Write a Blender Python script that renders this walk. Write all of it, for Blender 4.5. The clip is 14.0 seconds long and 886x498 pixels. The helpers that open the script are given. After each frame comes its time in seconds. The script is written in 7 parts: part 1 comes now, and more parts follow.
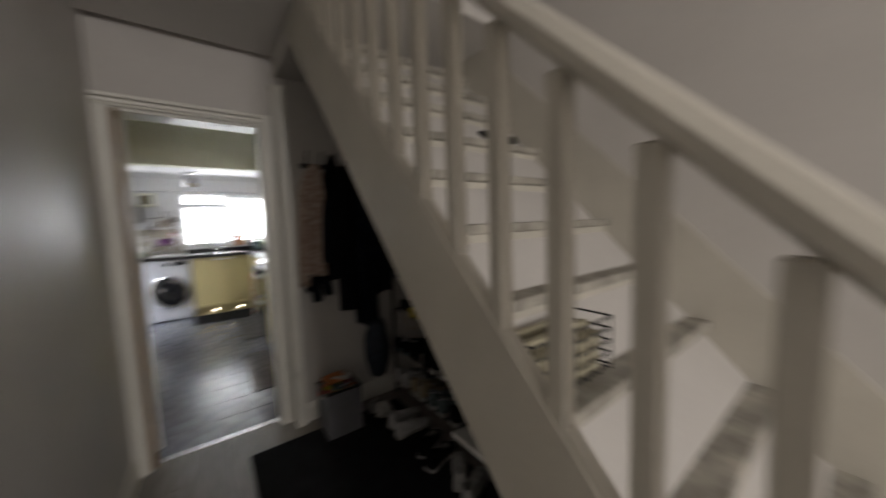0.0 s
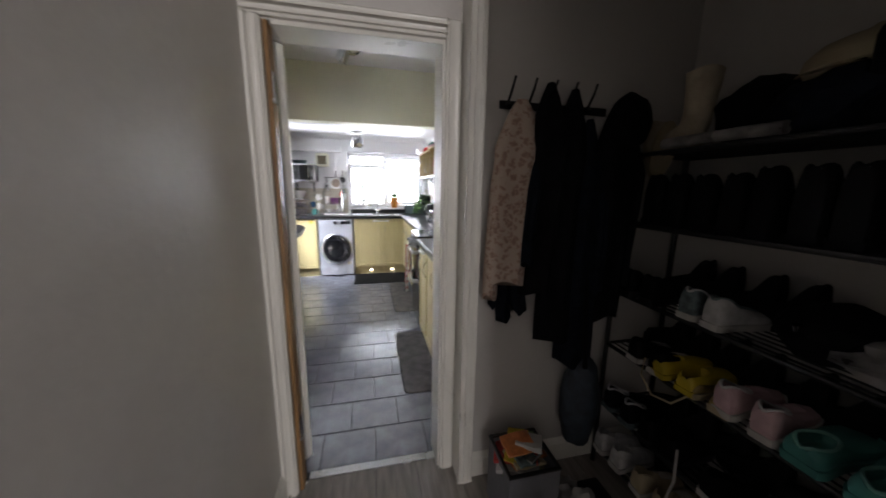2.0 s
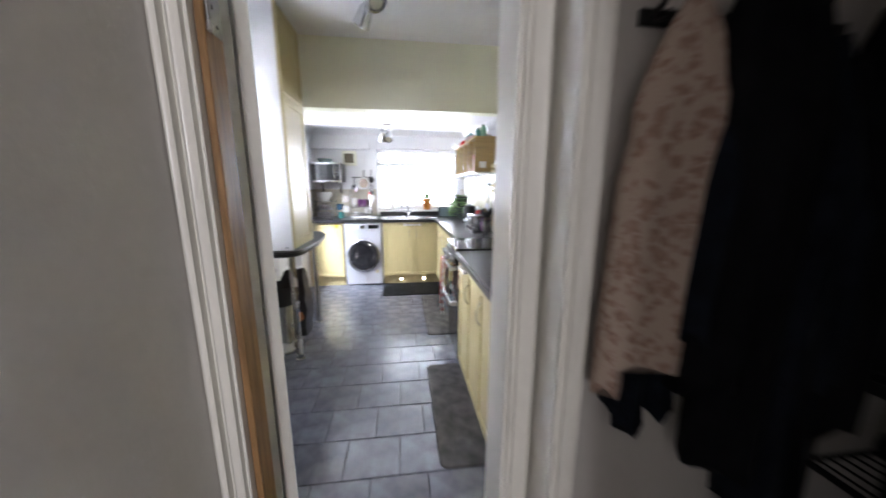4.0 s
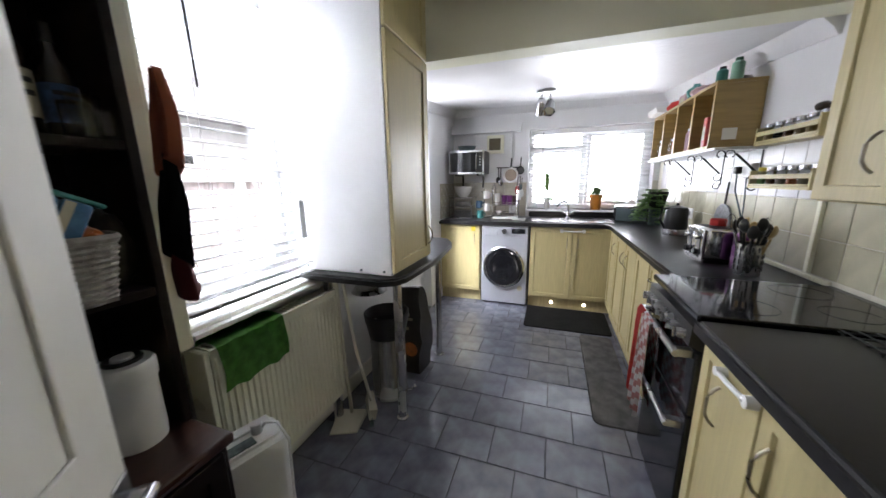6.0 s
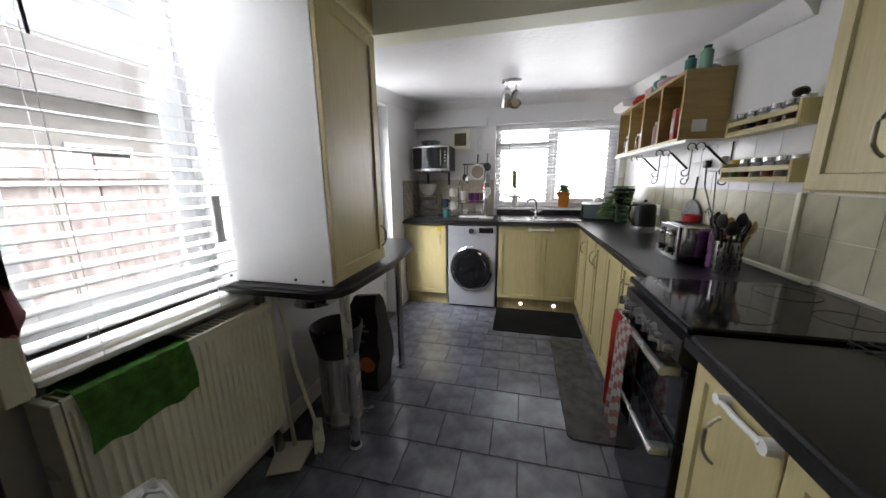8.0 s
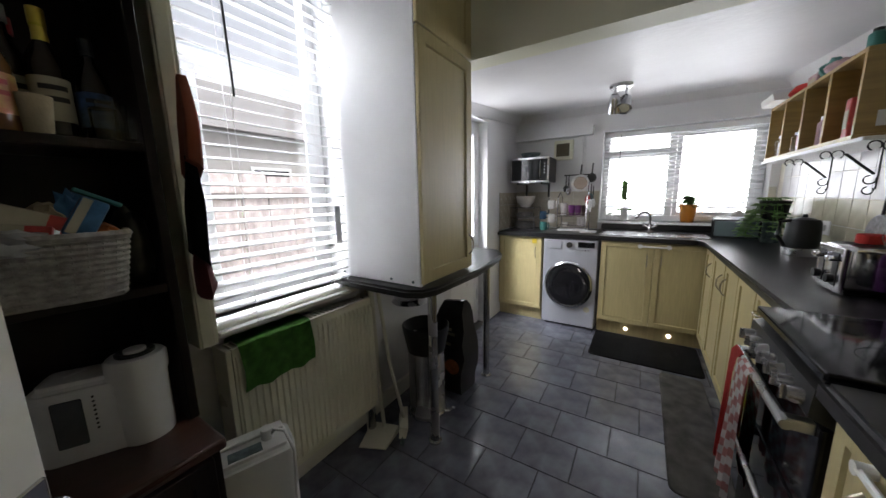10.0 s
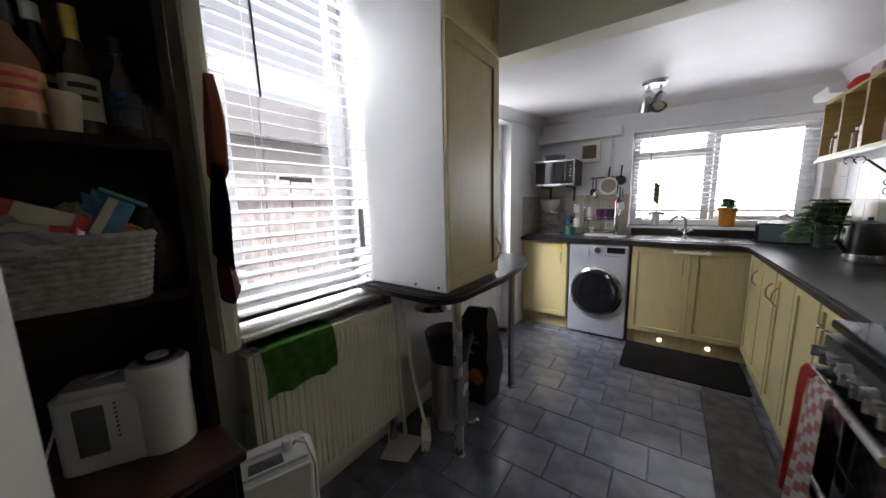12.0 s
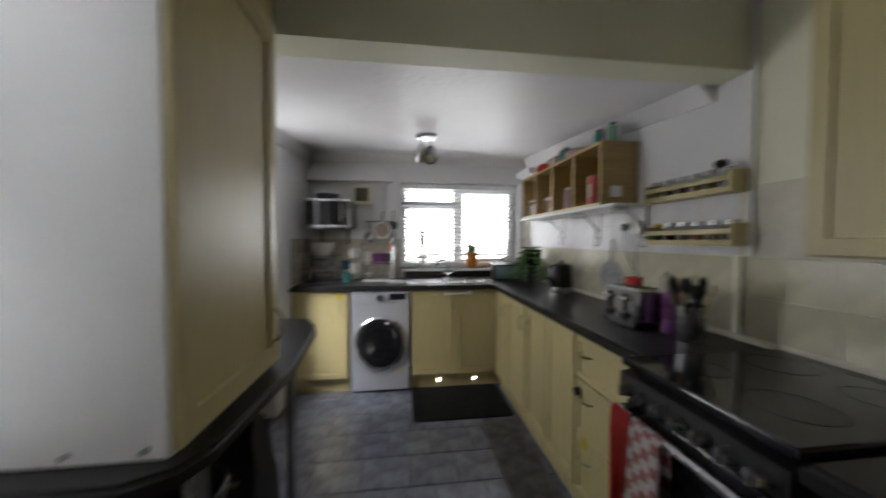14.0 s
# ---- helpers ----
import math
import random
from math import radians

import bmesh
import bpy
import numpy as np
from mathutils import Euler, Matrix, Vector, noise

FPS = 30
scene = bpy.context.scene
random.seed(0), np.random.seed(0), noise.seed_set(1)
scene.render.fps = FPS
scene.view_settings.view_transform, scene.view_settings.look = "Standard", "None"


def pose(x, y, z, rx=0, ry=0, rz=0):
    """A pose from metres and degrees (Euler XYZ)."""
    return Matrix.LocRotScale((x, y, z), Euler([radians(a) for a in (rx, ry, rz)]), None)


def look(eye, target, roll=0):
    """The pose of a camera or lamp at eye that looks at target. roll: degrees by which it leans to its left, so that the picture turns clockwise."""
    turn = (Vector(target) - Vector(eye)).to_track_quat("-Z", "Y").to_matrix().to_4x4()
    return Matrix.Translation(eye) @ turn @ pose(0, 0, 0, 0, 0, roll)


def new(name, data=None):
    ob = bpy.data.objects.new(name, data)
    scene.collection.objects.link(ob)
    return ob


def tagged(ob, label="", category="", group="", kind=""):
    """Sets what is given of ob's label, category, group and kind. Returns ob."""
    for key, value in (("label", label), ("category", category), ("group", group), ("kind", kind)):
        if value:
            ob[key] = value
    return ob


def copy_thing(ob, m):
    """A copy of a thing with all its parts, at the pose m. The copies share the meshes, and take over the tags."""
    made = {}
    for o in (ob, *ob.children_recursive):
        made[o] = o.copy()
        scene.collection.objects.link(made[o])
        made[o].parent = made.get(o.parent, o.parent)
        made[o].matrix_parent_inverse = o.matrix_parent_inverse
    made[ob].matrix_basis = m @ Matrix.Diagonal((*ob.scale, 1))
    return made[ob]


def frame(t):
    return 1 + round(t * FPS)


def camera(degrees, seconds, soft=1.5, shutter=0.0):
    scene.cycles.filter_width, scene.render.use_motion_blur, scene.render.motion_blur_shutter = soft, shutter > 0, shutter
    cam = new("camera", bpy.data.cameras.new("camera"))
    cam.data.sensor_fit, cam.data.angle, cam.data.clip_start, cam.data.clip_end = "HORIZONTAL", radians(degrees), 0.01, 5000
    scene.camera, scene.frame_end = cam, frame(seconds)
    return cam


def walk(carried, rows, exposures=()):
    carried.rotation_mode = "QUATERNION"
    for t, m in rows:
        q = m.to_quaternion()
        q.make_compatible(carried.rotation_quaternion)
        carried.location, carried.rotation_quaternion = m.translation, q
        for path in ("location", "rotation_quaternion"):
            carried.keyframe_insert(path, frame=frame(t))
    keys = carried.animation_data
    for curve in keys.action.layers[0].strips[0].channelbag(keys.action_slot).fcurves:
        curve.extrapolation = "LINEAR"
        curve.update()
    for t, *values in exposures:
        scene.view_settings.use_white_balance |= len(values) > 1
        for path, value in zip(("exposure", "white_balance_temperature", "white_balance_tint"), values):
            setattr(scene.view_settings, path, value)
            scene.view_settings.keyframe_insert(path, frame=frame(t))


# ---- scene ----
cam = camera(109.0, 14.0, soft=1.5, shutter=0.5)
PATH = [
    (0, (0.44, 0.93, 1.27), (1.62, 2.53, 1.10), -2.0),
    (0.5, (0.444, 1.093, 1.302), (0.677, 3.052, 0.979), 0.3),
    (1, (0.449, 1.396, 1.338), (0.577, 3.342, 0.896), 0.3),
    (1.5, (0.473, 1.657, 1.343), (0.618, 3.606, 0.917), 0.3),
    (2, (0.438, 1.859, 1.332), (0.883, 3.772, 0.956), 0.9),
    (2.5, (0.402, 1.968, 1.283), (1.249, 3.746, 0.937), 1.0),
    (3, (0.393, 2.02, 1.28), (1.329, 3.756, 0.948), 0.9),
    (3.5, (0.421, 2.175, 1.292), (1.283, 3.942, 0.923), 0.6),
    (4, (0.475, 2.442, 1.33), (0.723, 4.39, 0.949), 0.1),
    (6.5, (0.368, 3.546, 1.315), (-0.279, 5.391, 0.896), -0.8),
    (7, (0.349, 3.582, 1.304), (-0.182, 5.465, 0.89), -0.6),
    (7.5, (0.356, 3.613, 1.301), (-0.129, 5.51, 0.892), -0.6),
    (8, (0.404, 3.653, 1.29), (-0.064, 5.552, 0.873), -0.7),
    (8.5, (0.458, 3.658, 1.288), (-0.013, 5.557, 0.872), 0.0),
    (9, (0.497, 3.627, 1.29), (-0.328, 5.404, 0.89), -0.9),
    (11.5, (0.483, 3.619, 1.276), (-0.646, 5.242, 0.975), -1.1),
    (12, (0.434, 3.65, 1.273), (-0.716, 5.26, 0.976), -1.3),
    (12.5, (0.305, 3.729, 1.284), (-0.829, 5.35, 0.995), -1.3),
    (13, (0.21, 3.814, 1.274), (-0.726, 5.56, 0.995), -1.4),
    (13.5, (0.139, 3.955, 1.282), (-0.439, 5.856, 1.052), -0.2),
    (14, (0.14, 4.054, 1.291), (0.384, 6.038, 1.236), 0.1),
]
EXPOSURES = [(0, 1.2, 6550, 10), (0.5, 1.1, 6400, 11), (1.5, 1.45, 6300, 13), (3, 2.5, 6050, 14), (4, 2.5, 6000, 14), (6.5, 1.35, 6350, 13), (7.5, 1.05, 6500, 12), (8.2, 0.92, 6600, 11), (9, 0.75, 6500, 11), (11.5, 0.72, 6450, 13), (13, 0.68, 6450, 13), (13.5, 0.5, 6500, 12), (14, 0.36, 6650, 10)]

walk(cam, [(t, look(eye, target, roll)) for t, eye, target, roll in PATH], EXPOSURES)

# ---- light: an overcast day through the windows, and an added lamp behind the hall ----
world = bpy.data.worlds.new("world")
scene.world = world
world.use_nodes = True
wn = world.node_tree
sky = wn.nodes.new("ShaderNodeTexSky")
sky.sky_type, sky.sun_disc = "NISHITA", False
sky.sun_elevation, sky.sun_rotation = radians(48), radians(35)
sky.air_density, sky.dust_density, sky.ozone_density = 1.0, 3.5, 1.0
cloud = wn.nodes.new("ShaderNodeHueSaturation")
cloud.inputs["Saturation"].default_value = .25
wn.links.new(sky.outputs[0], cloud.inputs["Color"])
wn.links.new(cloud.outputs[0], wn.nodes["Background"].inputs[0])
wn.nodes["Background"].inputs[1].default_value = 0.15
sun = new("sun", bpy.data.lights.new("sun", "SUN"))
sun.data.energy, sun.data.angle, sun.data.color = 1.5, radians(14), (1, .97, .93)
sun.matrix_basis = look((0, 0, 0), (-math.sin(radians(35)) * math.cos(radians(48)), -math.cos(radians(35)) * math.cos(radians(48)), -math.sin(radians(48))))


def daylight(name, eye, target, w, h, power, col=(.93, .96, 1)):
    """An area lamp in or outside an opening, for the sky beyond it."""
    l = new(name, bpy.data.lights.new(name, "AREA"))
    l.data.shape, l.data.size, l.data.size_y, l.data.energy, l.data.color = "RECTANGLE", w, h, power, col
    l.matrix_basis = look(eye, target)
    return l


# added lamp above the yard, kept out of view, boosts the sky through the side window
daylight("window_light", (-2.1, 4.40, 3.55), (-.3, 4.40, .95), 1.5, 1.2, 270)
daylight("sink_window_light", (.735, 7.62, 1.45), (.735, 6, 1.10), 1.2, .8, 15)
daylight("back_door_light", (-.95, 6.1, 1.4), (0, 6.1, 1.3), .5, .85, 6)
# added fill for the dark hall, set in an assumed door pane out of view
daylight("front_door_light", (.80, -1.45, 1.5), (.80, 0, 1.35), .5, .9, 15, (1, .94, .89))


# ---- helpers of this scene ----
ORI = {}


def thing(name, loc=(0, 0, 0), label="", category="", group="", kind=""):
    ob = tagged(new(name), label, category, group, kind)
    ob.location = loc
    ob.empty_display_size = 0.05
    ORI[ob.name] = Vector(loc)
    return ob


def islands(bm):
    left, out = set(bm.faces), []
    while left:
        todo, got = [left.pop()], []
        while todo:
            f = todo.pop()
            got.append(f)
            for e in f.edges:
                for g_ in e.link_faces:
                    if g_ in left:
                        left.discard(g_)
                        todo.append(g_)
        out.append(got)
    return out


def parts(name, bm, material, parent, label="", smooth=False):
    """Each loose piece of bm as a part of its own."""
    made = []
    for got in islands(bm):
        nb_ = bmesh.new()
        vs = {}
        for f in got:
            for v in f.verts:
                if v not in vs:
                    vs[v] = nb_.verts.new(v.co)
            nb_.faces.new([vs[v] for v in f.verts])
        made.append(part(name, nb_, material, parent, label, smooth))
    bm.free()
    return made


def part(name, bm, material, parent=None, label="", smooth=False):
    o = ORI.get(parent.name, Vector()) if parent else Vector()
    me = bpy.data.meshes.new(name)
    bmesh.ops.translate(bm, verts=bm.verts, vec=-o)
    bmesh.ops.recalc_face_normals(bm, faces=bm.faces)
    bm.to_mesh(me)
    bm.free()
    me.materials.append(material)
    if smooth:
        me.polygons.foreach_set("use_smooth", [True] * len(me.polygons))
        me.set_sharp_from_angle(angle=radians(40))
    ob = new(name, me)
    if parent:
        ob.parent = parent
        ORI[ob.name] = o
    if label:
        ob["label"] = label
    return ob


def solo(name, bm, material, label="", category="", kind="", group="", smooth=False):
    """One mesh thing, its origin at the middle of its base."""
    xs = [v.co for v in bm.verts]
    lo = Vector((min(c.x for c in xs), min(c.y for c in xs), min(c.z for c in xs)))
    hi = Vector((max(c.x for c in xs), max(c.y for c in xs), max(c.z for c in xs)))
    o = Vector(((lo.x + hi.x) / 2, (lo.y + hi.y) / 2, lo.z))
    bmesh.ops.translate(bm, verts=bm.verts, vec=-o)
    ob = part(name, bm, material, None, "", smooth)
    ob.location = o
    ORI[ob.name] = o
    return tagged(ob, label, category, group, kind)


def B():
    return bmesh.new()


def box(bm, x0, x1, y0, y1, z0, z1, bev=0.0, seg=2):
    r = bmesh.ops.create_cube(bm, size=1)
    vs = r["verts"]
    for v in vs:
        v.co = Vector((x0 + (v.co.x + .5) * (x1 - x0), y0 + (v.co.y + .5) * (y1 - y0), z0 + (v.co.z + .5) * (z1 - z0)))
    if bev:
        es = list({e for v in vs for e in v.link_edges})
        bmesh.ops.bevel(bm, geom=es, offset=bev, segments=seg, affect="EDGES", profile=0.5)
    return bm


def bx(*a, **k):
    return box(B(), *a, **k)


def rod(bm, p, q, r, n=10, r2=None, cap=True):
    p, q = Vector(p), Vector(q)
    d = (q - p)
    m = Matrix.Translation((p + q) / 2) @ d.to_track_quat("Z", "Y").to_matrix().to_4x4()
    bmesh.ops.create_cone(bm, cap_ends=cap, segments=n, radius1=r, radius2=r if r2 is None else r2, depth=d.length, matrix=m)
    return bm


def loft(bm, rings, closed=True, caps=True):
    """Joins rings of equal count, in order."""
    vv = [[bm.verts.new(p) for p in ring] for ring in rings]
    n = len(vv[0])
    for a, b in zip(vv, vv[1:]):
        for i in range(n if closed else n - 1):
            j = (i + 1) % n
            bm.faces.new((a[i], a[j], b[j], b[i]))
    if caps and closed:
        bm.faces.new(vv[0][::-1])
        bm.faces.new(vv[-1])
    return bm


def lathe(bm, prof, c=(0, 0, 0), n=20, sx=1, sy=1, caps=True):
    """prof: (radius, height) from the foot up."""
    rings = [[(c[0] + r * sx * math.cos(2 * math.pi * i / n), c[1] + r * sy * math.sin(2 * math.pi * i / n), c[2] + z) for i in range(n)] for r, z in prof]
    return loft(bm, rings, True, caps)


def tube(bm, pts, r, n=8, closed=False):
    pts = [Vector(p) for p in pts]
    rings = []
    up = Vector((0, 0, 1))
    for i, p in enumerate(pts):
        a = pts[max(i - 1, 0)] if not closed else pts[i - 1]
        b = pts[min(i + 1, len(pts) - 1)] if not closed else pts[(i + 1) % len(pts)]
        d = (b - a).normalized()
        u = d.cross(up if abs(d.z) < .95 else Vector((1, 0, 0))).normalized()
        w = u.cross(d)
        rings.append([p + r * (math.cos(2 * math.pi * k / n) * u + math.sin(2 * math.pi * k / n) * w) for k in range(n)])
    if closed:
        rings.append(rings[0])
    return loft(bm, rings, True, not closed)


def arc(c, r, a0, a1, n, ax="xz"):
    out = []
    for i in range(n + 1):
        a = radians(a0 + (a1 - a0) * i / n)
        u, v = r * math.cos(a), r * math.sin(a)
        out.append({"xz": (c[0] + u, c[1], c[2] + v), "yz": (c[0], c[1] + u, c[2] + v), "xy": (c[0] + u, c[1] + v, c[2])}[ax])
    return out


def blob(bm, c, s, seed=0, amp=.12, freq=2.5, n=3):
    """A lumpy soft body that sits flat on its base."""
    r = bmesh.ops.create_icosphere(bm, subdivisions=n, radius=1)
    off = Vector((seed * 3.7, seed * 1.3, seed * 7.1))
    for v in r["verts"]:
        d = v.co.normalized()
        k = 1 + amp * noise.noise(d * freq + off) * 2 + amp * .5 * noise.noise(d * freq * 2.7 + off)
        p = d * k
        p.z = max(p.z, -.8)
        v.co = Vector((c[0] + p.x * s[0], c[1] + p.y * s[1], c[2] + (p.z + .8) / 1.8 * s[2]))
    return bm


def prism(bm, outline, z0, z1):
    return loft(bm, [[(x, y, z0) for x, y in outline], [(x, y, z1) for x, y in outline]])


def rrect(x0, x1, y0, y1, r, n=4):
    out = []
    for cx, cy, a in ((x1 - r, y1 - r, 0), (x0 + r, y1 - r, 90), (x0 + r, y0 + r, 180), (x1 - r, y0 + r, 270)):
        out += [(cx + r * math.cos(radians(a + 90 * i / n)), cy + r * math.sin(radians(a + 90 * i / n))) for i in range(n + 1)]
    return out


def slab(bm, ax, c, d, outline):
    """A flat plate with the given outline: ax 'x' or 'y' is its normal, from c to d; the outline's second number is height."""
    f = (lambda u, w, k: (k, u, w)) if ax == "x" else (lambda u, w, k: (u, k, w))
    return loft(bm, [[f(u, w, c) for u, w in outline], [f(u, w, d) for u, w in outline]])


def turned(root, x, y, z, rz=0, rx=0, ry=0):
    root.matrix_basis = pose(x, y, z, rx, ry, rz)
    return root


# ---- materials ----
def mat(name, col, rough=.5, metal=0.0, var=.12, scale=6, bump=.05, bscale=60, stretch=(1, 1, 1), col2=None, rand=0.0, spec=.5, coat=0.0, trans=0.0, contrast=(.35, .7), rvar=.08, sheen=0.0):
    m = bpy.data.materials.new(name)
    m.use_nodes = True
    t = m.node_tree
    N, L = t.nodes, t.links
    b = N["Principled BSDF"]
    tc = N.new("ShaderNodeTexCoord")
    mp = N.new("ShaderNodeMapping")
    mp.inputs["Scale"].default_value = stretch
    L.new(tc.outputs["Object"], mp.inputs["Vector"])
    n1 = N.new("ShaderNodeTexNoise")
    n1.inputs["Scale"].default_value = scale
    n1.inputs["Detail"].default_value = 6
    L.new(mp.outputs[0], n1.inputs["Vector"])
    r1 = N.new("ShaderNodeMapRange")
    r1.inputs["From Min"].default_value, r1.inputs["From Max"].default_value = contrast
    L.new(n1.outputs["Fac"], r1.inputs["Value"])
    mx = N.new("ShaderNodeMix")
    mx.data_type = "RGBA"
    c2 = col2 or tuple(c * (1 - 2 * var) for c in col)
    mx.inputs["A"].default_value = (*c2, 1)
    mx.inputs["B"].default_value = (*col, 1)
    L.new(r1.outputs[0], mx.inputs["Factor"])
    n2 = N.new("ShaderNodeTexNoise")
    n2.inputs["Scale"].default_value = bscale
    n2.inputs["Detail"].default_value = 3
    L.new(mp.outputs[0], n2.inputs["Vector"])
    hv = N.new("ShaderNodeHueSaturation")
    L.new(mx.outputs["Result"], hv.inputs["Color"])
    v = N.new("ShaderNodeMapRange")
    v.inputs["To Min"].default_value, v.inputs["To Max"].default_value = 1 - var * .6, 1 + var * .6
    L.new(n2.outputs["Fac"], v.inputs["Value"])
    if rand:
        oi = N.new("ShaderNodeObjectInfo")
        rr = N.new("ShaderNodeMapRange")
        rr.inputs["To Min"].default_value, rr.inputs["To Max"].default_value = 1 - rand, 1 + rand
        L.new(oi.outputs["Random"], rr.inputs["Value"])
        mu = N.new("ShaderNodeMath")
        mu.operation = "MULTIPLY"
        L.new(rr.outputs[0], mu.inputs[0])
        L.new(v.outputs[0], mu.inputs[1])
        L.new(mu.outputs[0], hv.inputs["Value"])
    else:
        L.new(v.outputs[0], hv.inputs["Value"])
    L.new(hv.outputs[0], b.inputs["Base Color"])
    ro = N.new("ShaderNodeMapRange")
    ro.inputs["To Min"].default_value, ro.inputs["To Max"].default_value = max(rough - rvar, .01), min(rough + rvar, 1)
    L.new(n1.outputs["Fac"], ro.inputs["Value"])
    L.new(ro.outputs[0], b.inputs["Roughness"])
    b.inputs["Metallic"].default_value = metal
    b.inputs["Specular IOR Level"].default_value = spec
    b.inputs["Coat Weight"].default_value = coat
    b.inputs["Transmission Weight"].default_value = trans
    b.inputs["Sheen Weight"].default_value = sheen
    if bump:
        bp = N.new("ShaderNodeBump")
        bp.inputs["Strength"].default_value = bump
        bp.inputs["Distance"].default_value = .004
        L.new(n2.outputs["Fac"], bp.inputs["Height"])
        L.new(bp.outputs[0], b.inputs["Normal"])
    return m


def glow(name, col, power):
    m = bpy.data.materials.new(name)
    m.use_nodes = True
    b = m.node_tree.nodes["Principled BSDF"]
    b.inputs["Emission Color"].default_value = (*col, 1)
    b.inputs["Emission Strength"].default_value = power
    return m


def glassy(name, tint=(1, 1, 1), rough=0.0):
    m = bpy.data.materials.new(name)
    m.use_nodes = True
    b = m.node_tree.nodes["Principled BSDF"]
    b.inputs["Base Color"].default_value = (*tint, 1)
    b.inputs["Transmission Weight"].default_value = 1
    b.inputs["Roughness"].default_value = rough
    b.inputs["IOR"].default_value = 1.45
    return m


M_WALL = mat("wall_paint", (.70, .70, .71), .6, var=.03, scale=2, bump=.12, bscale=90)
M_HALL = mat("hall_paint", (.60, .575, .545), .48, var=.05, scale=1.6, bump=.25, bscale=45)
M_CREAM = mat("cream_paint", (.73, .72, .57), .55, var=.03, scale=2, bump=.1, bscale=80)
M_CEIL = mat("ceiling_paint", (.72, .71, .72), .5, var=.04, scale=3, bump=.5, bscale=28)
M_TRIM = mat("gloss_white_trim", (.78, .76, .70), .3, var=.05, scale=4, bump=.08, bscale=30)
M_UPVC = mat("white_upvc", (.82, .83, .84), .3, var=.02, bump=0)
M_SLAT = mat("blind_slat", (.85, .85, .86), .4, var=.02, bump=0)
M_TILE = mat("slate_floor_tile", (.185, .192, .235), .20, var=.2, scale=9, bump=.06, bscale=22, col2=(.085, .089, .115), rand=.10, rvar=.05, spec=1.0, contrast=(.3, .68))
M_GROUT = mat("dark_grout", (.040, .040, .045), .8)
M_PLANK = mat("pale_laminate", (.30, .27, .24), .4, var=.2, scale=5, stretch=(8, 1, 1), bump=.1, rand=.12)
M_WTILE = mat("cream_wall_tile", (.52, .49, .36), .22, var=.06, scale=14, bump=.08, bscale=10, rand=.04)
M_WTILE2 = mat("white_wall_tile", (.64, .63, .64), .2, var=.03, scale=10, bump=.05, bscale=10, rand=.03)
M_BTILE = mat("beige_wall_tile", (.48, .44, .36), .25, var=.08, scale=14, bump=.08, bscale=12, rand=.04)
M_WGROUT = mat("pale_grout", (.66, .63, .54), .8, bump=.1)
M_CAB = mat("pale_wood_door", (.52, .44, .225), .42, var=.06, scale=5, stretch=(22, 22, 1.4), bump=.06, bscale=14, rand=.05)
M_CABC = mat("pale_wood_carcass", (.47, .39, .20), .5, var=.1, scale=5, stretch=(14, 14, 1), bump=.05, bscale=14)
M_OAK = mat("warm_oak_board", (.40, .27, .095), .45, var=.12, scale=4, stretch=(1.2, 1.2, 14), bump=.08, bscale=12)
M_LIN = mat("raw_wood_lining", (.36, .20, .08), .55, var=.25, scale=5, stretch=(14, 14, 1), bump=.2, bscale=12)
M_TOP = mat("black_worktop", (.020, .019, .020), .30, var=.14, scale=90, bump=.03, bscale=220, rvar=.04, spec=.32)
M_EDGE = mat("worktop_edge", (.022, .022, .024), .2, var=.1, bump=.05)
M_DARKWOOD = mat("dark_brown_furniture", (.013, .007, .006), .42, spec=.22, var=.2, scale=4, stretch=(10, 10, 1), bump=.08, bscale=20)
M_CHROME = mat("chrome", (.62, .62, .64), .14, 1.0, var=.03, bump=0)
M_STEEL = mat("brushed_steel", (.50, .50, .51), .27, 1.0, var=.03, scale=5, bump=0, rvar=.03)
M_SINK = mat("sink_steel", (.55, .55, .56), .25, 1.0, var=.05, bump=.03)
M_NICKEL = mat("satin_nickel_handle", (.38, .34, .27), .3, 1.0, var=.05, bump=0)
M_WM = mat("silver_appliance", (.42, .43, .47), .35, .3, var=.03, bump=0)
M_DGLASS = mat("dark_glass", (.012, .012, .014), .07, var=.05, bump=0, spec=.45)
M_BLACK = mat("black_plastic", (.012, .012, .013), .35, var=.1, bump=.05)
M_BFAB = mat("black_cloth", (.006, .006, .008), .95, spec=.15, var=.3, scale=20, bump=.5, bscale=160)
M_NAVY = mat("navy_cloth", (.009, .012, .020), .95, spec=.15, var=.3, scale=20, bump=.5, bscale=160)
M_WPLAS = mat("white_plastic", (.72, .72, .70), .32, var=.03, bump=0)
M_RAD = mat("radiator_enamel", (.82, .81, .68), .3, var=.03, bump=.03)
M_GREEN = mat("green_towel", (.13, .38, .07), .95, var=.2, scale=30, bump=.9, bscale=260)
M_RED = mat("red_cloth", (.50, .030, .025), .9, var=.12, scale=30, bump=.5, bscale=200)
M_MAT = mat("grey_mat", (.125, .118, .114), .95, var=.3, scale=12, bump=.9, bscale=300)
M_MATD = mat("dark_mat", (.012, .012, .013), .95, spec=.2, var=.3, scale=9, bump=.9, bscale=300)
M_GLASS = glassy("window_glass")
M_JAR = glassy("jar_glass", (.95, .97, .96), .02)
M_LED = glow("plinth_light", (1, .92, .8), 6)
M_LEAF = mat("green_leaf", (.15, .31, .06), .5, var=.25, scale=30, bump=.1)
M_SOIL = mat("soil", (.03, .02, .015), .95)
M_ORANGE = mat("orange_pot", (.55, .20, .02), .35, var=.08)
M_TEAL = mat("teal_rubber", (.055, .22, .20), .55, var=.1, scale=12)
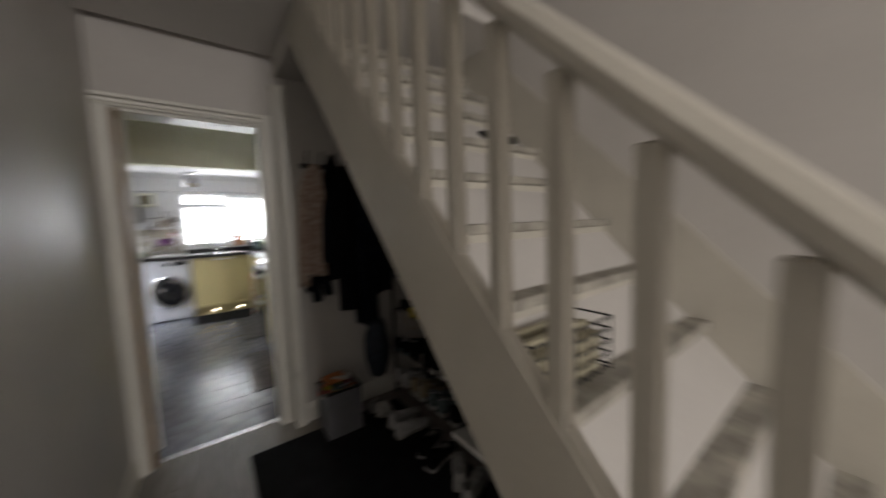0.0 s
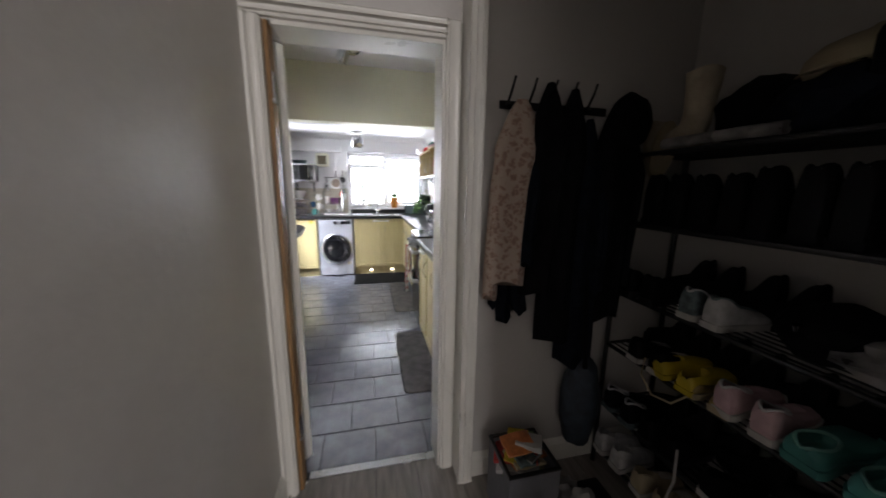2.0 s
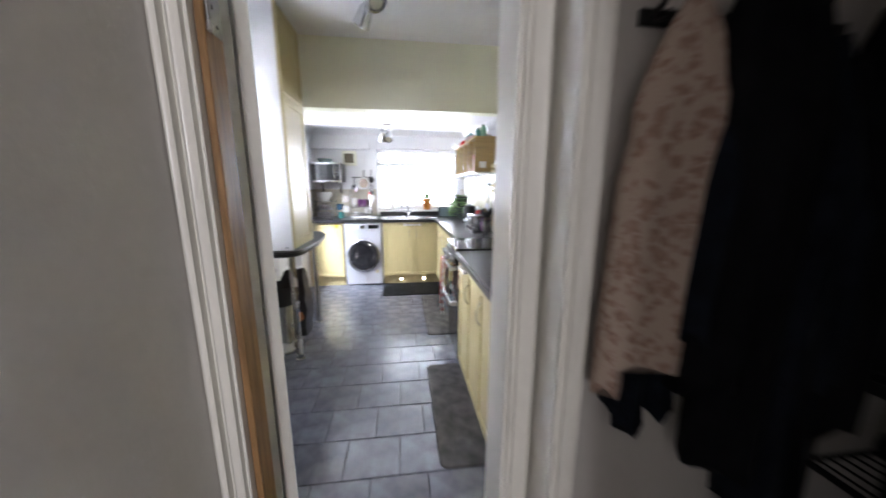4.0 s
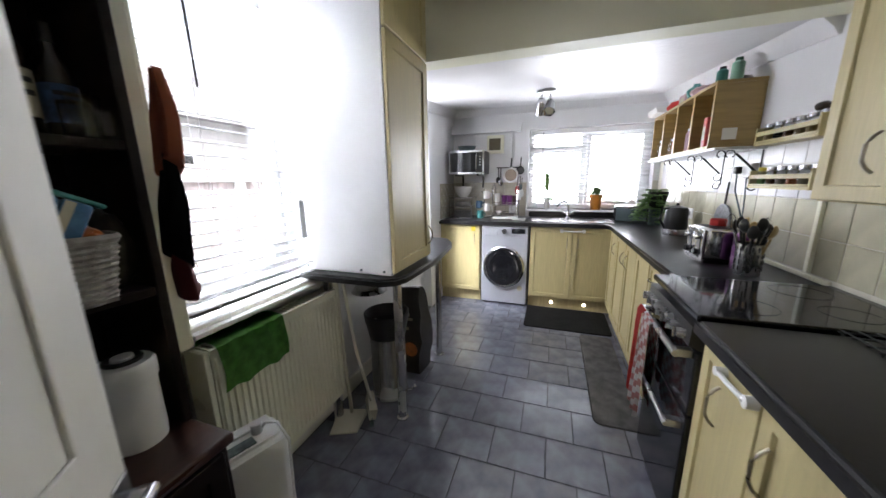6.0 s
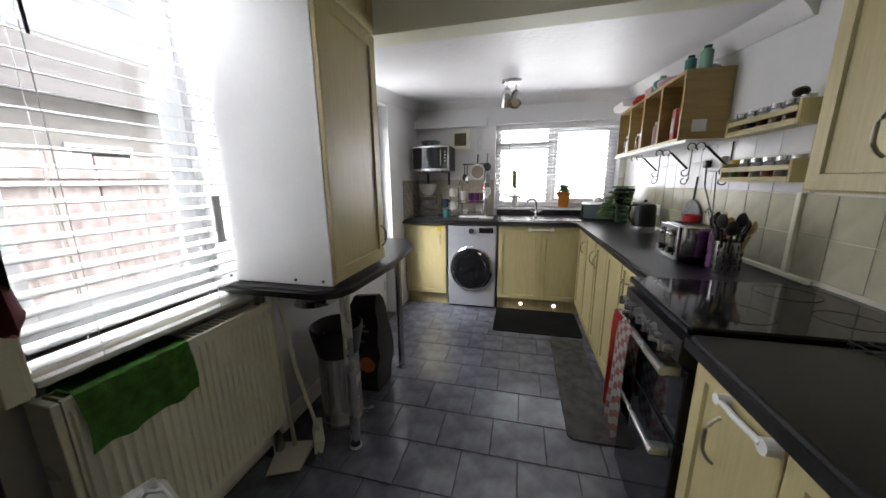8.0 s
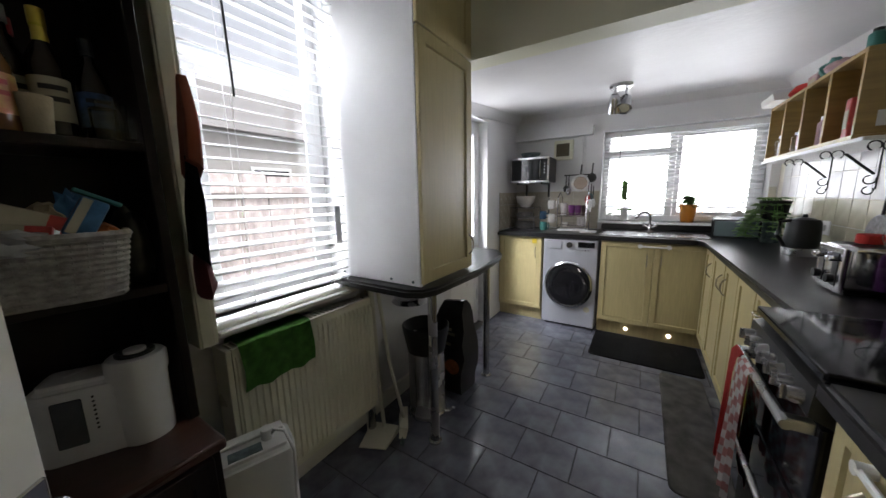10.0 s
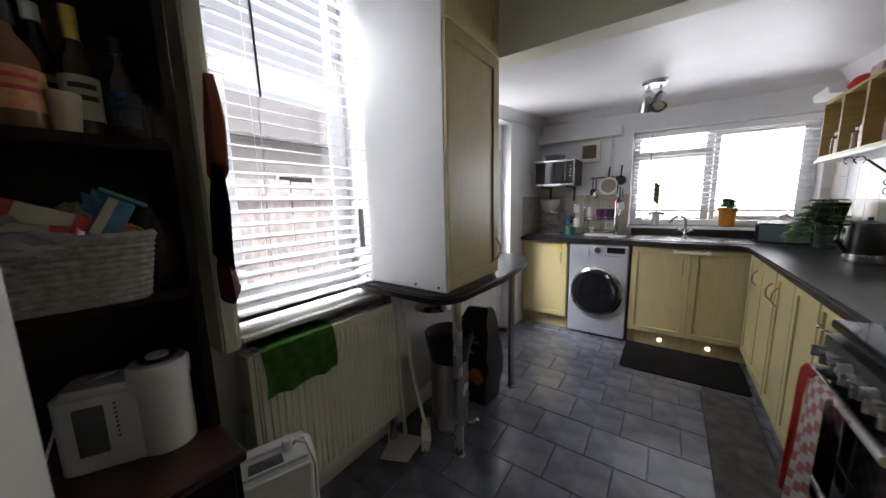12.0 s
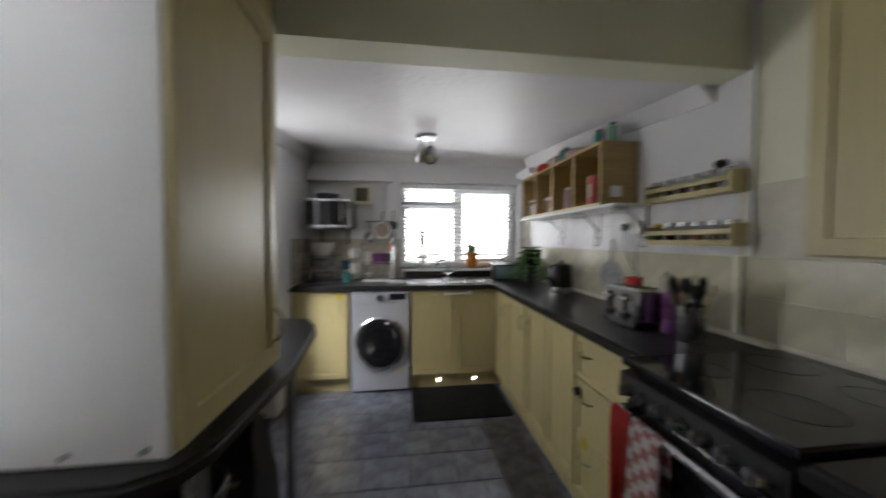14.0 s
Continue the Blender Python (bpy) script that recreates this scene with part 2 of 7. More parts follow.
M_YELLOW = mat("yellow_rubber", (.55, .42, .02), .5, var=.08)
M_PINK = mat("pink_canvas", (.50, .34, .36), .8, var=.12, scale=20, bump=.3, bscale=150)
M_WSOLE = mat("white_sole", (.46, .45, .43), .6, var=.12, scale=20)
M_GREYM = mat("grey_mesh", (.15, .20, .21), .8, var=.3, scale=40, bump=.4, bscale=200)
M_WMESH = mat("white_mesh", (.52, .52, .52), .8, var=.15, scale=30, bump=.3, bscale=200)
M_BSHOE = mat("black_leather", (.006, .006, .007), .72, spec=.12, var=.2, scale=30, bump=.2, bscale=120)
M_SUEDE = mat("cream_suede", (.56, .48, .36), .95, var=.2, scale=12, bump=.4, bscale=200)
M_GOLD = mat("gold_strap", (.42, .32, .13), .4, .4)
M_BEIGE = mat("beige_cloth", (.42, .35, .23), .9, var=.12, scale=12, bump=.3, bscale=180)
M_PLBAG = mat("clear_plastic_bag", (.52, .50, .49), .3, var=.35, scale=14, bump=1.0, bscale=22, trans=.4)
M_GREYBOX = mat("grey_box", (.20, .20, .22), .7, var=.1)
M_PURPLE = mat("purple_plastic", (.16, .035, .17), .35)
M_BOTG = mat("dark_bottle", (.03, .02, .012), .1, bump=0)
M_RUM = mat("amber_bottle", (.20, .09, .03), .12, bump=0)
M_LABEL = mat("paper_label", (.46, .42, .30), .6)
M_BLUE = mat("blue_wrapper", (.06, .20, .38), .35, var=.2, scale=30)
M_ORANGEW = mat("orange_wrapper", (.60, .20, .06), .35, var=.2, scale=30)
M_REDW = mat("red_wrapper", (.55, .06, .05), .35, var=.2, scale=30)
M_WICKER = mat("white_wicker", (.40, .38, .34), .7, var=.2, scale=60, bump=.4, bscale=100)
M_BAG1 = mat("rust_shopping_bag", (.34, .085, .035), .7, var=.15)
M_BAG2 = mat("wine_red_bag", (.14, .015, .020), .7, var=.15)
M_FENCE = mat("weathered_fence", (.52, .45, .425), .85, var=.25, scale=5, stretch=(3, 3, 1), bump=.4, rand=.12)
M_CONC = mat("concrete", (.34, .33, .32), .9, var=.15)
M_BRICK = mat("red_brick", (.34, .21, .175), .9, var=.25, scale=20, rand=.2)
M_GREYWALL = mat("pale_render", (.50, .49, .47), .9, var=.1)


def floral(name):
    m = mat(name, (.42, .33, .27), .9, var=.1, scale=10, bump=.3, bscale=150, contrast=(.45, .55))
    t = m.node_tree
    N, L = t.nodes, t.links
    vo = N.new("ShaderNodeTexVoronoi")
    vo.inputs["Scale"].default_value = 40
    nz = N.new("ShaderNodeTexNoise")
    nz.inputs["Scale"].default_value = 40
    tc = N.new("ShaderNodeTexCoord")
    ad = N.new("ShaderNodeVectorMath")
    ad.operation = "MULTIPLY_ADD"
    ad.inputs[1].default_value = (.05, .05, .05)
    L.new(tc.outputs["Object"], ad.inputs[2])
    L.new(tc.outputs["Object"], nz.inputs["Vector"])
    L.new(nz.outputs["Color"], ad.inputs[0])
    L.new(ad.outputs[0], vo.inputs["Vector"])
    rp = N.new("ShaderNodeValToRGB")
    rp.color_ramp.elements[0].color = (.28, .19, .15, 1)
    rp.color_ramp.elements[0].position = .22
    rp.color_ramp.elements[1].color = (.44, .35, .29, 1)
    rp.color_ramp.elements[1].position = .52
    e = rp.color_ramp.elements.new(.36)
    e.color = (.34, .23, .185, 1)
    L.new(vo.outputs["Distance"], rp.inputs["Fac"])
    L.new(rp.outputs["Color"], N["Principled BSDF"].inputs["Base Color"])
    return m


M_FLORAL = floral("floral_cloth")


def check(name):
    m = mat(name, (.60, .56, .55), .9, bump=.4, bscale=200)
    t = m.node_tree
    N, L = t.nodes, t.links
    tc = N.new("ShaderNodeTexCoord")
    ck = N.new("ShaderNodeTexChecker")
    ck.inputs["Scale"].default_value = 34
    ck.inputs["Color1"].default_value = (.62, .58, .57, 1)
    ck.inputs["Color2"].default_value = (.44, .20, .19, 1)
    L.new(tc.outputs["Object"], ck.inputs["Vector"])
    L.new(ck.outputs["Color"], N["Principled BSDF"].inputs["Base Color"])
    return m


M_CHECK = check("checked_cloth")

# ---- the shell ----
def structure(ob, label="", category=""):
    return tagged(ob, label, category, "", "structure")


def wall(name, *b, material=None, label=""):
    return structure(solo(name, bx(*b), material or M_WALL, label, "wall"))


RX, LX, BY, DY = 1.42, -0.78, 7.30, 3.15      # right wall, left wall, back wall, doorway plane
HX = 0.040                                     # hall's left wall
# hall
h = solo("floor_hall", bx(HX - .1, 1.95, -1.6, DY + .06, -.1, -.012), M_GROUT, "pale grey laminate floor", "floor")
structure(h)
FLOOR_HALL = h
wall("wall_hall_west", HX - .15, HX, -1.6, DY - .001, 0, 3.5, material=M_HALL, label="plain off-white painted hall wall")
wall("wall_hall_east", 1.83, 1.98, -1.6, DY, 0, 3.5, material=M_HALL, label="off-white painted wall behind the shoe rack")
w = B()
box(w, .86, 1.83, 3.07, DY + .14, 0, 3.5)
box(w, .73, .86, DY, DY + .14, 0, 3.5)
box(w, HX, HX + .06, DY, DY + .14, 0, 1.88)
box(w, HX, .73, DY, DY + .14, 1.88, 3.5)
structure(solo("wall_hall_north", w, M_HALL, "off-white painted wall around the kitchen doorway", "wall"))
# unseen end wall, with the opening for the added door
w = B()
for b in ((HX, .40, 0, 3.5), (1.20, 1.83, 0, 3.5), (.40, 1.20, 2.15, 3.5)):
    box(w, b[0], b[1], -1.6, -1.5, b[2], b[3])
structure(solo("wall_hall_south", w, M_HALL, "unseen off-white painted end wall around the added front door", "wall"))
structure(solo("ceiling_hall", bx(HX, 1.83, 2.15, 3.07, 2.27, 2.40), M_HALL, "low painted hall ceiling", "ceiling"))
structure(solo("ceiling_stairwell", bx(HX - .1, 1.95, -1.6, DY + .1, 3.5, 3.6), M_CEIL, "white stairwell ceiling", "ceiling"))
# kitchen shell
h = solo("floor_kitchen", bx(LX - .2, RX + .2, DY + .06, BY + .2, -.1, -.006), M_GROUT, "dark slate-look kitchen floor", "floor")
structure(h)
FLOOR_KITCHEN = h
KC = 2.42
w = B()
WY0, WY1, WZ0, WZ1 = 4.09, 4.72, .86, 2.30
DY0, DY1 = 5.75, 6.45
box(w, LX - .25, LX, DY + .14, WY0, 0, KC)
box(w, LX - .25, LX, WY1, DY0, 0, KC)
box(w, LX - .25, LX, DY1, BY, 0, KC)
box(w, LX - .25, LX, WY0, WY1, 0, WZ0)
box(w, LX - .25, LX, WY0, WY1, WZ1, KC)
box(w, LX - .25, LX, DY0, DY1, 1.95, KC)
structure(solo("wall_kitchen_west", w, M_WALL, "white painted kitchen wall with the side window", "wall"))
wall("wall_kitchen_east", RX, RX + .15, 5.10, BY, 0, KC, label="white painted kitchen wall behind the worktop")
wall("wall_kitchen_east_front", RX, RX + .15, DY + .14, 5.0995, 0, KC, material=M_CREAM, label="cream painted kitchen wall beside the cooker")
w = B()
BX0, BX1, BZ0, BZ1 = .11, 1.36, 1.00, 1.885
box(w, LX - .25, BX0, BY, BY + .25, 0, KC)
box(w, BX1, RX + .15, BY, BY + .25, 0, KC)
box(w, BX0, BX1, BY, BY + .25, 0, BZ0)
box(w, BX0, BX1, BY, BY + .25, BZ1, KC)
structure(solo("wall_kitchen_north", w, M_WALL, "white painted wall around the sink window", "wall"))
wall("wall_kitchen_south", LX - .25, HX, DY, DY + .14, 0, KC)
structure(solo("ceiling_kitchen", bx(LX - .25, RX + .15, DY + .14, 5.12, KC, KC + .1), M_CEIL, "white textured kitchen ceiling", "ceiling"))
# the back part has a lower ceiling that rises slightly to the far wall
c = B()
loft(c, [[(LX - .02, y, z), (RX + .02, y, z), (RX + .02, y, z + .08), (LX - .02, y, z + .08)] for y, z in ((5.12, 1.93), (BY + .01, 2.14))])
structure(solo("ceiling_back_kitchen", c, M_CEIL, "white textured lower ceiling", "ceiling"))
structure(solo("beam", bx(LX, RX, 5.10, 5.22, 1.925, KC), M_CREAM, "pale cream boxed-in beam face", "beam"))
# coving round the back part
c = B()
for x, s in ((LX, 1), (RX, -1)):
    loft(c, [[(x, y, z - .075), (x + s * .012, y, z - .075), (x + s * .03, y, z - .045), (x + s * .06, y, z - .015), (x + s * .075, y, z), (x, y, z)] for y, z in ((5.23, 1.938), (BY, 2.138))])
loft(c, [[(x, BY, 2.065), (x, BY - .012, 2.065), (x, BY - .03, 2.09), (x, BY - .06, 2.12), (x, BY - .075, 2.132), (x, BY, 2.138)] for x in (LX, RX)])
structure(solo("coving", c, M_CEIL, "white moulded plaster coving", "trim", smooth=True))
structure(solo("pipe_boxing", bx(LX, .02, BY - .10, BY - .002, 1.865, 1.955), M_WALL, "white boxed-in pipe run above the microwave", "trim"))

# doorway: architraves, lining, threshold
def architrave(bm, pts, y, s=-1):
    """Stepped moulding along a rectangle x0,x1,z0,z1, proud of y."""
    x0, x1, z0, z1 = pts
    box(bm, x0, x1, y, y - .016, z0, z1, .003, 1)
    if x1 - x0 < z1 - z0:
        box(bm, x0 + .012, x1 - .008, y - .016, y - .023, z0, z1, .004, 2)
    else:
        box(bm, x0, x1, y - .016, y - .026, z0 + .012, z1 - .03, .005, 2)
        box(bm, x0, x1, y - .016, y - .032, z1 - .024, z1 - .004, .006, 2)


t = B()
architrave(t, (.735, .795, 0, 1.945), DY)
architrave(t, (HX + .001, .735, 1.885, 1.945), DY)
box(t, HX + .001, HX + .060, DY, DY - .016, 0, 1.885, .003, 1)
box(t, HX + .030, HX + .052, DY - .016, DY - .026, 0, 1.885, .005)
box(t, HX + .002, HX + .018, DY - .016, DY - .030, 0, 1.885, .005)
structure(solo("architrave", t, M_TRIM, "off-white gloss door architrave", "trim", smooth=True))
t = B()
box(t, .80, .862, DY, 3.035, 0, 2.10, .006)
box(t, .822, .845, 3.035, 3.029, 0, 2.10, .003)
structure(solo("corner_post", t, M_TRIM, "off-white gloss boxed corner post beside the doorway", "trim", smooth=True))
t = B()
box(t, .725, .737, DY - .002, DY + .145, 0, 1.885)
box(t, HX + .09, .725, DY - .002, DY + .145, 1.868, 1.882)
structure(solo("door_lining", t, M_TRIM, "white door lining", "trim"))
t = B()
box(t, HX + .062, HX + .078, DY - .004, DY + .060, 0, 1.88, .002, 1)
structure(solo("raw_door_jamb", t, M_LIN, "bare stained wood door jamb with worn paint", "trim"))
for z in (1.62, .25):
    b = B()
    box(b, HX + .0785, HX + .0805, DY + .010, DY + .055, z, z + .10)
    rod(b, (HX + .082, DY + .006, z), (HX + .082, DY + .006, z + .10), .006, 10)
    for k in range(3):
        rod(b, (HX + .080, DY + .040 - .012 * (k % 2), z + .02 + .03 * k), (HX + .0825, DY + .040 - .012 * (k % 2), z + .02 + .03 * k), .004, 8)
    structure(solo("hinge", b, M_STEEL, "old steel door hinge on the bare jamb", "hinge", smooth=True))
structure(solo("threshold", bx(HX + .09, .725, DY + .045, DY + .085, -.010, .006, .003), M_STEEL, "metal threshold strip", "trim"))
t = B()
loft(t, [[(HX, y, 0), (HX + .016, y, 0), (HX + .016, y, .09), (HX + .010, y, .105), (HX + .004, y, .12), (HX, y, .12)] for y in (-1.5, DY - .02)])
structure(solo("baseboard", t, M_TRIM, "off-white gloss skirting board", "skirting board"))
t = B()
loft(t, [[(x, 3.07, 0), (x, 3.054, 0), (x, 3.054, .09), (x, 3.06, .105), (x, 3.066, .12), (x, 3.07, .12)] for x in (.87, 1.83)])
structure(solo("baseboard", t, M_TRIM, "off-white gloss skirting board", "skirting board"))
structure(solo("baseboard", bx(LX, LX + .016, 4.0, 5.7, 0, .10, .003), M_TRIM, "off-white skirting board under the radiator", "skirting board"))

# unseen front door behind the camera, glazed upper half, added to account for hall light
d = thing("front_door", (.80, -1.52, 0), "unseen white front door with a frosted glass pane, added for the hall's light", "door", kind="structure")
b = B()
for q in ((.40, .52, 0, 2.15), (1.08, 1.20, 0, 2.15), (.52, 1.08, 0, 1.0), (.52, 1.08, 2.0, 2.15)):
    box(b, q[0], q[1], -1.56, -1.52, q[2], q[3])
part("door_panel", b, M_UPVC, d)
p = part("pane", bx(.52, 1.08, -1.545, -1.535, 1.0, 2.0), M_GLASS, d)
p.visible_shadow = False


def window(name, ax, c, u0, u1, z0, z1, bars, transoms, label, inner=1):
    """White plastic window. ax 'x': it lies in the plane x = c."""
    root = thing(name, (c, u0, z0) if ax == "x" else (u0, c, z0), label, "window", kind="structure")
    def bb(bm, a0, a1, w0, w1, d0=-.03, d1=.03, bev=.006):
        return box(bm, c + d0, c + d1, a0, a1, w0, w1, bev) if ax == "x" else box(bm, a0, a1, c + d0, c + d1, w0, w1, bev)
    f = B()
    s = .055
    bb(f, u0, u1, z0, z0 + s)
    bb(f, u0, u1, z1 - s, z1)
    bb(f, u0, u0 + s, z0 + s, z1 - s)
    bb(f, u1 - s, u1, z0 + s, z1 - s)
    part("window_frame", f, M_UPVC, root)
    for x in bars:
        part("mullion", bb(B(), x - .03, x + .03, z0 + s, z1 - s), M_UPVC, root)
    for (a, b_, z) in transoms:
        part("transom", bb(B(), a, b_, z - .03, z + .03, -.034, .034), M_UPVC, root)
    g = part("pane", bb(B(), u0 + s, u1 - s, z0 + s, z1 - s, -.004, .004, 0), M_GLASS, root)
    g.visible_shadow = False
    return root


WG = window("window_1", "x", LX - .17, WY0, WY1, WZ0, WZ1, (), ((WY0 + .055, WY1 - .055, 1.80),), "white plastic side window with a top light")
b = B()
box(b, LX - .17 + .03, LX - .17 + .045, WY0 + .055, WY0 + .10, WZ0 + .055, 1.77, .004)
box(b, LX - .17 + .03, LX - .17 + .045, WY1 - .10, WY1 - .055, WZ0 + .055, 1.77, .004)
box(b, LX - .17 + .03, LX - .17 + .045, WY0 + .10, WY1 - .10, WZ0 + .055, WZ0 + .10, .004)
box(b, LX - .17 + .03, LX - .17 + .045, WY0 + .10, WY1 - .10, 1.725, 1.77, .004)
part("sash", b, M_UPVC, WG)
window("window_2", "y", BY + .17, BX0, BX1, BZ0, BZ1, (.70,), ((BX0 + .055, .67, 1.66),), "white plastic sink window")
b = B()
for q in ((.73, .77, BZ0 + .055, BZ1 - .055), (BX1 - .095, BX1 - .055, BZ0 + .055, BZ1 - .055), (.77, BX1 - .095, BZ0 + .055, BZ0 + .095), (.77, BX1 - .095, BZ1 - .095, BZ1 - .055)):
    box(b, q[0], q[1], BY + .125, BY + .14, q[2], q[3], .004)
part("sash", b, M_UPVC, bpy.data.objects["window_2"])
# inner boards and frames of the side window
t = B()
box(t, LX - .14, LX + .075, WY0 - .06, WY1 - .001, WZ0 - .045, WZ0, .006)
structure(solo("window_sill", t, M_TRIM, "cream-white painted window board", "window sill"))
t = B()
box(t, LX - .002, LX + .10, WY0 - .085, WY0 - .028, WZ0 - .05, 2.36, .004)
box(t, LX + .10, LX + .108, WY0 - .08, WY0 - .04, WZ0 - .05, 2.36, .004)
structure(solo("window_trim", t, M_CREAM, "cream painted window surround", "trim"))
structure(solo("window_sill", bx(BX0 - .01, BX1 + .01, BY - .03, BY + .14, BZ0 - .025, BZ0, .006), M_UPVC, "white window sill with plant pots", "window sill"))

# back door in the side wall, beyond the boiler cupboard
d = thing("door_back", (LX - .12, DY0, 0), "white half-glazed plastic back door, closed", "door", kind="structure")
b = B()
for q in ((DY0, DY0 + .10, 0, 1.95), (DY1 - .10, DY1, 0, 1.95), (DY0 + .10, DY1 - .10, 0, .9), (DY0 + .10, DY1 - .10, 1.83, 1.95)):
    box(b, LX - .15, LX - .09, q[0], q[1], q[2], q[3], .005)
part("door_panel", b, M_UPVC, d)
b = B()
for z in (.25, .95, 1.62):
    rod(b, (LX - .085, DY1 - .05, z), (LX - .085, DY1 - .05, z + .10), .009)
part("hinge", b, M_UPVC, d)
g = part("pane", bx(LX - .125, LX - .117, DY0 + .1, DY1 - .1, .9, 1.83), M_GLASS, d)
g.visible_shadow = False


def blind(name, ax, c, u0, u1, z0, z1, n, label, cords, tilt=18):
    root = thing(name, (c, (u0 + u1) / 2, z0) if ax == "x" else ((u0 + u1) / 2, c, z0), label, "venetian blind")
    w = .045
    L_ = u1 - u0
    m = B()
    rings = []
    for k in range(5):
        a = (k / 4 - .5) * w
        rings.append((a, .0025 * (1 - (2 * k / 4 - 1) ** 2)))
    prof = [(a, z + .0009) for a, z in rings] + [(a, z - .0009) for a, z in reversed(rings)]
    loft(m, [[(a, u, z) if ax == "x" else (u, a, z) for a, z in prof] for u in (-L_ / 2, L_ / 2)])
    me = bpy.data.meshes.new("slat")
    bmesh.ops.recalc_face_normals(m, faces=m.faces)
    m.to_mesh(me)
    m.free()
    me.materials.append(M_SLAT)
    step = (z1 - .05 - z0 - .03) / n
    for i in range(n):
        o = new("slat", me)
        o.parent = root
        a = tilt + random.uniform(-2, 2)
        o.matrix_basis = pose(0, 0, .03 + step * (i + .5), 0, a, 0) if ax == "x" else pose(0, 0, .03 + step * (i + .5), -a, 0, 0)
    f = (lambda a, u, z: (c + a, u, z)) if ax == "x" else (lambda a, u, z: (u, c + a, z))
    hb = B()
    p, q = f(-.025, u0, z1 - .05), f(.025, u1, z1)
    box(hb, p[0], q[0], p[1], q[1], p[2], q[2], .004)
    part("headrail", hb, M_SLAT, root)
    hb = B()
    p, q = f(-.024, u0, z0), f(.024, u1, z0 + .018)
    box(hb, p[0], q[0], p[1], q[1], p[2], q[2], .004)
    part("bottom_rail", hb, M_SLAT, root)
    for u in cords:
        hb = B()
        for a in (-.024, .024):
            rod(hb, f(a, u, z0), f(a, u, z1 - .04), .0012, 5)
        part("ladder_cord", hb, M_SLAT, root)
    return root


bl = blind("window_blind", "x", LX + .08, WY0 - .025, 4.636, WZ0 - .035, 2.29, 33, "white slatted venetian blind, let down with open slats", (WY0 + .10, 4.54), 14)
b = B()
tube(b, [(LX + .115, WY0 + .10, 2.25), (LX + .116, WY0 + .10, 1.9), (LX + .116, WY0 + .105, 1.62)], .004, 6)
part("tilt_wand", b, M_BLACK, bl)
b = B()
tube(b, [(LX + .112, 4.575, 2.25), (LX + .114, 4.575, 1.25)], .0015, 5)
box(b, LX + .108, LX + .120, 4.56, 4.59, 1.08, 1.25, .004)
part("pull_cord", b, M_UPVC, bl)
bl = blind("window_blind", "y", BY + .115, BX0 + .01, BX1 - .01, 1.13, BZ1 - .003, 17, "white slatted venetian blind above the sink", (BX0 + .12, BX1 - .12, .72), 14)
b = B()
tube(b, [(BX0 + .15, BY + .085, BZ1 - .03), (BX0 + .15, BY + .085, 1.45)], .003, 6)
part("tilt_wand", b, M_BLACK, bl)

# ---- kitchen units ----
def shaker_front(bm, ax, c, u0, u1, z0, z1, s, fr=.055, th=.018):
    """Frame and panel door, its face at c, facing s along ax."""
    k0, k1 = sorted((c, c - s * th))
    r = bmesh.ops.create_cube(bm, size=1)
    for v in r["verts"]:
        n0, n1, n2 = v.co.x + .5, v.co.y + .5, v.co.z + .5
        v.co = Vector((k0 + n0 * (k1 - k0), u0 + n1 * (u1 - u0), z0 + n2 * (z1 - z0))) if ax == "x" else Vector((u0 + n0 * (u1 - u0), k0 + n1 * (k1 - k0), z0 + n2 * (z1 - z0)))
    bmesh.ops.bevel(bm, geom=bm.edges[:], offset=.0025, segments=1, affect="EDGES")
    bm.normal_update()
    i = 0 if ax == "x" else 1
    front = max(bm.faces, key=lambda f: f.normal[i] * s * f.calc_area())
    if front.normal[i] * s < 0:
        front.normal_flip()
    bmesh.ops.inset_individual(bm, faces=[front], thickness=fr, depth=0)
    bmesh.ops.inset_individual(bm, faces=[front], thickness=.004, depth=-.008)
    return bm


def bow(bm, ax, c, s, p, q, r=.0042, out=.024):
    """A bow handle between (u, z) points p and q on the face c."""
    pts = []
    for i in range(11):
        k = i / 10
        u, z = p[0] + (q[0] - p[0]) * k, p[1] + (q[1] - p[1]) * k
        d = out * min(1, 3.2 * min(k, 1 - k)) ** .6
        pts.append((c + s * d, u, z) if ax == "x" else (u, c + s * d, z))
    return tube(bm, pts, r, 8)


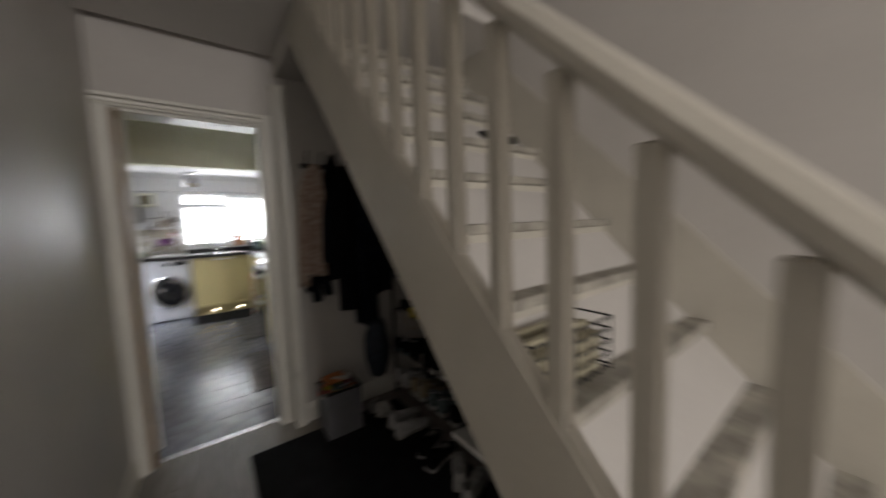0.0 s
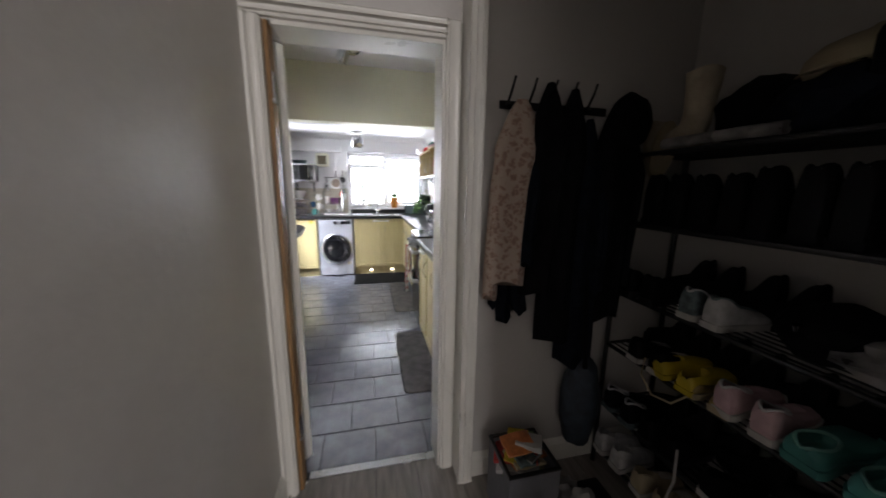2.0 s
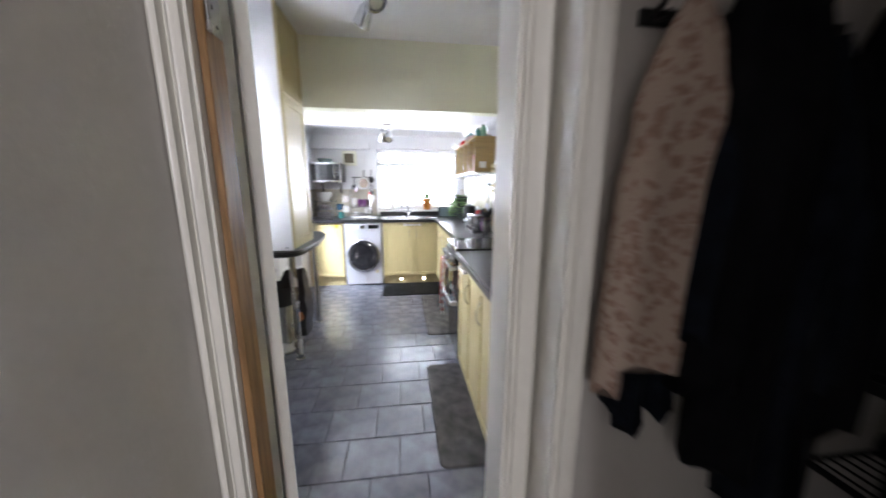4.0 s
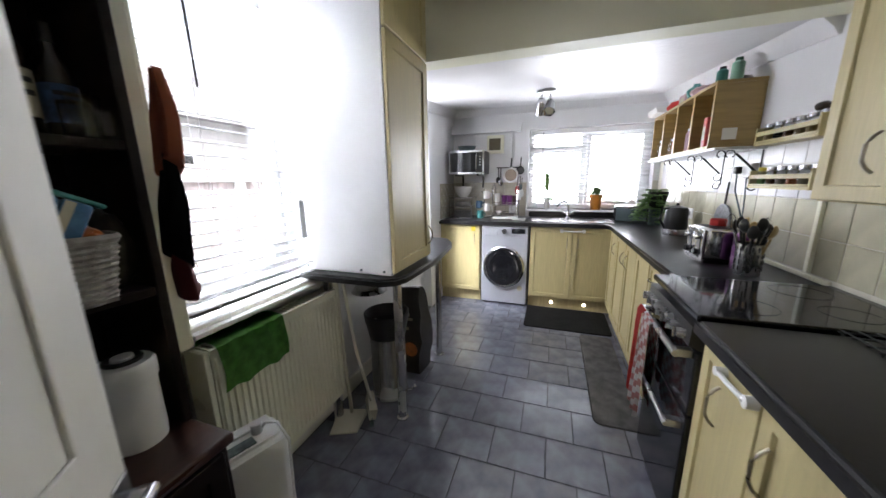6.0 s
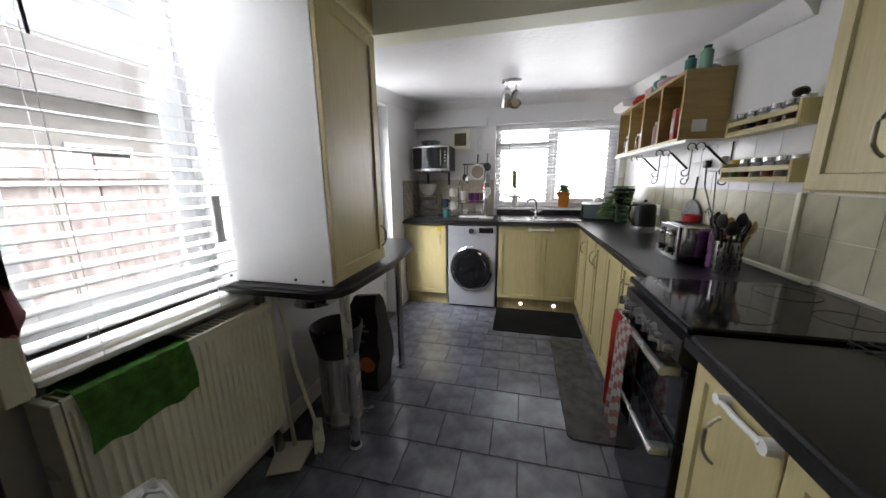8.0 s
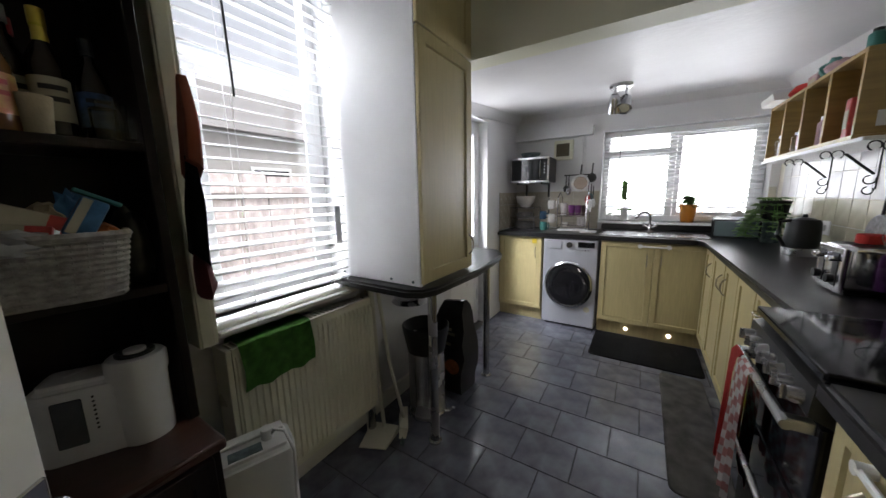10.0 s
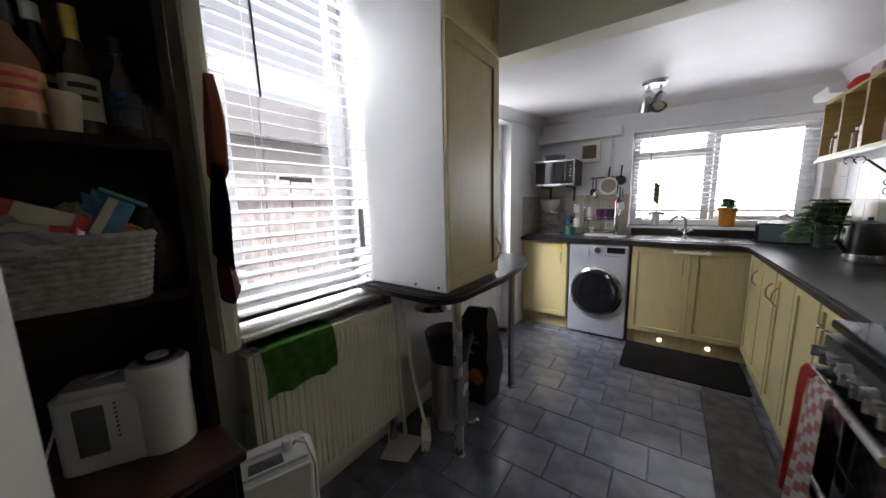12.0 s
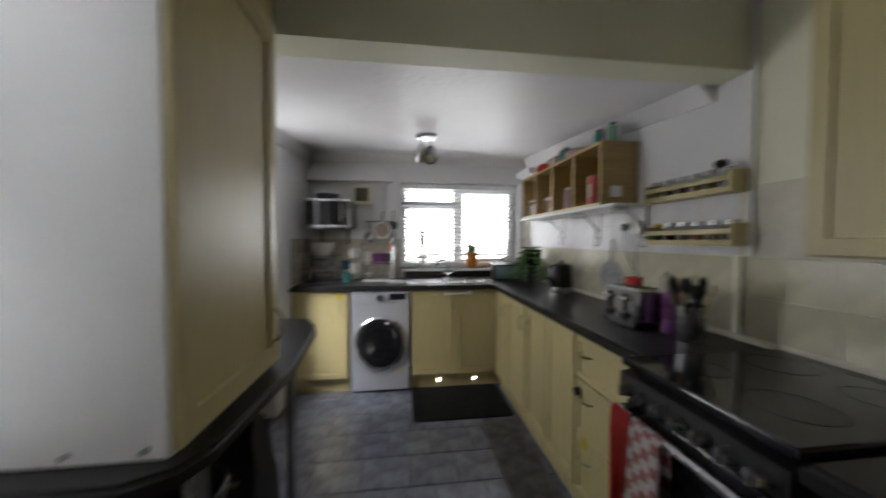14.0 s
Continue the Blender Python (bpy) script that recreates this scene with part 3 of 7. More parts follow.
def unit(name, ax, c, s, u0, u1, z0, z1, depth, fronts, label, group="", category="kitchen cabinet", plinth=0.0, backwall=None):
    """Cabinet: body with doors or drawers. fronts: (kind, u0, u1, z0, z1, handle or None), handle as two (u, z) points."""
    k = c - s * .02
    kb = c - s * depth
    cx = (k + kb) / 2
    root = thing(name, (cx, (u0 + u1) / 2, z0) if ax == "x" else ((u0 + u1) / 2, cx, z0), label, category, group)
    a, b_ = sorted((k, kb))
    body = B()
    def q(bm, u0, u1, z0, z1, a=a, b_=b_, bev=0):
        return box(bm, a, b_, u0, u1, z0, z1, bev) if ax == "x" else box(bm, u0, u1, a, b_, z0, z1, bev)
    q(body, u0, u1, z0 + plinth, z1)
    part("body", body, M_CABC, root)
    if plinth:
        pk = sorted((c - s * .05, c - s * .07))
        part("plinth", q(B(), u0, u1, z0, z0 + plinth - .001, *pk), M_CABC, root)
    for kind, p0, p1, w0, w1, hd in fronts:
        if kind == "door":
            f = part("door", shaker_front(B(), ax, c, p0, p1, w0, w1, s), M_CAB, root)
        else:
            k0, k1 = sorted((c, c - s * .018))
            f = part("drawer_front", shaker_front(B(), ax, c, p0, p1, w0, w1, s, .035), M_CAB, root)
        if hd:
            part("handle", bow(B(), ax, c, s, *hd), M_NICKEL, f, "satin metal bow handle")
    return root


g = .004
# back run
cab = "pale wood-effect base cabinet with shaker doors"
unit("base_cabinet", "y", 6.75, -1, LX + .002, -.325, 0, .868, .53, [("door", LX + .02, -.33, .13, .86, ((-.385, .66), (-.385, .76)))], cab + " beside the washing machine", "base cabinets", plinth=.12)
sk = unit("sink_cabinet", "y", 6.75, -1, .20, 1.03, 0, .868, .53, [("door", .205, .60, .13, .86, ((.555, .66), (.555, .76))), ("door", .604, 1.00, .13, .86, ((.655, .66), (.655, .76)))], "pale wood-effect sink cabinet with two doors and a child lock", "base cabinets", plinth=.12)
b = B()
for x in (.44, .76):
    rod(b, (x, 6.805, .06), (x, 6.792, .06), .013, 14)
parts("plinth_light", b, M_LED, sk, "small round plinth light, lit")
# right-hand run
FX = .935
ru = "base cabinets"
unit("corner_cabinet", "x", FX, -1, 6.05, 6.73, 0, .868, .48, [("door", 6.42, 6.72, .13, .86, ((6.48, .68), (6.48, .78))), ("door", 6.06, 6.41, .13, .86, ((6.11, .68), (6.11, .78)))], cab, ru, plinth=.12)
unit("base_cabinet", "x", FX, -1, 5.44, 6.045, 0, .868, .48, [("door", 5.745, 6.04, .13, .86, ((5.99, .68), (5.99, .78))), ("door", 5.445, 5.74, .13, .86, None)], cab, ru, plinth=.12)
dr = unit("drawer_unit", "x", FX, -1, 5.005, 5.435, 0, .868, .48,
     [("drawer", 5.01, 5.43, w0, w1, ((5.30, w1 - .075), (5.385, w1 - .075))) for w0, w1 in ((.665, .86), (.40, .655), (.13, .39))], "pale wood-effect drawer unit with three drawers", ru, "drawer unit", plinth=.12)
b = B()
rod(b, (FX, 5.40, .60), (FX - .02, 5.40, .60), .018, 12)
part("child_lock", b, M_BLACK, dr)
b = B()
box(b, FX - .003, FX, 5.33, 5.37, .36, .41, .001, 1)
part("sticker", b, M_YELLOW, dr, "small yellow sticker")
NX = .845
nc = unit("base_cabinet", "x", NX, -1, 3.62, 4.50, 0, .868, .53, [("door", 4.215, 4.49, .13, .86, ((4.375, .66), (4.375, .78))), ("door", 3.925, 4.21, .13, .86, ((4.165, .66), (4.165, .78))), ("door", 3.63, 3.92, .13, .86, ((3.87, .66), (3.87, .78)))], cab + " and a white child lock", ru, plinth=.12)
b = B()
tube(b, [(NX - .018, 4.36, .832), (NX - .022, 4.30, .835), (NX - .02, 4.235, .838)], .0065, 8)
rod(b, (NX - .0, 4.362, .832), (NX - .024, 4.362, .832), .012, 16)
rod(b, (NX - .0, 4.23, .838), (NX - .024, 4.23, .838), .015, 16)
part("child_lock", b, M_WPLAS, nc, "white strap child lock")
b = B()
tube(b, [(.50, 6.73, .835), (.60, 6.722, .832), (.70, 6.73, .835)], .008, 8)
for x in (.50, .70):
    rod(b, (x, 6.75, .835), (x, 6.725, .835), .018, 14)
part("child_lock", b, M_WPLAS, sk, "white strap child lock")
b = B()
box(b, -.42, -.375, 6.747, 6.75, .80, .85, .001, 1)
solo("sticky_note", b, M_YELLOW, "yellow sticky note on a cabinet door", "note")

# wall cabinet, near
WX = 1.15
unit("wall_cabinet", "x", WX, -1, 3.62, 4.745, 1.25, 2.05, .27, [("door", 4.48, 4.74, 1.255, 2.045, ((4.555, 1.33), (4.555, 1.43))), ("door", 4.13, 4.475, 1.255, 2.045, ((4.335, 1.36), (4.335, 1.49))), ("door", 3.89, 4.125, 1.255, 2.045, None), ("door", 3.63, 3.885, 1.255, 2.045, None)], "pale wood-effect wall cabinet with shaker doors", "", "wall cabinet")

# worktops
def worktop(name, outline, label):
    b = B()
    prism(b, outline, .87, .91)
    es = [e for e in b.edges if all(v.co.z > .90 for v in e.verts)]
    bmesh.ops.bevel(b, geom=es, offset=.012, segments=3, affect="EDGES")
    return solo(name, b, M_TOP, label, "worktop", smooth=True)


WT = worktop("worktop", [(LX, BY), (LX, 6.72), (.88, 6.72), (.915, 6.66), (.915, 4.985), (RX, 4.985), (RX, BY)], "black speckled laminate L-shaped worktop")
worktop("worktop", [(.822, 4.515), (.822, 3.60), (RX, 3.60), (RX, 4.515)], "black speckled laminate worktop by the cooker")
solo("upstand", bx(BX0 + .03, BX1 - .10, BY - .015, BY - .001, .911, .985, .003), M_TOP, "dark laminate upstand behind the sink", "upstand")
t = B()
box(t, RX - .014, RX - .001, 3.6, 4.52, .911, .935, .004)
box(t, RX - .014, RX - .001, 4.995, 6.9, .911, .93, .004)
solo("worktop_trim", t, M_CREAM, "cream sealing strip along the worktop", "trim", "structure")

# washing machine
def washing_machine():
    x0, x1, y0, y1 = -.302, .182, 6.735, 7.26
    r = thing("washing_machine", ((x0 + x1) / 2, 7.0, 0), "silver front-loading washing machine with a black round door", "washing machine")
    b = bx(x0, x1, y0, y1, .02, .862, .01)
    part("casing", b, M_WM, r)
    b = B()
    for x in (x0 + .05, x1 - .05):
        for y in (y0 + .05, y1 - .05):
            rod(b, (x, y, 0), (x, y, .02), .018, 10)
    parts("foot", b, M_BLACK, r)
    cx, cz = (x0 + x1) / 2 - .002, .425
    d = B()
    R = .205
    n = 36
    prof = [(R + .012, 0), (R + .012, .02), (R - .004, .032), (R - .02, .030)]
    loft(d, [[(cx + rr * math.cos(2 * math.pi * i / n), y0 - o, cz + rr * 1.06 * math.sin(2 * math.pi * i / n)) for i in range(n)] for rr, o in prof], True, False)
    door = part("door", d, M_CHROME, r, "chrome door ring", True)
    d = B()
    prof = [(R - .015, .028), (R - .06, .040), (R - .10, .036), (.07, .030), (.01, .028)]
    loft(d, [[(cx + rr * math.cos(2 * math.pi * i / n), y0 - o, cz + rr * 1.06 * math.sin(2 * math.pi * i / n)) for i in range(n)] for rr, o in prof], True, True)
    part("door_glass", d, M_DGLASS, door, "black curved door glass", True)
    part("drawer", bx(x0 + .02, x0 + .17, y0 - .006, y0, .765, .845, .004), M_WM, r)
    part("display", bx(x1 - .17, x1 - .03, y0 - .006, y0 + .002, .79, .84, .002), M_DGLASS, r)
    b = B()
    rod(b, (cx, y0 + .001, .812), (cx, y0 - .022, .812), .026, 24)
    part("dial", b, M_CHROME, r, "chrome programme dial", True)
    b = B()
    for i in range(5):
        rod(b, (x0 + .30 + i * .026, y0, .765), (x0 + .30 + i * .026, y0 - .004, .765), .005, 8)
    parts("button", b, M_CHROME, r)
    b = B()
    rod(b, (x1 - .07, y0 + .001, .20), (x1 - .07, y0 - .0015, .20), .028, 20)
    part("sticker", b, M_LABEL, r)


washing_machine()


def cooker():
    x0, x1, y0, y1 = .842, 1.40, 4.525, 4.975
    r = thing("cooker", (1.15, 4.77, 0), "black freestanding electric cooker with a glass hob", "cooker")
    part("body", bx(x0 + .03, x1, y0, y1, .02, .895, .004), M_BLACK, r)
    b = bx(x0 - .012, x1 + .01, y0 - .006, y1 + .004, .897, .922, .006)
    hob = part("hob", b, M_DGLASS, r, "black glass hob")
    b = B()
    for cx, cy, rr in ((1.00, 4.65, .08), (1.00, 4.86, .065), (1.25, 4.65, .065), (1.25, 4.86, .08)):
        tube(b, arc((cx, cy, .9222), rr, 0, 350, 30, "xy"), .0006, 4)
    parts("zone_ring", b, M_MATD, hob)
    b = B()
    loft(b, [[(x0 + .03, y, .885), (x0 - .018, y, .878), (x0 - .022, y, .815), (x0 + .03, y, .792)] for y in (y0 + .002, y1 - .002)])
    cp = part("control_panel", b, M_BLACK, r)
    for i in range(7):
        y = y0 + .045 + i * .059
        b = B()
        rod(b, (x0 - .018, y, .838), (x0 - .048, y, .840), .020, 18, .016)
        box(b, x0 - .056, x0 - .046, y - .003, y + .003, .824, .856, .001, 1)
        part("knob", b, M_STEEL, cp, "silver control knob", True)
    part("grill_door", bx(x0 + .002, x0 + .03, y0 + .006, y1 - .006, .57, .790, .004), M_DGLASS, r)
    od = part("oven_door", bx(x0 + .002, x0 + .03, y0 + .006, y1 - .006, .10, .56, .004), M_DGLASS, r, "black glass oven door")
    for z, p in ((.775, r), (.515, od)):
        b = B()
        rod(b, (x0 - .045, y0 + .02, z), (x0 - .045, y1 - .02, z), .012 if p is r else .008, 12)
        for y in (y0 + .04, y1 - .04):
            box(b, x0 - .045, x0 + .004, y - .014, y + .014, z - .014, z + .014, .004)
        part("handle", b, M_STEEL, p, "steel bar handle")
    part("plinth", bx(x0 + .04, x1, y0 + .01, y1 - .01, 0, .09), M_BLACK, r)


cooker()


def hanging_cloth(name, x, y0, y1, ztop, z0, z1, m, label, seed):
    """A folded cloth over the oven rail: a front and a back fall."""
    b = B()
    rings = []
    n = 24
    path = [(x - .020, z0)] + [(x - .021, z0 + (ztop - z0) * k / 6) for k in range(1, 6)] + [(x - .018, ztop - .005), (x - .008, ztop + .012), (x + .006, ztop + .010), (x + .013, ztop - .01)] + [(x + .014, ztop - (ztop - z1) * k / 4) for k in range(1, 5)]
    for px, pz in path:
        k = max(0, min(1, (ztop - pz) / .4))
        row = []
        for i in range(n + 1):
            u = y0 + (y1 - y0) * i / n
            f = .010 * math.sin(i * 1.1 + seed) * k + .008 * math.sin(i * .37 + seed * 2) * k
            row.append((px - abs(f) if px < x else px, u + .012 * k * math.sin(seed + i * .2), pz + .008 * math.sin(i * .5 + seed) * (k > .8)))
        rings.append(row)
    loft(b, rings, False)
    bmesh.ops.solidify(b, geom=b.faces[:], thickness=.004)
    return solo(name, b, m, label, "tea towel", smooth=True)


hanging_cloth("tea_towel", .797, 4.88, 4.955, .775, .40, .45, M_RED, "red tea towel hung over the oven rail", 1)
hanging_cloth("tea_towel", .797, 4.765, 4.872, .775, .36, .42, M_CHECK, "red and white checked tea towel hung over the oven rail", 3)

# ---- kitchen, window side ----
bc = thing("boiler_cupboard", (-.50, 4.84, .91), "tall white boiler cupboard with a pale wood door", "cupboard")
b = B()
box(b, LX + .002, -.262, 4.642, 4.658, .912, KC, .002, 1)
part("side_panel", b, mat("white_melamine", (.80, .80, .80), .4, var=.02, bump=.02), bc, "white melamine side panel")
part("side_panel", bx(LX + .002, -.262, 5.06, 5.076, .912, 1.93), M_CABC, bc)
b = B()
box(b, -.280, -.262, 4.659, 4.67, .912, KC)
box(b, -.280, -.262, 5.05, 5.059, .912, 1.93)
part("frame", b, M_CABC, bc)
dd = part("door", shaker_front(B(), "x", -.243, 4.643, 5.072, .925, 1.905, 1, .07), M_CAB, bc)
part("handle", bow(B(), "x", -.243, 1, (5.04, .99), (5.04, 1.09)), M_NICKEL, dd, "satin metal bow handle")
part("door", shaker_front(B(), "x", -.243, 4.643, 5.072, 1.912, KC - .01, 1, .07), M_CAB, bc, "upper pale wood door")
b = B()
for x in (-.72, -.42, -.30):
    rod(b, (x, 4.643, .93), (x, 4.638, .93), .006, 8)
parts("screw_cap", b, M_GREYM, bc)

bar = thing("breakfast_bar", (-.5, 5.0, 0), "black laminate breakfast bar on round chrome legs", "breakfast bar")
b = B()
ol = [(LX + .003, 4.585), (-.30, 4.585), (-.235, 4.62), (-.205, 4.69), (-.20, 5.06), (-.235, 5.45), (-.27, 5.56), (-.33, 5.66), (-.40, 5.68), (LX + .003, 5.68)]
prism(b, ol, .872, .909)
es = [e for e in b.edges if abs(e.verts[0].co.z - e.verts[1].co.z) < .001]
bmesh.ops.bevel(b, geom=es, offset=.010, segments=3, affect="EDGES")
part("bar_top", b, M_TOP, bar, "black laminate top", True)
for x, y in ((-.35, 4.85), (-.38, 5.56), (-.68, 4.72)):
    b = B()
    rod(b, (x, y, .012), (x, y, .872), .023, 20)
    lg = part("leg", b, M_STEEL, bar, "", True)
    b = B()
    lathe(b, [(.034, 0), (.034, .008), (.025, .016)], (x, y, 0), 20)
    part("foot_plate", b, M_STEEL, lg, "", True)


def radiator():
    x0, x1, y0, y1, z0, z1 = -.735, -.635, 4.055, 4.735, .19, .79
    r = thing("radiator", (-.69, 4.38, z0), "cream-white ribbed panel radiator under the window", "radiator")
    b = B()
    n = 26
    pts = []
    for i in range(n):
        u = y0 + .02 + (y1 - y0 - .04) * i / n
        w = (y1 - y0 - .04) / n
        for k, o in ((.0, 0), (.25, .0), (.38, .009), (.62, .009), (.75, 0)):
            pts.append((u + k * w, o))
    pts.append((y1 - .02, 0))
    def row(z, s):
        return [(x1 + o * s, u, z) for u, o in pts] + [(x1 - .016, u, z) for u, o in reversed(pts)]
    loft(b, [row(z0, 0), row(z0 + .03, 0), row(z0 + .05, 1), row(z1 - .05, 1), row(z1 - .03, 0), row(z1, 0)])
    part("front_panel", b, M_RAD, r, "ribbed front panel", True)
    part("back_panel", bx(x0, x0 + .014, y0 + .02, y1 - .02, z0, z1 - .01), M_RAD, r)
    part("side_cover", bx(x0, x1 - .001, y0, y0 + .018, z0 + .02, z1, .004), M_RAD, r)
    part("side_cover", bx(x0, x1 - .001, y1 - .018, y1, z0 + .02, z1, .004), M_RAD, r)
    b = B()
    for i in range(30):
        y = y0 + .03 + i * (y1 - y0 - .06) / 29
        box(b, x0 + .015, x1 - .018, y - .003, y + .003, z1 - .010, z1 - .002)
    part("top_grille", b, M_RAD, r)
    b = B()
    rod(b, (x0 + .04, y1 - .03, 0), (x0 + .04, y1 - .03, z0 + .02), .008)
    rod(b, (x0 + .04, y0 + .03, 0), (x0 + .04, y0 + .03, z0 + .02), .008)
    parts("pipe", b, M_TRIM, r)
    b = B()
    rod(b, (x0 + .04, y1 + .012, .17), (x0 + .04, y1 + .012, .24), .016, 14)
    part("valve", b, M_BLACK, r)


radiator()
# green towel over the radiator
b = B()
rings = []
path = [(-.620, .79 - .165 + .04 * i) for i in range(5)] + [(-.624, .796), (-.645, .802), (-.70, .802), (-.742, .796), (-.748, .76), (-.748, .70)]
for i, (px, pz) in enumerate(path):
    row = []
    for j in range(21):
        u = 4.095 + .275 * j / 20
        row.append((px + .004 * math.sin(j * 1.3 + i), u + .004 * math.sin(i), pz + .006 * math.sin(j * .7) * (i < 2)))
    rings.append(row)
loft(b, rings, False)
bmesh.ops.solidify(b, geom=b.faces[:], thickness=.006)
solo("towel", b, M_GREEN, "bright green microfibre towel folded over the radiator", "towel", smooth=True)

# broom and dustpan set
r = thing("dustpan_set", (-.60, 4.76, 0), "pale long-handled dustpan leaning by the bar leg", "dustpan")
M_OFFW = mat("ivory_plastic", (.62, .60, .50), .4, var=.05)
b = B()
loft(b, [[(-.70, 4.74, .012), (-.55, 4.79, .012), (-.55, 4.79, .05), (-.70, 4.74, .05)], [(-.66, 4.60, .006), (-.53, 4.66, .006), (-.53, 4.66, .012), (-.66, 4.60, .012)]])
part("pan", b, M_OFFW, r)
b = B()
tube(b, [(-.62, 4.75, .03), (-.635, 4.745, .35), (-.64, 4.73, .80)], .010)
rod(b, (-.64, 4.73, .74), (-.642, 4.725, .84), .014, 10)
part("pole", b, M_OFFW, r)
r = thing("broom", (-.50, 4.80, 0), "pale long-handled sweeping brush beside the dustpan", "broom")
b = B()
tube(b, [(-.52, 4.80, .10), (-.57, 4.76, .45), (-.60, 4.735, .82)], .009)
part("pole", b, M_OFFW, r)
b = B()
loft(b, [[(-.56, 4.86, .06), (-.46, 4.74, .045), (-.45, 4.75, .10), (-.55, 4.87, .115)], [(-.59, 4.84, .06), (-.49, 4.72, .045), (-.49, 4.73, .10), (-.58, 4.85, .115)]])
part("head", b, M_OFFW, r)
b = B()
for i in range(40):
    u = i / 39
    x, y = -.575 + .10 * u, 4.85 - .12 * u
    rod(b, (x, y, .055), (x + random.uniform(-.01, .01), y + random.uniform(-.01, .01), .005), .003, 4)
o = part("bristles", b, M_GREYM, r)
o["kind"] = "stuff"

# pedal bin and the sack beside it
r = thing("pedal_bin", (-.53, 5.04, 0), "brushed steel pedal bin, open, lined with a black bag", "waste bin")
b = B()
lathe(b, [(.112, 0), (.115, .02), (.108, .03), (.108, .46), (.105, .48)], (-.53, 5.04, 0), 28)
part("bucket", b, M_STEEL, r, "", True)
b = B()
lathe(b, [(.110, .40), (.122, .46), (.134, .515), (.138, .55), (.130, .555), (.115, .52), (.100, .45), (.01, .40)], (-.53, 5.04, 0), 28)
part("bin_liner", b, M_BLACK, r, "black bin liner folded over the rim", True)
b = B()
tube(b, [(-.44, 5.06, .015), (-.39, 5.075, .02), (-.372, 5.08, .045)], .010)
part("pedal", b, M_CHROME, r)
b = B()
lathe(b, [(.11, .665), (.09, .69), (.01, .70)], (-.655, 5.06, 0), 24)
part("lid", b, M_STEEL, r, "", True)
b = B()
loft(b, [[(-.62, 5.26, 0), (-.42, 5.26, 0), (-.40, 5.44, 0), (-.60, 5.46, 0)], [(-.63, 5.25, .25), (-.40, 5.25, .25), (-.39, 5.46, .25), (-.61, 5.46, .25)], [(-.60, 5.28, .52), (-.42, 5.29, .52), (-.41, 5.42, .52), (-.59, 5.43, .52)], [(-.58, 5.33, .60), (-.43, 5.32, .62), (-.43, 5.35, .62), (-.58, 5.36, .60)]])
bmesh.ops.subdivide_edges(b, edges=b.edges[:], cuts=2, use_grid_fill=True)
for v in b.verts:
    v.co += Vector((1, 1, 0)) * .018 * noise.noise(v.co * 9)
    v.co.z = max(v.co.z, 0)
r = thing("paper_sack", (-.5, 5.36, 0), "tall black printed charcoal sack with an orange flame mark", "sack")
part("bag", b, mat("black_sack", (.02, .016, .018), .5, var=.3, bump=.4, bscale=60), r, "", True)
b = B()
lathe(b, [(.001, 0), (.052, .001)], (0, 0, 0), 16, 1, 1)
bmesh.ops.rotate(b, verts=b.verts, cent=(0, 0, 0), matrix=Matrix.Rotation(radians(90), 3, "X"))
bmesh.ops.translate(b, verts=b.verts, vec=(-.47, 5.232, .20))
part("print", b, M_ORANGEW, r)
b = B()
for z, w in ((.44, .08), (.41, .10), (.34, .07)):
    box(b, -.55, -.55 + w, 5.236, 5.238, z, z + .018)
part("print", b, M_LABEL, r)
b = B()
blob(b, (-.66, 5.34, 0), (.06, .10, .45), 4, .1)
solo("bin_bag", b, M_BLACK, "knotted black refuse bag beside the bin", "bag", smooth=True)

# dark hutch with shelves by the window
hu = thing("hutch", (-.60, 3.63, 0), "tall dark brown wooden hutch with open shelves, crowded", "shelf unit")
HY0, HY1, HF = 3.27, 3.925, -.505
b = B()
box(b, LX + .004, -.375, HY0, HY1 - .01, .06, .665, .004)
part("cupboard", b, M_DARKWOOD, hu)
b = B()
box(b, LX + .004, -.355, HY0, HY1, .665, .695, .007)
part("cupboard_top", b, mat("worn_mahogany", (.060, .024, .017), .3, var=.2, scale=4, stretch=(10, 1, 10)), hu, "reddish-brown wooden ledge")
dd = part("door", shaker_front(B(), "x", -.357, HY0 + .02, HY1 - .03, .08, .655, 1, .06), M_DARKWOOD, hu)
b = B()
rod(b, (-.357, 3.60, .45), (-.335, 3.60, .45), .012, 12)
part("knob", b, M_DARKWOOD, dd)
part("plinth", bx(LX + .004, -.40, HY0, HY1 - .02, 0, .06), M_DARKWOOD, hu)
part("side_panel", bx(LX + .004, HF, HY1 - .022, HY1, .696, 2.30, .002, 1), M_DARKWOOD, hu)
part("side_panel", bx(LX + .004, HF, HY0, HY0 + .022, .696, 2.30, .002, 1), M_DARKWOOD, hu)
part("back_panel", bx(LX + .004, LX + .012, HY0 + .023, HY1 - .023, .696, 2.29), M_DARKWOOD, hu)
for z in (1.060, 1.400, 1.795, 2.28):
    part("shelf", bx(LX + .013, HF - .002, HY0 + .023, HY1 - .023, z, z + .022, .002, 1), M_DARKWOOD, hu)

# kitchen door, open past square
kd = thing("kitchen_door", (0, 0, 0), "white panelled kitchen door, standing open", "door")
b = B()
box(b, 0, .43, -.018, .018, .006, 1.875, .002, 1)
part("leaf", b, M_TRIM, kd)
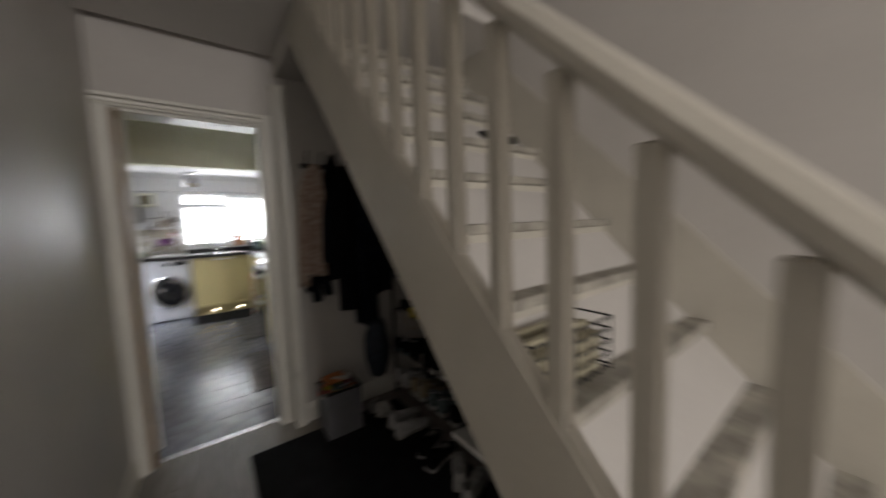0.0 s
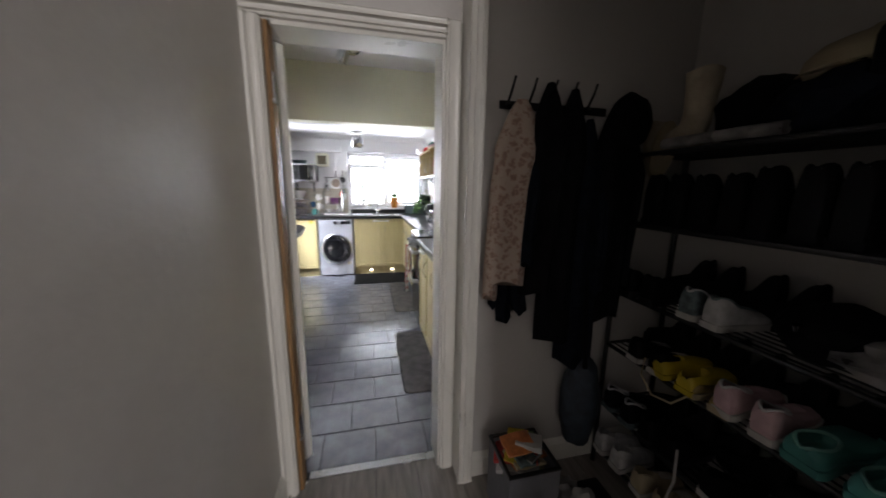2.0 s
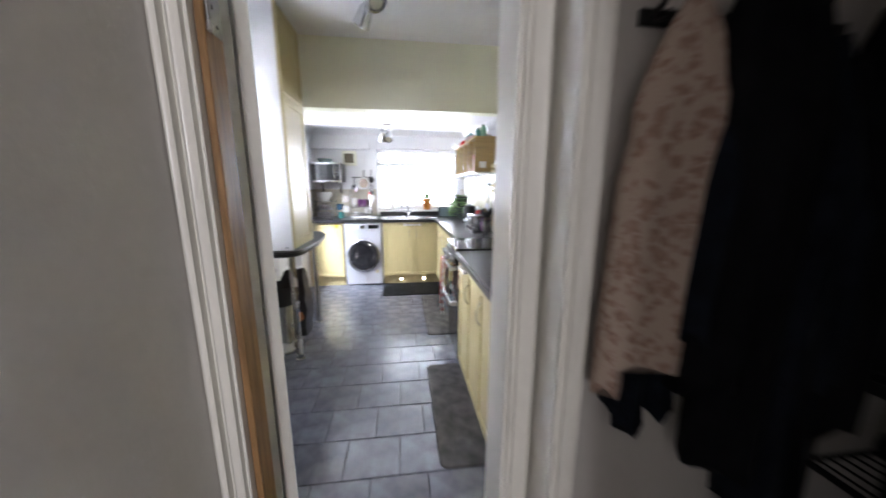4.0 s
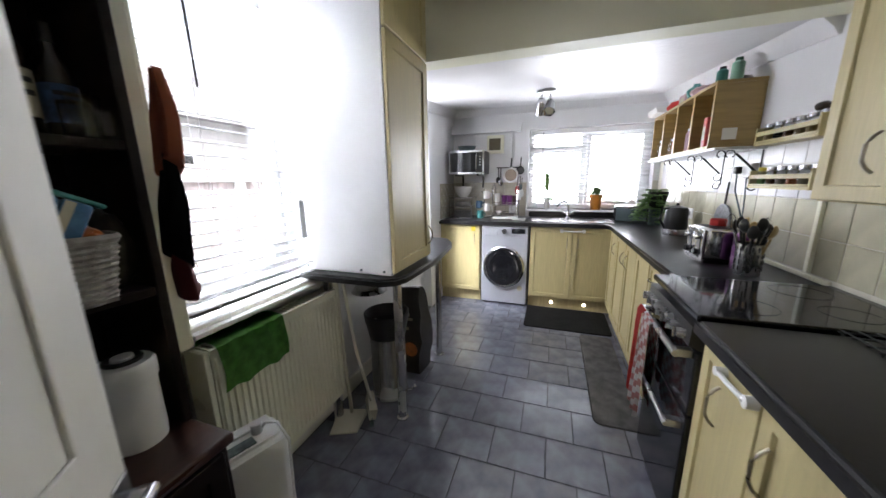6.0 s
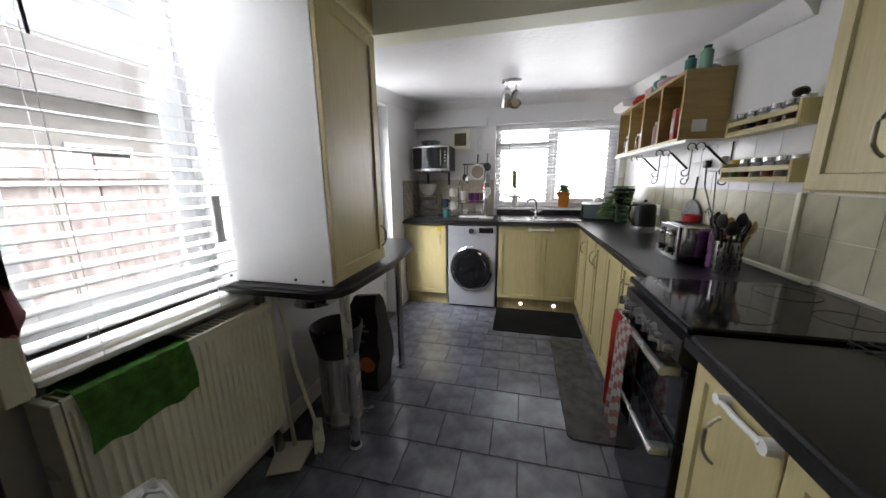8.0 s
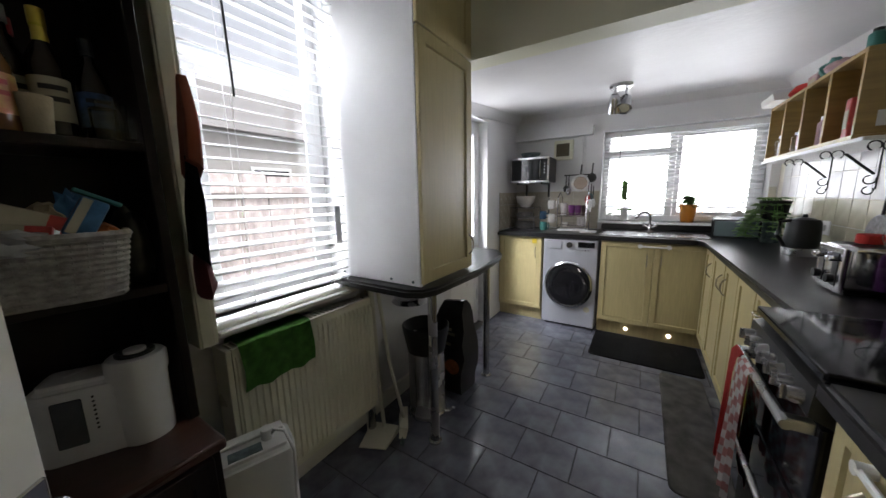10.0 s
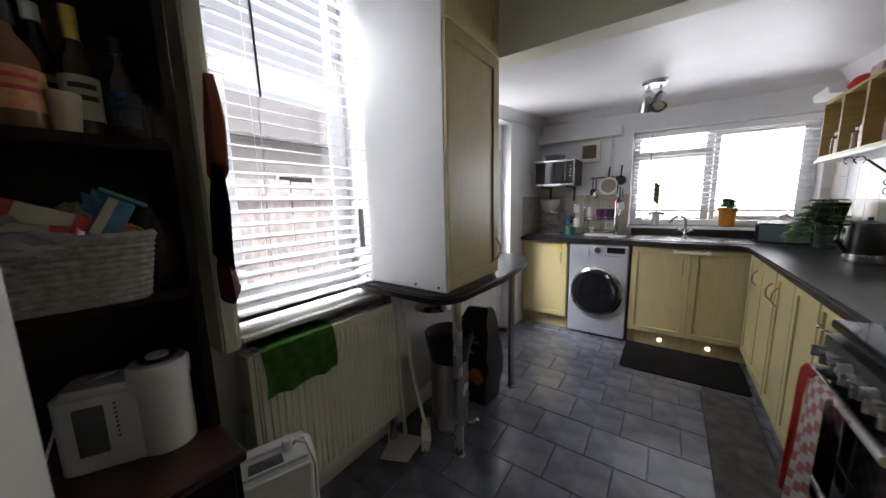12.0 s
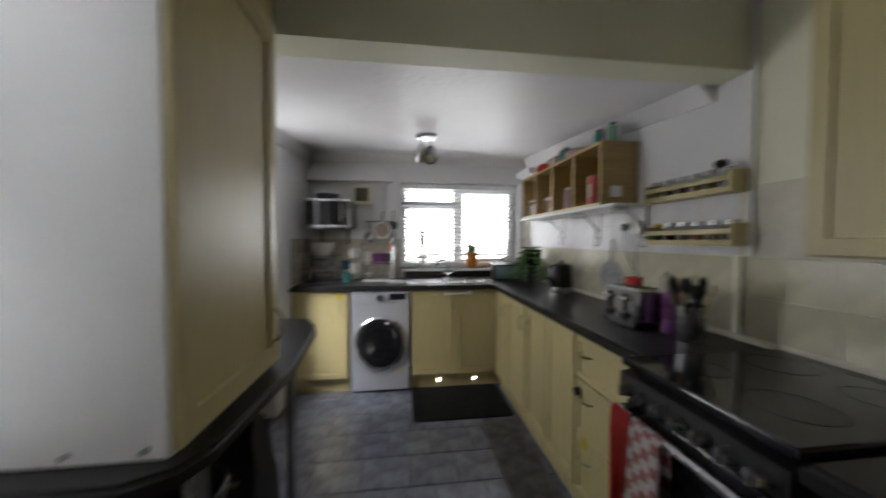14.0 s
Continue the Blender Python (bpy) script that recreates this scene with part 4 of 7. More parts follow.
for s in (-1, 1):
    for z0, z1 in ((.20, .85), (1.0, 1.74)):
        b = B()
        k0, k1 = sorted((s * .0185, s * .024))
        for q in ((.08, .36, z0, z0 + .02), (.08, .36, z1 - .02, z1), (.09, .11, z0, z1), (.34, .36, z0, z1)):
            box(b, q[0], q[1], k0, k1, q[2], q[3], .002, 1)
        part("panel_moulding", b, M_TRIM, kd)
    b = B()
    k0, k1 = sorted((s * .0185, s * .023))
    box(b, .382, .424, k0, k1, .865, .925, .003, 1)
    pl = part("handle_plate", b, M_CHROME, kd)
    b = B()
    rod(b, (.403, s * .02, .895), (.403, s * .052, .895), .009, 12)
    tube(b, [(.406, s * .052, .895), (.37, s * .054, .897), (.33, s * .050, .893)], .009, 10)
    part("lever", b, M_CHROME, pl, "chrome lever handle", True)
turned(kd, .112, 3.32, 0, 133)

# dehumidifier
r = thing("dehumidifier", (0, 0, 0), "slim white air dehumidifier with a cable on top", "dehumidifier")
b = B()
prism(b, rrect(-.11, .11, -.075, .075, .03), .005, .52)
es = [e for e in b.edges if all(v.co.z > .5 for v in e.verts)]
bmesh.ops.bevel(b, geom=es, offset=.018, segments=3, affect="EDGES")
part("body", b, M_WPLAS, r, "", True)
part("vent", bx(-.07, .02, -.05, -.01, .521, .523), M_GREYM, r)
part("flap", bx(-.09, .09, .012, .05, .521, .532, .004), M_WPLAS, r)
b = B()
tube(b, [(.05, .0, .525), (.06, -.03, .56), (.085, -.05, .555), (.10, -.09, .50), (.09, -.10, .30), (.10, -.09, .05), (.14, -.06, .01)], .005)
rod(b, (.04, .0, .52), (.04, 0, .555), .018, 12)
part("cable", b, M_WPLAS, r, "white mains cable", True)
turned(r, -.50, 4.045, 0, 70)

ON_SHELVES = set(bpy.data.objects)
# formula machine on the ledge
r = thing("milk_machine", (0, 0, 0), "white formula prep machine with a clear water tank", "kitchen appliance")
b = B()
prism(b, rrect(-.14, .10, -.075, .075, .04), 0, .235)
es = [e for e in b.edges if all(v.co.z > .23 for v in e.verts)]
bmesh.ops.bevel(b, geom=es, offset=.02, segments=3, affect="EDGES")
part("body", b, M_WPLAS, r, "", True)
b = B()
lathe(b, [(.07, 0), (.072, .04), (.072, .20), (.078, .215), (.078, .262), (.07, .272), (.045, .274)], (.10, -.02, 0), 28)
part("tank", b, M_WPLAS, r, "", True)
b = B()
lathe(b, [(.050, .2745), (.050, .282), (.044, .286), (.03, .280)], (.10, -.02, 0), 24)
part("dial_ring", b, M_BLACK, r, "", True)
b = B()
lathe(b, [(.028, .2805), (.028, .289), (.02, .292)], (.10, -.02, 0), 20)
part("dial_cap", b, M_WPLAS, r, "", True)
part("window_panel", bx(-.085, -.02, -.079, -.074, .05, .19, .004), mat("grey_panel", (.13, .14, .15), .25), r)
b = B()
for i in range(8):
    rod(b, (.005, -.0755, .09 + i * .014), (.005, -.079, .09 + i * .014), .003, 8)
parts("button", b, M_BLACK, r)
b = B()
tube(b, [(-.02, .03, .24), (-.07, .0, .235), (-.13, -.05, .15), (-.17, -.08, .02), (-.23, -.10, .012)], .004)
part("cable", b, M_WPLAS, r)
r.scale = (.86, .86, .86)
r.matrix_basis = pose(-.60, 3.815, .746, 0, 0, 63) @ Matrix.Diagonal((.76, .76, .80, 1))
b = B()
lathe(b, [(.05, 0), (.055, .02), (.05, .035), (.045, .04)], (0, 0, 0), 20)
r = thing("bottle_warmer", (-.43, 3.57, .746), "white round warmer with a clear jar on it", "kitchen appliance")
b = B()
lathe(b, [(.06, 0), (.066, .03), (.062, .05), (.05, .055)], (-.43, 3.57, .746), 24)
part("base", b, M_WPLAS, r, "", True)
b = B()
lathe(b, [(.045, .056), (.047, .12), (.035, .15), (.03, .16)], (-.43, 3.57, .746), 20)
part("jar", b, M_JAR, r, "clear jar", True)


def bottle(x, y, z, h, rad, m, cap, label, lab=M_LABEL, neck=.35, words=2):
    r = thing("bottle", (x, y, z), label, "bottle", "bottles on the hutch shelf")
    b = B()
    lathe(b, [(rad * .9, 0), (rad, .01), (rad, h * (1 - neck) - .02), (rad * .85, h * (1 - neck)), (rad * .38, h * (1 - neck * .65)), (rad * .33, h - .035)], (x, y, z), 20)
    body = part("glass", b, m, r, "", True)
    b = B()
    rod(b, (x, y, z + h - .034), (x, y, z + h), rad * .42, 14)
    part("cap", b, cap, r)
    b = B()
    lathe(b, [(rad + .0012, h * .14), (rad + .0012, h * .48)], (x, y, z), 20, caps=False)
    part("label", b, lab, r, "", True)
    b = B()
    for i in range(words):
        zz = z + h * (.38 - .09 * i)
        loft(b, [[(x + (rad + .0022) * math.cos(a), y + (rad + .0022) * math.sin(a), zz + k) for a in [radians(-40 + 10 * j) for j in range(9)]] for k in (0, h * .04)], False)
    part("print", b, M_REDW if m is M_RUM else M_BLACK, r)
    return r


M_BLUELAB = mat("blue_label", (.05, .10, .22), .5, var=.3, scale=60)
M_RUMLAB = mat("yellow_label", (.55, .40, .12), .5, var=.3, scale=40, col2=(.50, .16, .08))
M_FOIL = mat("gold_foil", (.75, .55, .10), .3, .7, bump=.2, bscale=150)
for args in ((-.57, 3.62, .24, .036, M_JAR, M_WPLAS, "clear glass bottle with a white cap"), (-.56, 3.70, .22, .040, M_RUM, M_BLACK, "square-shouldered amber rum bottle with a yellow and red label"),
             (-.66, 3.745, .27, .032, M_BOTG, M_WPLAS, "dark bottle with a white cap and cream label"), (-.60, 3.79, .26, .030, M_BOTG, M_YELLOW, "dark bottle with a gold foil neck"),
             (-.60, 3.855, .225, .029, M_BOTG, M_BLACK, "dark bottle with a blue and white label")):
    o = bottle(args[0], args[1] + .045, 1.468, *args[2:], lab=M_BLUELAB if "blue" in args[-1] else M_RUMLAB if "rum" in args[-1] else M_LABEL)
    if "gold" in args[-1]:
        b = B()
        lathe(b, [(.0135, .155), (.0125, .20), (.0115, .228), (.013, .232), (.013, .262)], (args[0], args[1] + .045, 1.468), 16)
        part("foil", b, M_FOIL, o, "gold foil on the neck", True)
for k, (x, y) in enumerate(((-.56, 3.915), (-.60, 3.945), (-.64, 3.90))):
    t = thing("glass_tumbler", (x, y, 1.468), "small clear drinking glass on the hutch shelf", "glass", "glasses on the hutch shelf")
    b = B()
    lathe(b, [(.022, .002), (.027, .09), (.0255, .09), (.0205, .008)], (x, y, 1.466), 18)
    part("bowl", b, M_JAR, t, "", True)
bottle(-.69, 3.56, 1.468, .25, .034, M_RUM, M_BLACK, "tall amber bottle at the back of the shelf")
bottle(-.70, 3.80, 1.468, .26, .032, M_BOTG, M_REDW, "dark bottle with a red cap at the back", lab=M_BEIGE)
b = B()
lathe(b, [(.020, 0), (.027, .075), (.025, .075), (.018, .006)], (-.545, 3.80, 1.468), 18)
solo("plastic_cup", b, M_BEIGE, "small plain tumbler on the hutch shelf", "cup", smooth=True)
for x, y, h in ((-.57, 3.905, .075), (-.63, 3.93, .10), (-.55, 3.95, .06)):
    b = B()
    lathe(b, [(.022, 0), (.026, .01), (.027, h - .005), (.025, h), (.022, h - .005), (.02, .01)], (x, y, 1.468), 16)
    solo("glass_tumbler", b, M_JAR, "small clear drinking glass", "glass", "", "glasses on the hutch shelf", smooth=True)

M_SILV = mat("silver_foil", (.45, .45, .44), .3, .6, bump=.5, bscale=60)
# wicker basket full of snacks
bk = thing("basket", (0, 0, 0), "white-washed wicker basket heaped with snack packets", "basket")
b = B()
bw, bd, bh = .29, .17, .135
def bas(k, t, e=0.0):
    w, d = bw / 2 * (.86 + .14 * k), bd / 2 * (.86 + .14 * k)
    a = t * 2 * math.pi
    c, s = math.cos(a), math.sin(a)
    p = 5
    q = (abs(c) ** p + abs(s) ** p) ** (-1 / p)
    return Vector((w * q * c * (1 + e), d * q * s * (1 + e), bh * k))
for i in range(11):
    k = .03 + i * .09
    tube(b, [bas(k, j / 96, .012 * math.sin(j * math.pi / 2 + i * math.pi)) for j in range(96)], .0062, 5, True)
for j in range(48):
    tube(b, [bas(k, j / 48) for k in (0, .33, .66, .98)], .004, 4)
tube(b, [bas(1.0, j / 60) for j in range(60)], .010, 6, True)
box(b, -bw * .42, bw * .42, -bd * .42, bd * .42, 0, .008)
part("weave", b, M_WICKER, bk, "", True)
turned(bk, -.565, 3.755, 1.128, 80)
random.seed(5)
for i, (u, v, z, m, s, lab) in enumerate(((-.10, 0, .10, M_ORANGEW, (.07, .05, .04), "orange snack packet"), (-.05, .03, .13, M_REDW, (.09, .02, .07), "red and white cracker box"), (.0, -.02, .13, M_REDW, (.10, .03, .05), "red cereal bar box"),
        (.03, .03, .12, M_BEIGE, (.06, .04, .07), "crumpled tan packet"), (.08, 0, .13, M_BLUE, (.05, .02, .08), "blue and white wrapper"), (.10, .03, .12, M_TEAL, (.04, .02, .08), "teal wrapper"), (-.06, -.04, .12, M_PLBAG, (.06, .04, .05), "clear plastic bag"), (.10, -.03, .115, M_ORANGEW, (.05, .04, .03), "orange snack bag"))):
    b = B()
    if "box" in lab:
        box(b, -s[0] / 2, s[0] / 2, -s[1] / 2, s[1] / 2, -s[2] / 2, s[2] / 2, .003, 1)
        ob = thing("snack_box", (0, 0, 0), lab + " in the basket", "food box", "snacks in the basket")
        part("carton", b, m, ob)
        part("print", bx(-s[0] / 2 + .01, s[0] / 2 - .01, -s[1] / 2 - .001, -s[1] / 2, -.012, .012), M_LABEL, ob)
    else:
        blob(b, (0, 0, -s[2] / 2), (s[0] * .6, s[1] * .6, s[2] * 1.1), i + 20, .2, 3)
        ob = solo("snack_packet", b, m, lab + " in the basket", "food packet", "", "snacks in the basket", True)
    ob.matrix_basis = pose(-.565 - v, 3.755 + u, 1.128 + z + .01, random.uniform(-25, 25), random.uniform(-20, 20), 80 + random.uniform(-30, 30))
for u, v, z, ry, rx, rz in ((-.012, -.025, .175, 22, -8, 4), (-.045, -.050, .145, 8, -14, -3)):
    ob = thing("snack_box", (0, 0, 0), "red cracker box with a cream front tipped in the basket", "food box", "snacks in the basket")
    part("carton", bx(-.075, .075, -.014, .014, -.022, .022, .002, 1), M_REDW, ob)
    part("print", bx(-.035, .040, -.0152, -.0141, -.0215, .0215), M_LABEL, ob)
    part("print", bx(-.036, .041, -.0142, .0142, .0222, .0226), M_LABEL, ob)
    ob.matrix_basis = pose(-.565 - v, 3.755 + u, 1.128 + z, rx, ry, 80 + rz)
ob = thing("snack_packet", (0, 0, 0), "blue and white packet closed with a teal clip in the basket", "food packet", "snacks in the basket")
b = bx(-.024, .024, -.010, .010, -.045, .045, .008, 2)
part("wrapper", b, M_BLUE, ob, "", True)
part("print", bx(-.020, -.004, -.0115, -.0102, -.04, .04), M_LABEL, ob)
part("clip", bx(-.040, .040, -.007, .007, .046, .055, .002, 1), M_TEAL, ob, "teal bag clip")
ob.matrix_basis = pose(-.520, 3.835, 1.128 + .170, -8, 28, 84)
b = B()
blob(b, (-.505, 3.725, 1.128 + .105), (.035, .065, .055), 61, .2, 4)
solo("snack_packet", b, M_SILV, "crumpled silver foil packet in the basket", "food packet", "", "snacks in the basket", True)
b = B()
blob(b, (-.59, 3.915, 1.127), (.05, .04, .19), 31, .1)
solo("food_packet", b, mat("dark_packet", (.05, .045, .03), .4, var=.4, scale=25), "dark crumpled food packet beside the basket", "food packet", smooth=True)
b = B()
blob(b, (-.66, 3.50, 1.127), (.07, .08, .13), 33, .1)
solo("food_packet", b, M_RUM, "brown paper food packet on the shelf", "food packet", smooth=True)
# bags hanging on the hutch's end
def hang_bag(name, y0, y1, x0, x1, ztop, zbot, m, label, seed):
    b = B()
    rings = []
    for k in range(9):
        t = k / 8
        w = .25 + .75 * min(1, t * 2.2)
        cx = (x0 + x1) / 2 + .02 * math.sin(seed + t * 2)
        hw = (x1 - x0) / 2 * w
        row = []
        for i in range(16):
            a = 2 * math.pi * i / 16
            row.append((cx + hw * math.cos(a), (y0 + y1) / 2 + (y1 - y0) / 2 * math.sin(a) * (.5 + .5 * t) + .006 * math.sin(3 * a + seed), ztop + (zbot - ztop) * t + .03 * math.cos(a + seed) * (t > .9)))
        rings.append(row)
    loft(b, rings)
    return solo(name, b, m, label, "bag", smooth=True)


hang_bag("shopping_bag", 4.035, 4.07, -.60, -.51, 1.65, 1.41, M_BAG1, "rust-red folded shopping bag hung on the hutch", 1)
hang_bag("shopping_bag", 4.03, 4.07, -.62, -.51, 1.45, 1.17, M_BFAB, "black cloth bag hung on the hutch", 2)
hang_bag("shopping_bag", 4.035, 4.07, -.60, -.515, 1.20, 1.08, M_BAG2, "dark red folded bag hung on the hutch", 4)


# everything since the machine stands on or hangs from the hutch
for o in [o for o in bpy.data.objects if o not in ON_SHELVES and o.parent is None]:
    o.matrix_basis = Matrix.Translation((0, -.045, -.046 if o.location.z > .8 else -.051)) @ o.matrix_basis


# ---- lamps ----
def spot_lamp(x, y, z, n, rz, label):
    r = thing("ceiling_spotlight", (0, 0, 0), label, "ceiling light", "ceiling spotlights")
    b = B()
    if n == 2:
        lathe(b, [(.045, -.022), (.052, -.015), (.052, 0)], (0, 0, 0), 24)
    else:
        box(b, -.16, .16, -.02, .02, -.02, 0, .005)
    part("ceiling_plate", b, M_STEEL, r, "", True)
    for i in range(n):
        u = (i - (n - 1) / 2) * (.06 if n == 2 else .13)
        tilt = (35, -50, 40)[i]
        d = Vector((math.sin(radians(tilt)) * .5, .35 * (-1) ** i, -.8)).normalized()
        p = Vector((u, 0, -.02))
        q = p + Vector((0, 0, -.05))
        b = B()
        rod(b, p, q, .006)
        loft(b, [[(q - d * .02 + d * k + rr * (Vector((0, 0, 1)).cross(d).normalized() * math.cos(a) + d.cross(Vector((0, 0, 1)).cross(d).normalized()) * math.sin(a))) for a in [2 * math.pi * j / 18 for j in range(18)]] for k, rr in ((0, .014), (.02, .026), (.06, .030), (.085, .036), (.082, .030), (.07, .026))])
        s = part("spot_head", b, M_CHROME, r, "", True)
        b = B()
        e = q - d * .02 + d * .078
        rod(b, e, e + d * .003, .025, 16)
        part("bulb", b, M_LABEL, s, "unlit bulb face")
    r.matrix_basis = pose(x, y, z, 0, 0, rz) @ Matrix.Diagonal((1.45, 1.45, 1.45, 1))
    return r


spot_lamp(.30, 6.35, 2.052, 2, 40, "small chrome two-spot ceiling light, switched off")
spot_lamp(.33, 4.30, 2.419, 3, 100, "chrome three-spot ceiling light bar, switched off")
# rugs
def rug(x0, x1, y0, y1, m, label):
    b = B()
    prism(b, rrect(x0, x1, y0, y1, .04), .001, .009)
    es = [e for e in b.edges if all(v.co.z > .005 for v in e.verts)]
    bmesh.ops.bevel(b, geom=es, offset=.004, segments=1, affect="EDGES")
    return solo("floor_mat", b, m, label, "mat", smooth=True)


rug(.63, .89, 3.72, 4.63, M_MAT, "grey textured runner mat in front of the cooker end")
rug(.68, .925, 5.13, 6.22, M_MAT, "grey textured runner mat in front of the drawers")
rug(.20, .95, 6.26, 6.78, M_MATD, "near-black mat in front of the sink")

# ---- kitchen, back run and right-hand wall ----
# sink and tap
r = thing("sink", (.60, 6.98, .91), "stainless steel inset sink with a drainer", "sink")
b = B()
for q in ((.17, .97, 6.79, 6.82), (.17, .97, 7.12, 7.16), (.17, .20, 6.82, 7.12), (.47, .50, 6.82, 7.12), (.94, .97, 6.82, 7.12)):
    box(b, q[0], q[1], q[2], q[3], .9105, .918, .002, 1)
box(b, .50, .94, 6.82, 7.12, .9105, .914)
for i in range(10):
    box(b, .54 + i * .038, .548 + i * .038, 6.85, 7.09, .914, .918, .001, 1)
parts("drainer", b, M_SINK, r)
# shallow tray; its darker steel paints in the shade of a deep bowl
b = B()
loft(b, [[(x, y, .9165) for x, y in rrect(.20, .47, 6.82, 7.12, .04)], [(x, y, .9125) for x, y in rrect(.215, .455, 6.835, 7.105, .04)]], True, True)
part("bowl", b, mat("sink_bowl_shade", (.16, .16, .165), .3, .9, var=.1), r)
t = thing("tap", (.56, 7.10, .918), "chrome swan-neck mixer tap with cross handles", "tap")
b = B()
lathe(b, [(.028, 0), (.024, .01), (.015, .02), (.015, .06), (.011, .07)], (.56, 7.10, .918), 18)
tube(b, [(.56, 7.10, .98), (.56, 7.10, 1.03)] + [(.56 - .05 + .05 * math.cos(a) - .0, 7.10 - .02 * (1 - math.cos(a)), 1.05 + .055 * math.sin(a)) for a in [radians(10 + 17 * i) for i in range(10)]] + [(.44, 7.055, 1.05)], .010, 10)
part("spout", b, M_CHROME, t, "", True)
for s in (-1, 1):
    b = B()
    rod(b, (.56, 7.10, .955), (.56 + s * .05, 7.10, .985), .010, 10)
    for d in ((0, 0, 1), (0, 1, 0)):
        d = Vector(d) * .02
        c0 = Vector((.56 + s * .052, 7.10, .988))
        rod(b, c0 - d, c0 + d, .006, 8)
    part("cross_handle", b, M_CHROME, t, "", True)

# microwave on brackets
r = thing("microwave", (-.535, 7.1, 1.40), "silver-fronted microwave oven on wall brackets", "microwave")
part("casing", bx(-.735, -.335, 6.96, 7.27, 1.405, 1.655, .005), M_BLACK, r)
b = B()
for q in ((-.737, -.333, 1.403, 1.425), (-.737, -.333, 1.635, 1.657), (-.737, -.72, 1.425, 1.635), (-.35, -.333, 1.425, 1.635)):
    box(b, q[0], q[1], 6.945, 6.96, q[2], q[3], .002, 1)
part("front_frame", b, M_STEEL, r)
part("door_glass", bx(-.72, -.425, 6.95, 6.958, 1.425, 1.635), M_DGLASS, r)
part("control_panel", bx(-.405, -.35, 6.95, 6.958, 1.425, 1.635), M_BLACK, r)
b = B()
tube(b, [(-.415, 6.945, 1.44), (-.415, 6.925, 1.46), (-.415, 6.925, 1.60), (-.415, 6.945, 1.62)], .007, 8)
part("handle", b, M_CHROME, r, "", True)
for z in (1.59,):
    b = B()
    for k in range(4):
        rod(b, (-.377, 6.951, z - k * .03), (-.377, 6.946, z - k * .03), .007, 10)
    parts("button", b, M_STEEL, r)
for x in (-.66, -.41):
    b = B()
    box(b, x - .01, x + .01, 6.98, 7.295, 1.385, 1.403)
    box(b, x - .01, x + .01, 7.283, 7.298, 1.25, 1.40)
    solo("wall_bracket", b, M_BLACK, "dark metal bracket under the microwave", "bracket")
b = B()
lathe(b, [(.08, 0), (.105, .055), (.10, .055), (.077, .006)], (-.56, 7.08, 1.657), 20)
solo("plastic_tub", b, M_GREYM, "grey washing-up tub on top of the microwave", "tub", smooth=True)
# wall vent
r = thing("wall_vent", (-.27, 7.26, 1.66), "square cream extractor vent with a brown cover", "vent")
part("frame", bx(-.36, -.17, 7.25, 7.299, 1.64, 1.84, .006), M_CREAM, r)
b = B()
box(b, -.335, -.205, 7.243, 7.25, 1.675, 1.805)
for i in range(8):
    box(b, -.33, -.21, 7.238, 7.243, 1.68 + i * .016, 1.688 + i * .016)
part("cover", b, mat("brown_cover", (.10, .08, .035), .5), r)
b = B()
rod(b, (-.075, 7.285, 1.865), (-.075, 7.285, 1.47), .010, 10)
rod(b, (-.055, 7.285, 1.865), (-.055, 7.285, 1.50), .006, 10)
structure(solo("wall_pipe", b, M_WALL, "white painted pipes on the wall", "pipe", smooth=True))
# rail with pans and utensils
b = B()
rod(b, (-.24, 7.24, 1.475), (.06, 7.24, 1.475), .006, 8)
for x in (-.23, .05):
    rod(b, (x, 7.24, 1.475), (x, 7.298, 1.475), .006, 8)
solo("utensil_rail", b, M_BLACK, "dark metal hanging rail on the wall", "rail", smooth=True)


def pan(x, y, z, rad, m_in, m_rim, label):
    r = thing("frying_pan", (x, y, z), label, "pan", "pans on the rail")
    b = B()
    n = 28
    loft(b, [[(x + rr * math.cos(2 * math.pi * i / n), y - o, z + rr * math.sin(2 * math.pi * i / n)) for i in range(n)] for rr, o in ((rad * .8, 0), (rad, .025), (rad * 1.02, .027), (rad * .97, .024), (rad * .8, .008))])
    part("body", b, m_rim, r, "", True)
    b = B()
    rod(b, (x, y - .0115, z), (x, y - .008, z), rad * .78, 28)
    part("base", b, m_in, r, "", True)
    b = B()
    tube(b, [(x, y - .02, z + rad), (x + .005, y - .012, z + rad + .10)], .008, 8)
    part("handle", b, M_BLACK, r, "", True)


pan(-.075, 7.235, 1.39, .085, mat("pan_base", (.30, .24, .19), .4, .3, var=.1), M_WPLAS, "cream-based frying pan hung on the rail")
pan(.03, 7.25, 1.44, .045, M_BLACK, M_BLACK, "small black pan hung on the rail")


def hung(x, y, z, L_, m, label, head):
    r = thing("kitchen_utensil", (x, y, z), label, "utensil", "utensils on the rail")
    b = B()
    rod(b, (x, y, z), (x, y, z - L_ * .6), .005, 8)
    part("handle", b, M_BLACK if m is not M_CHROME else M_STEEL, r)
    b = B()
    blob(b, (x, y, z - L_), (head, .010, L_ * .42), 3, .03, 1, 2)
    part("head", b, m, r, "", True)


hung(-.22, 7.24, 1.47, .17, M_BLACK, "black slotted spatula hung on the rail", .028)
hung(-.19, 7.23, 1.47, .20, M_STEEL, "steel ladle hung on the rail", .026)
hung(.01, 7.20, 1.40, .22, M_RED, "red silicone spatula hung on the rail", .030)
hung(.055, 7.21, 1.36, .22, M_WPLAS, "white plastic spoon hung on the rail", .024)
hung(.035, 7.20, 1.38, .16, M_GREYM, "grey fish slice hung on the rail", .022)
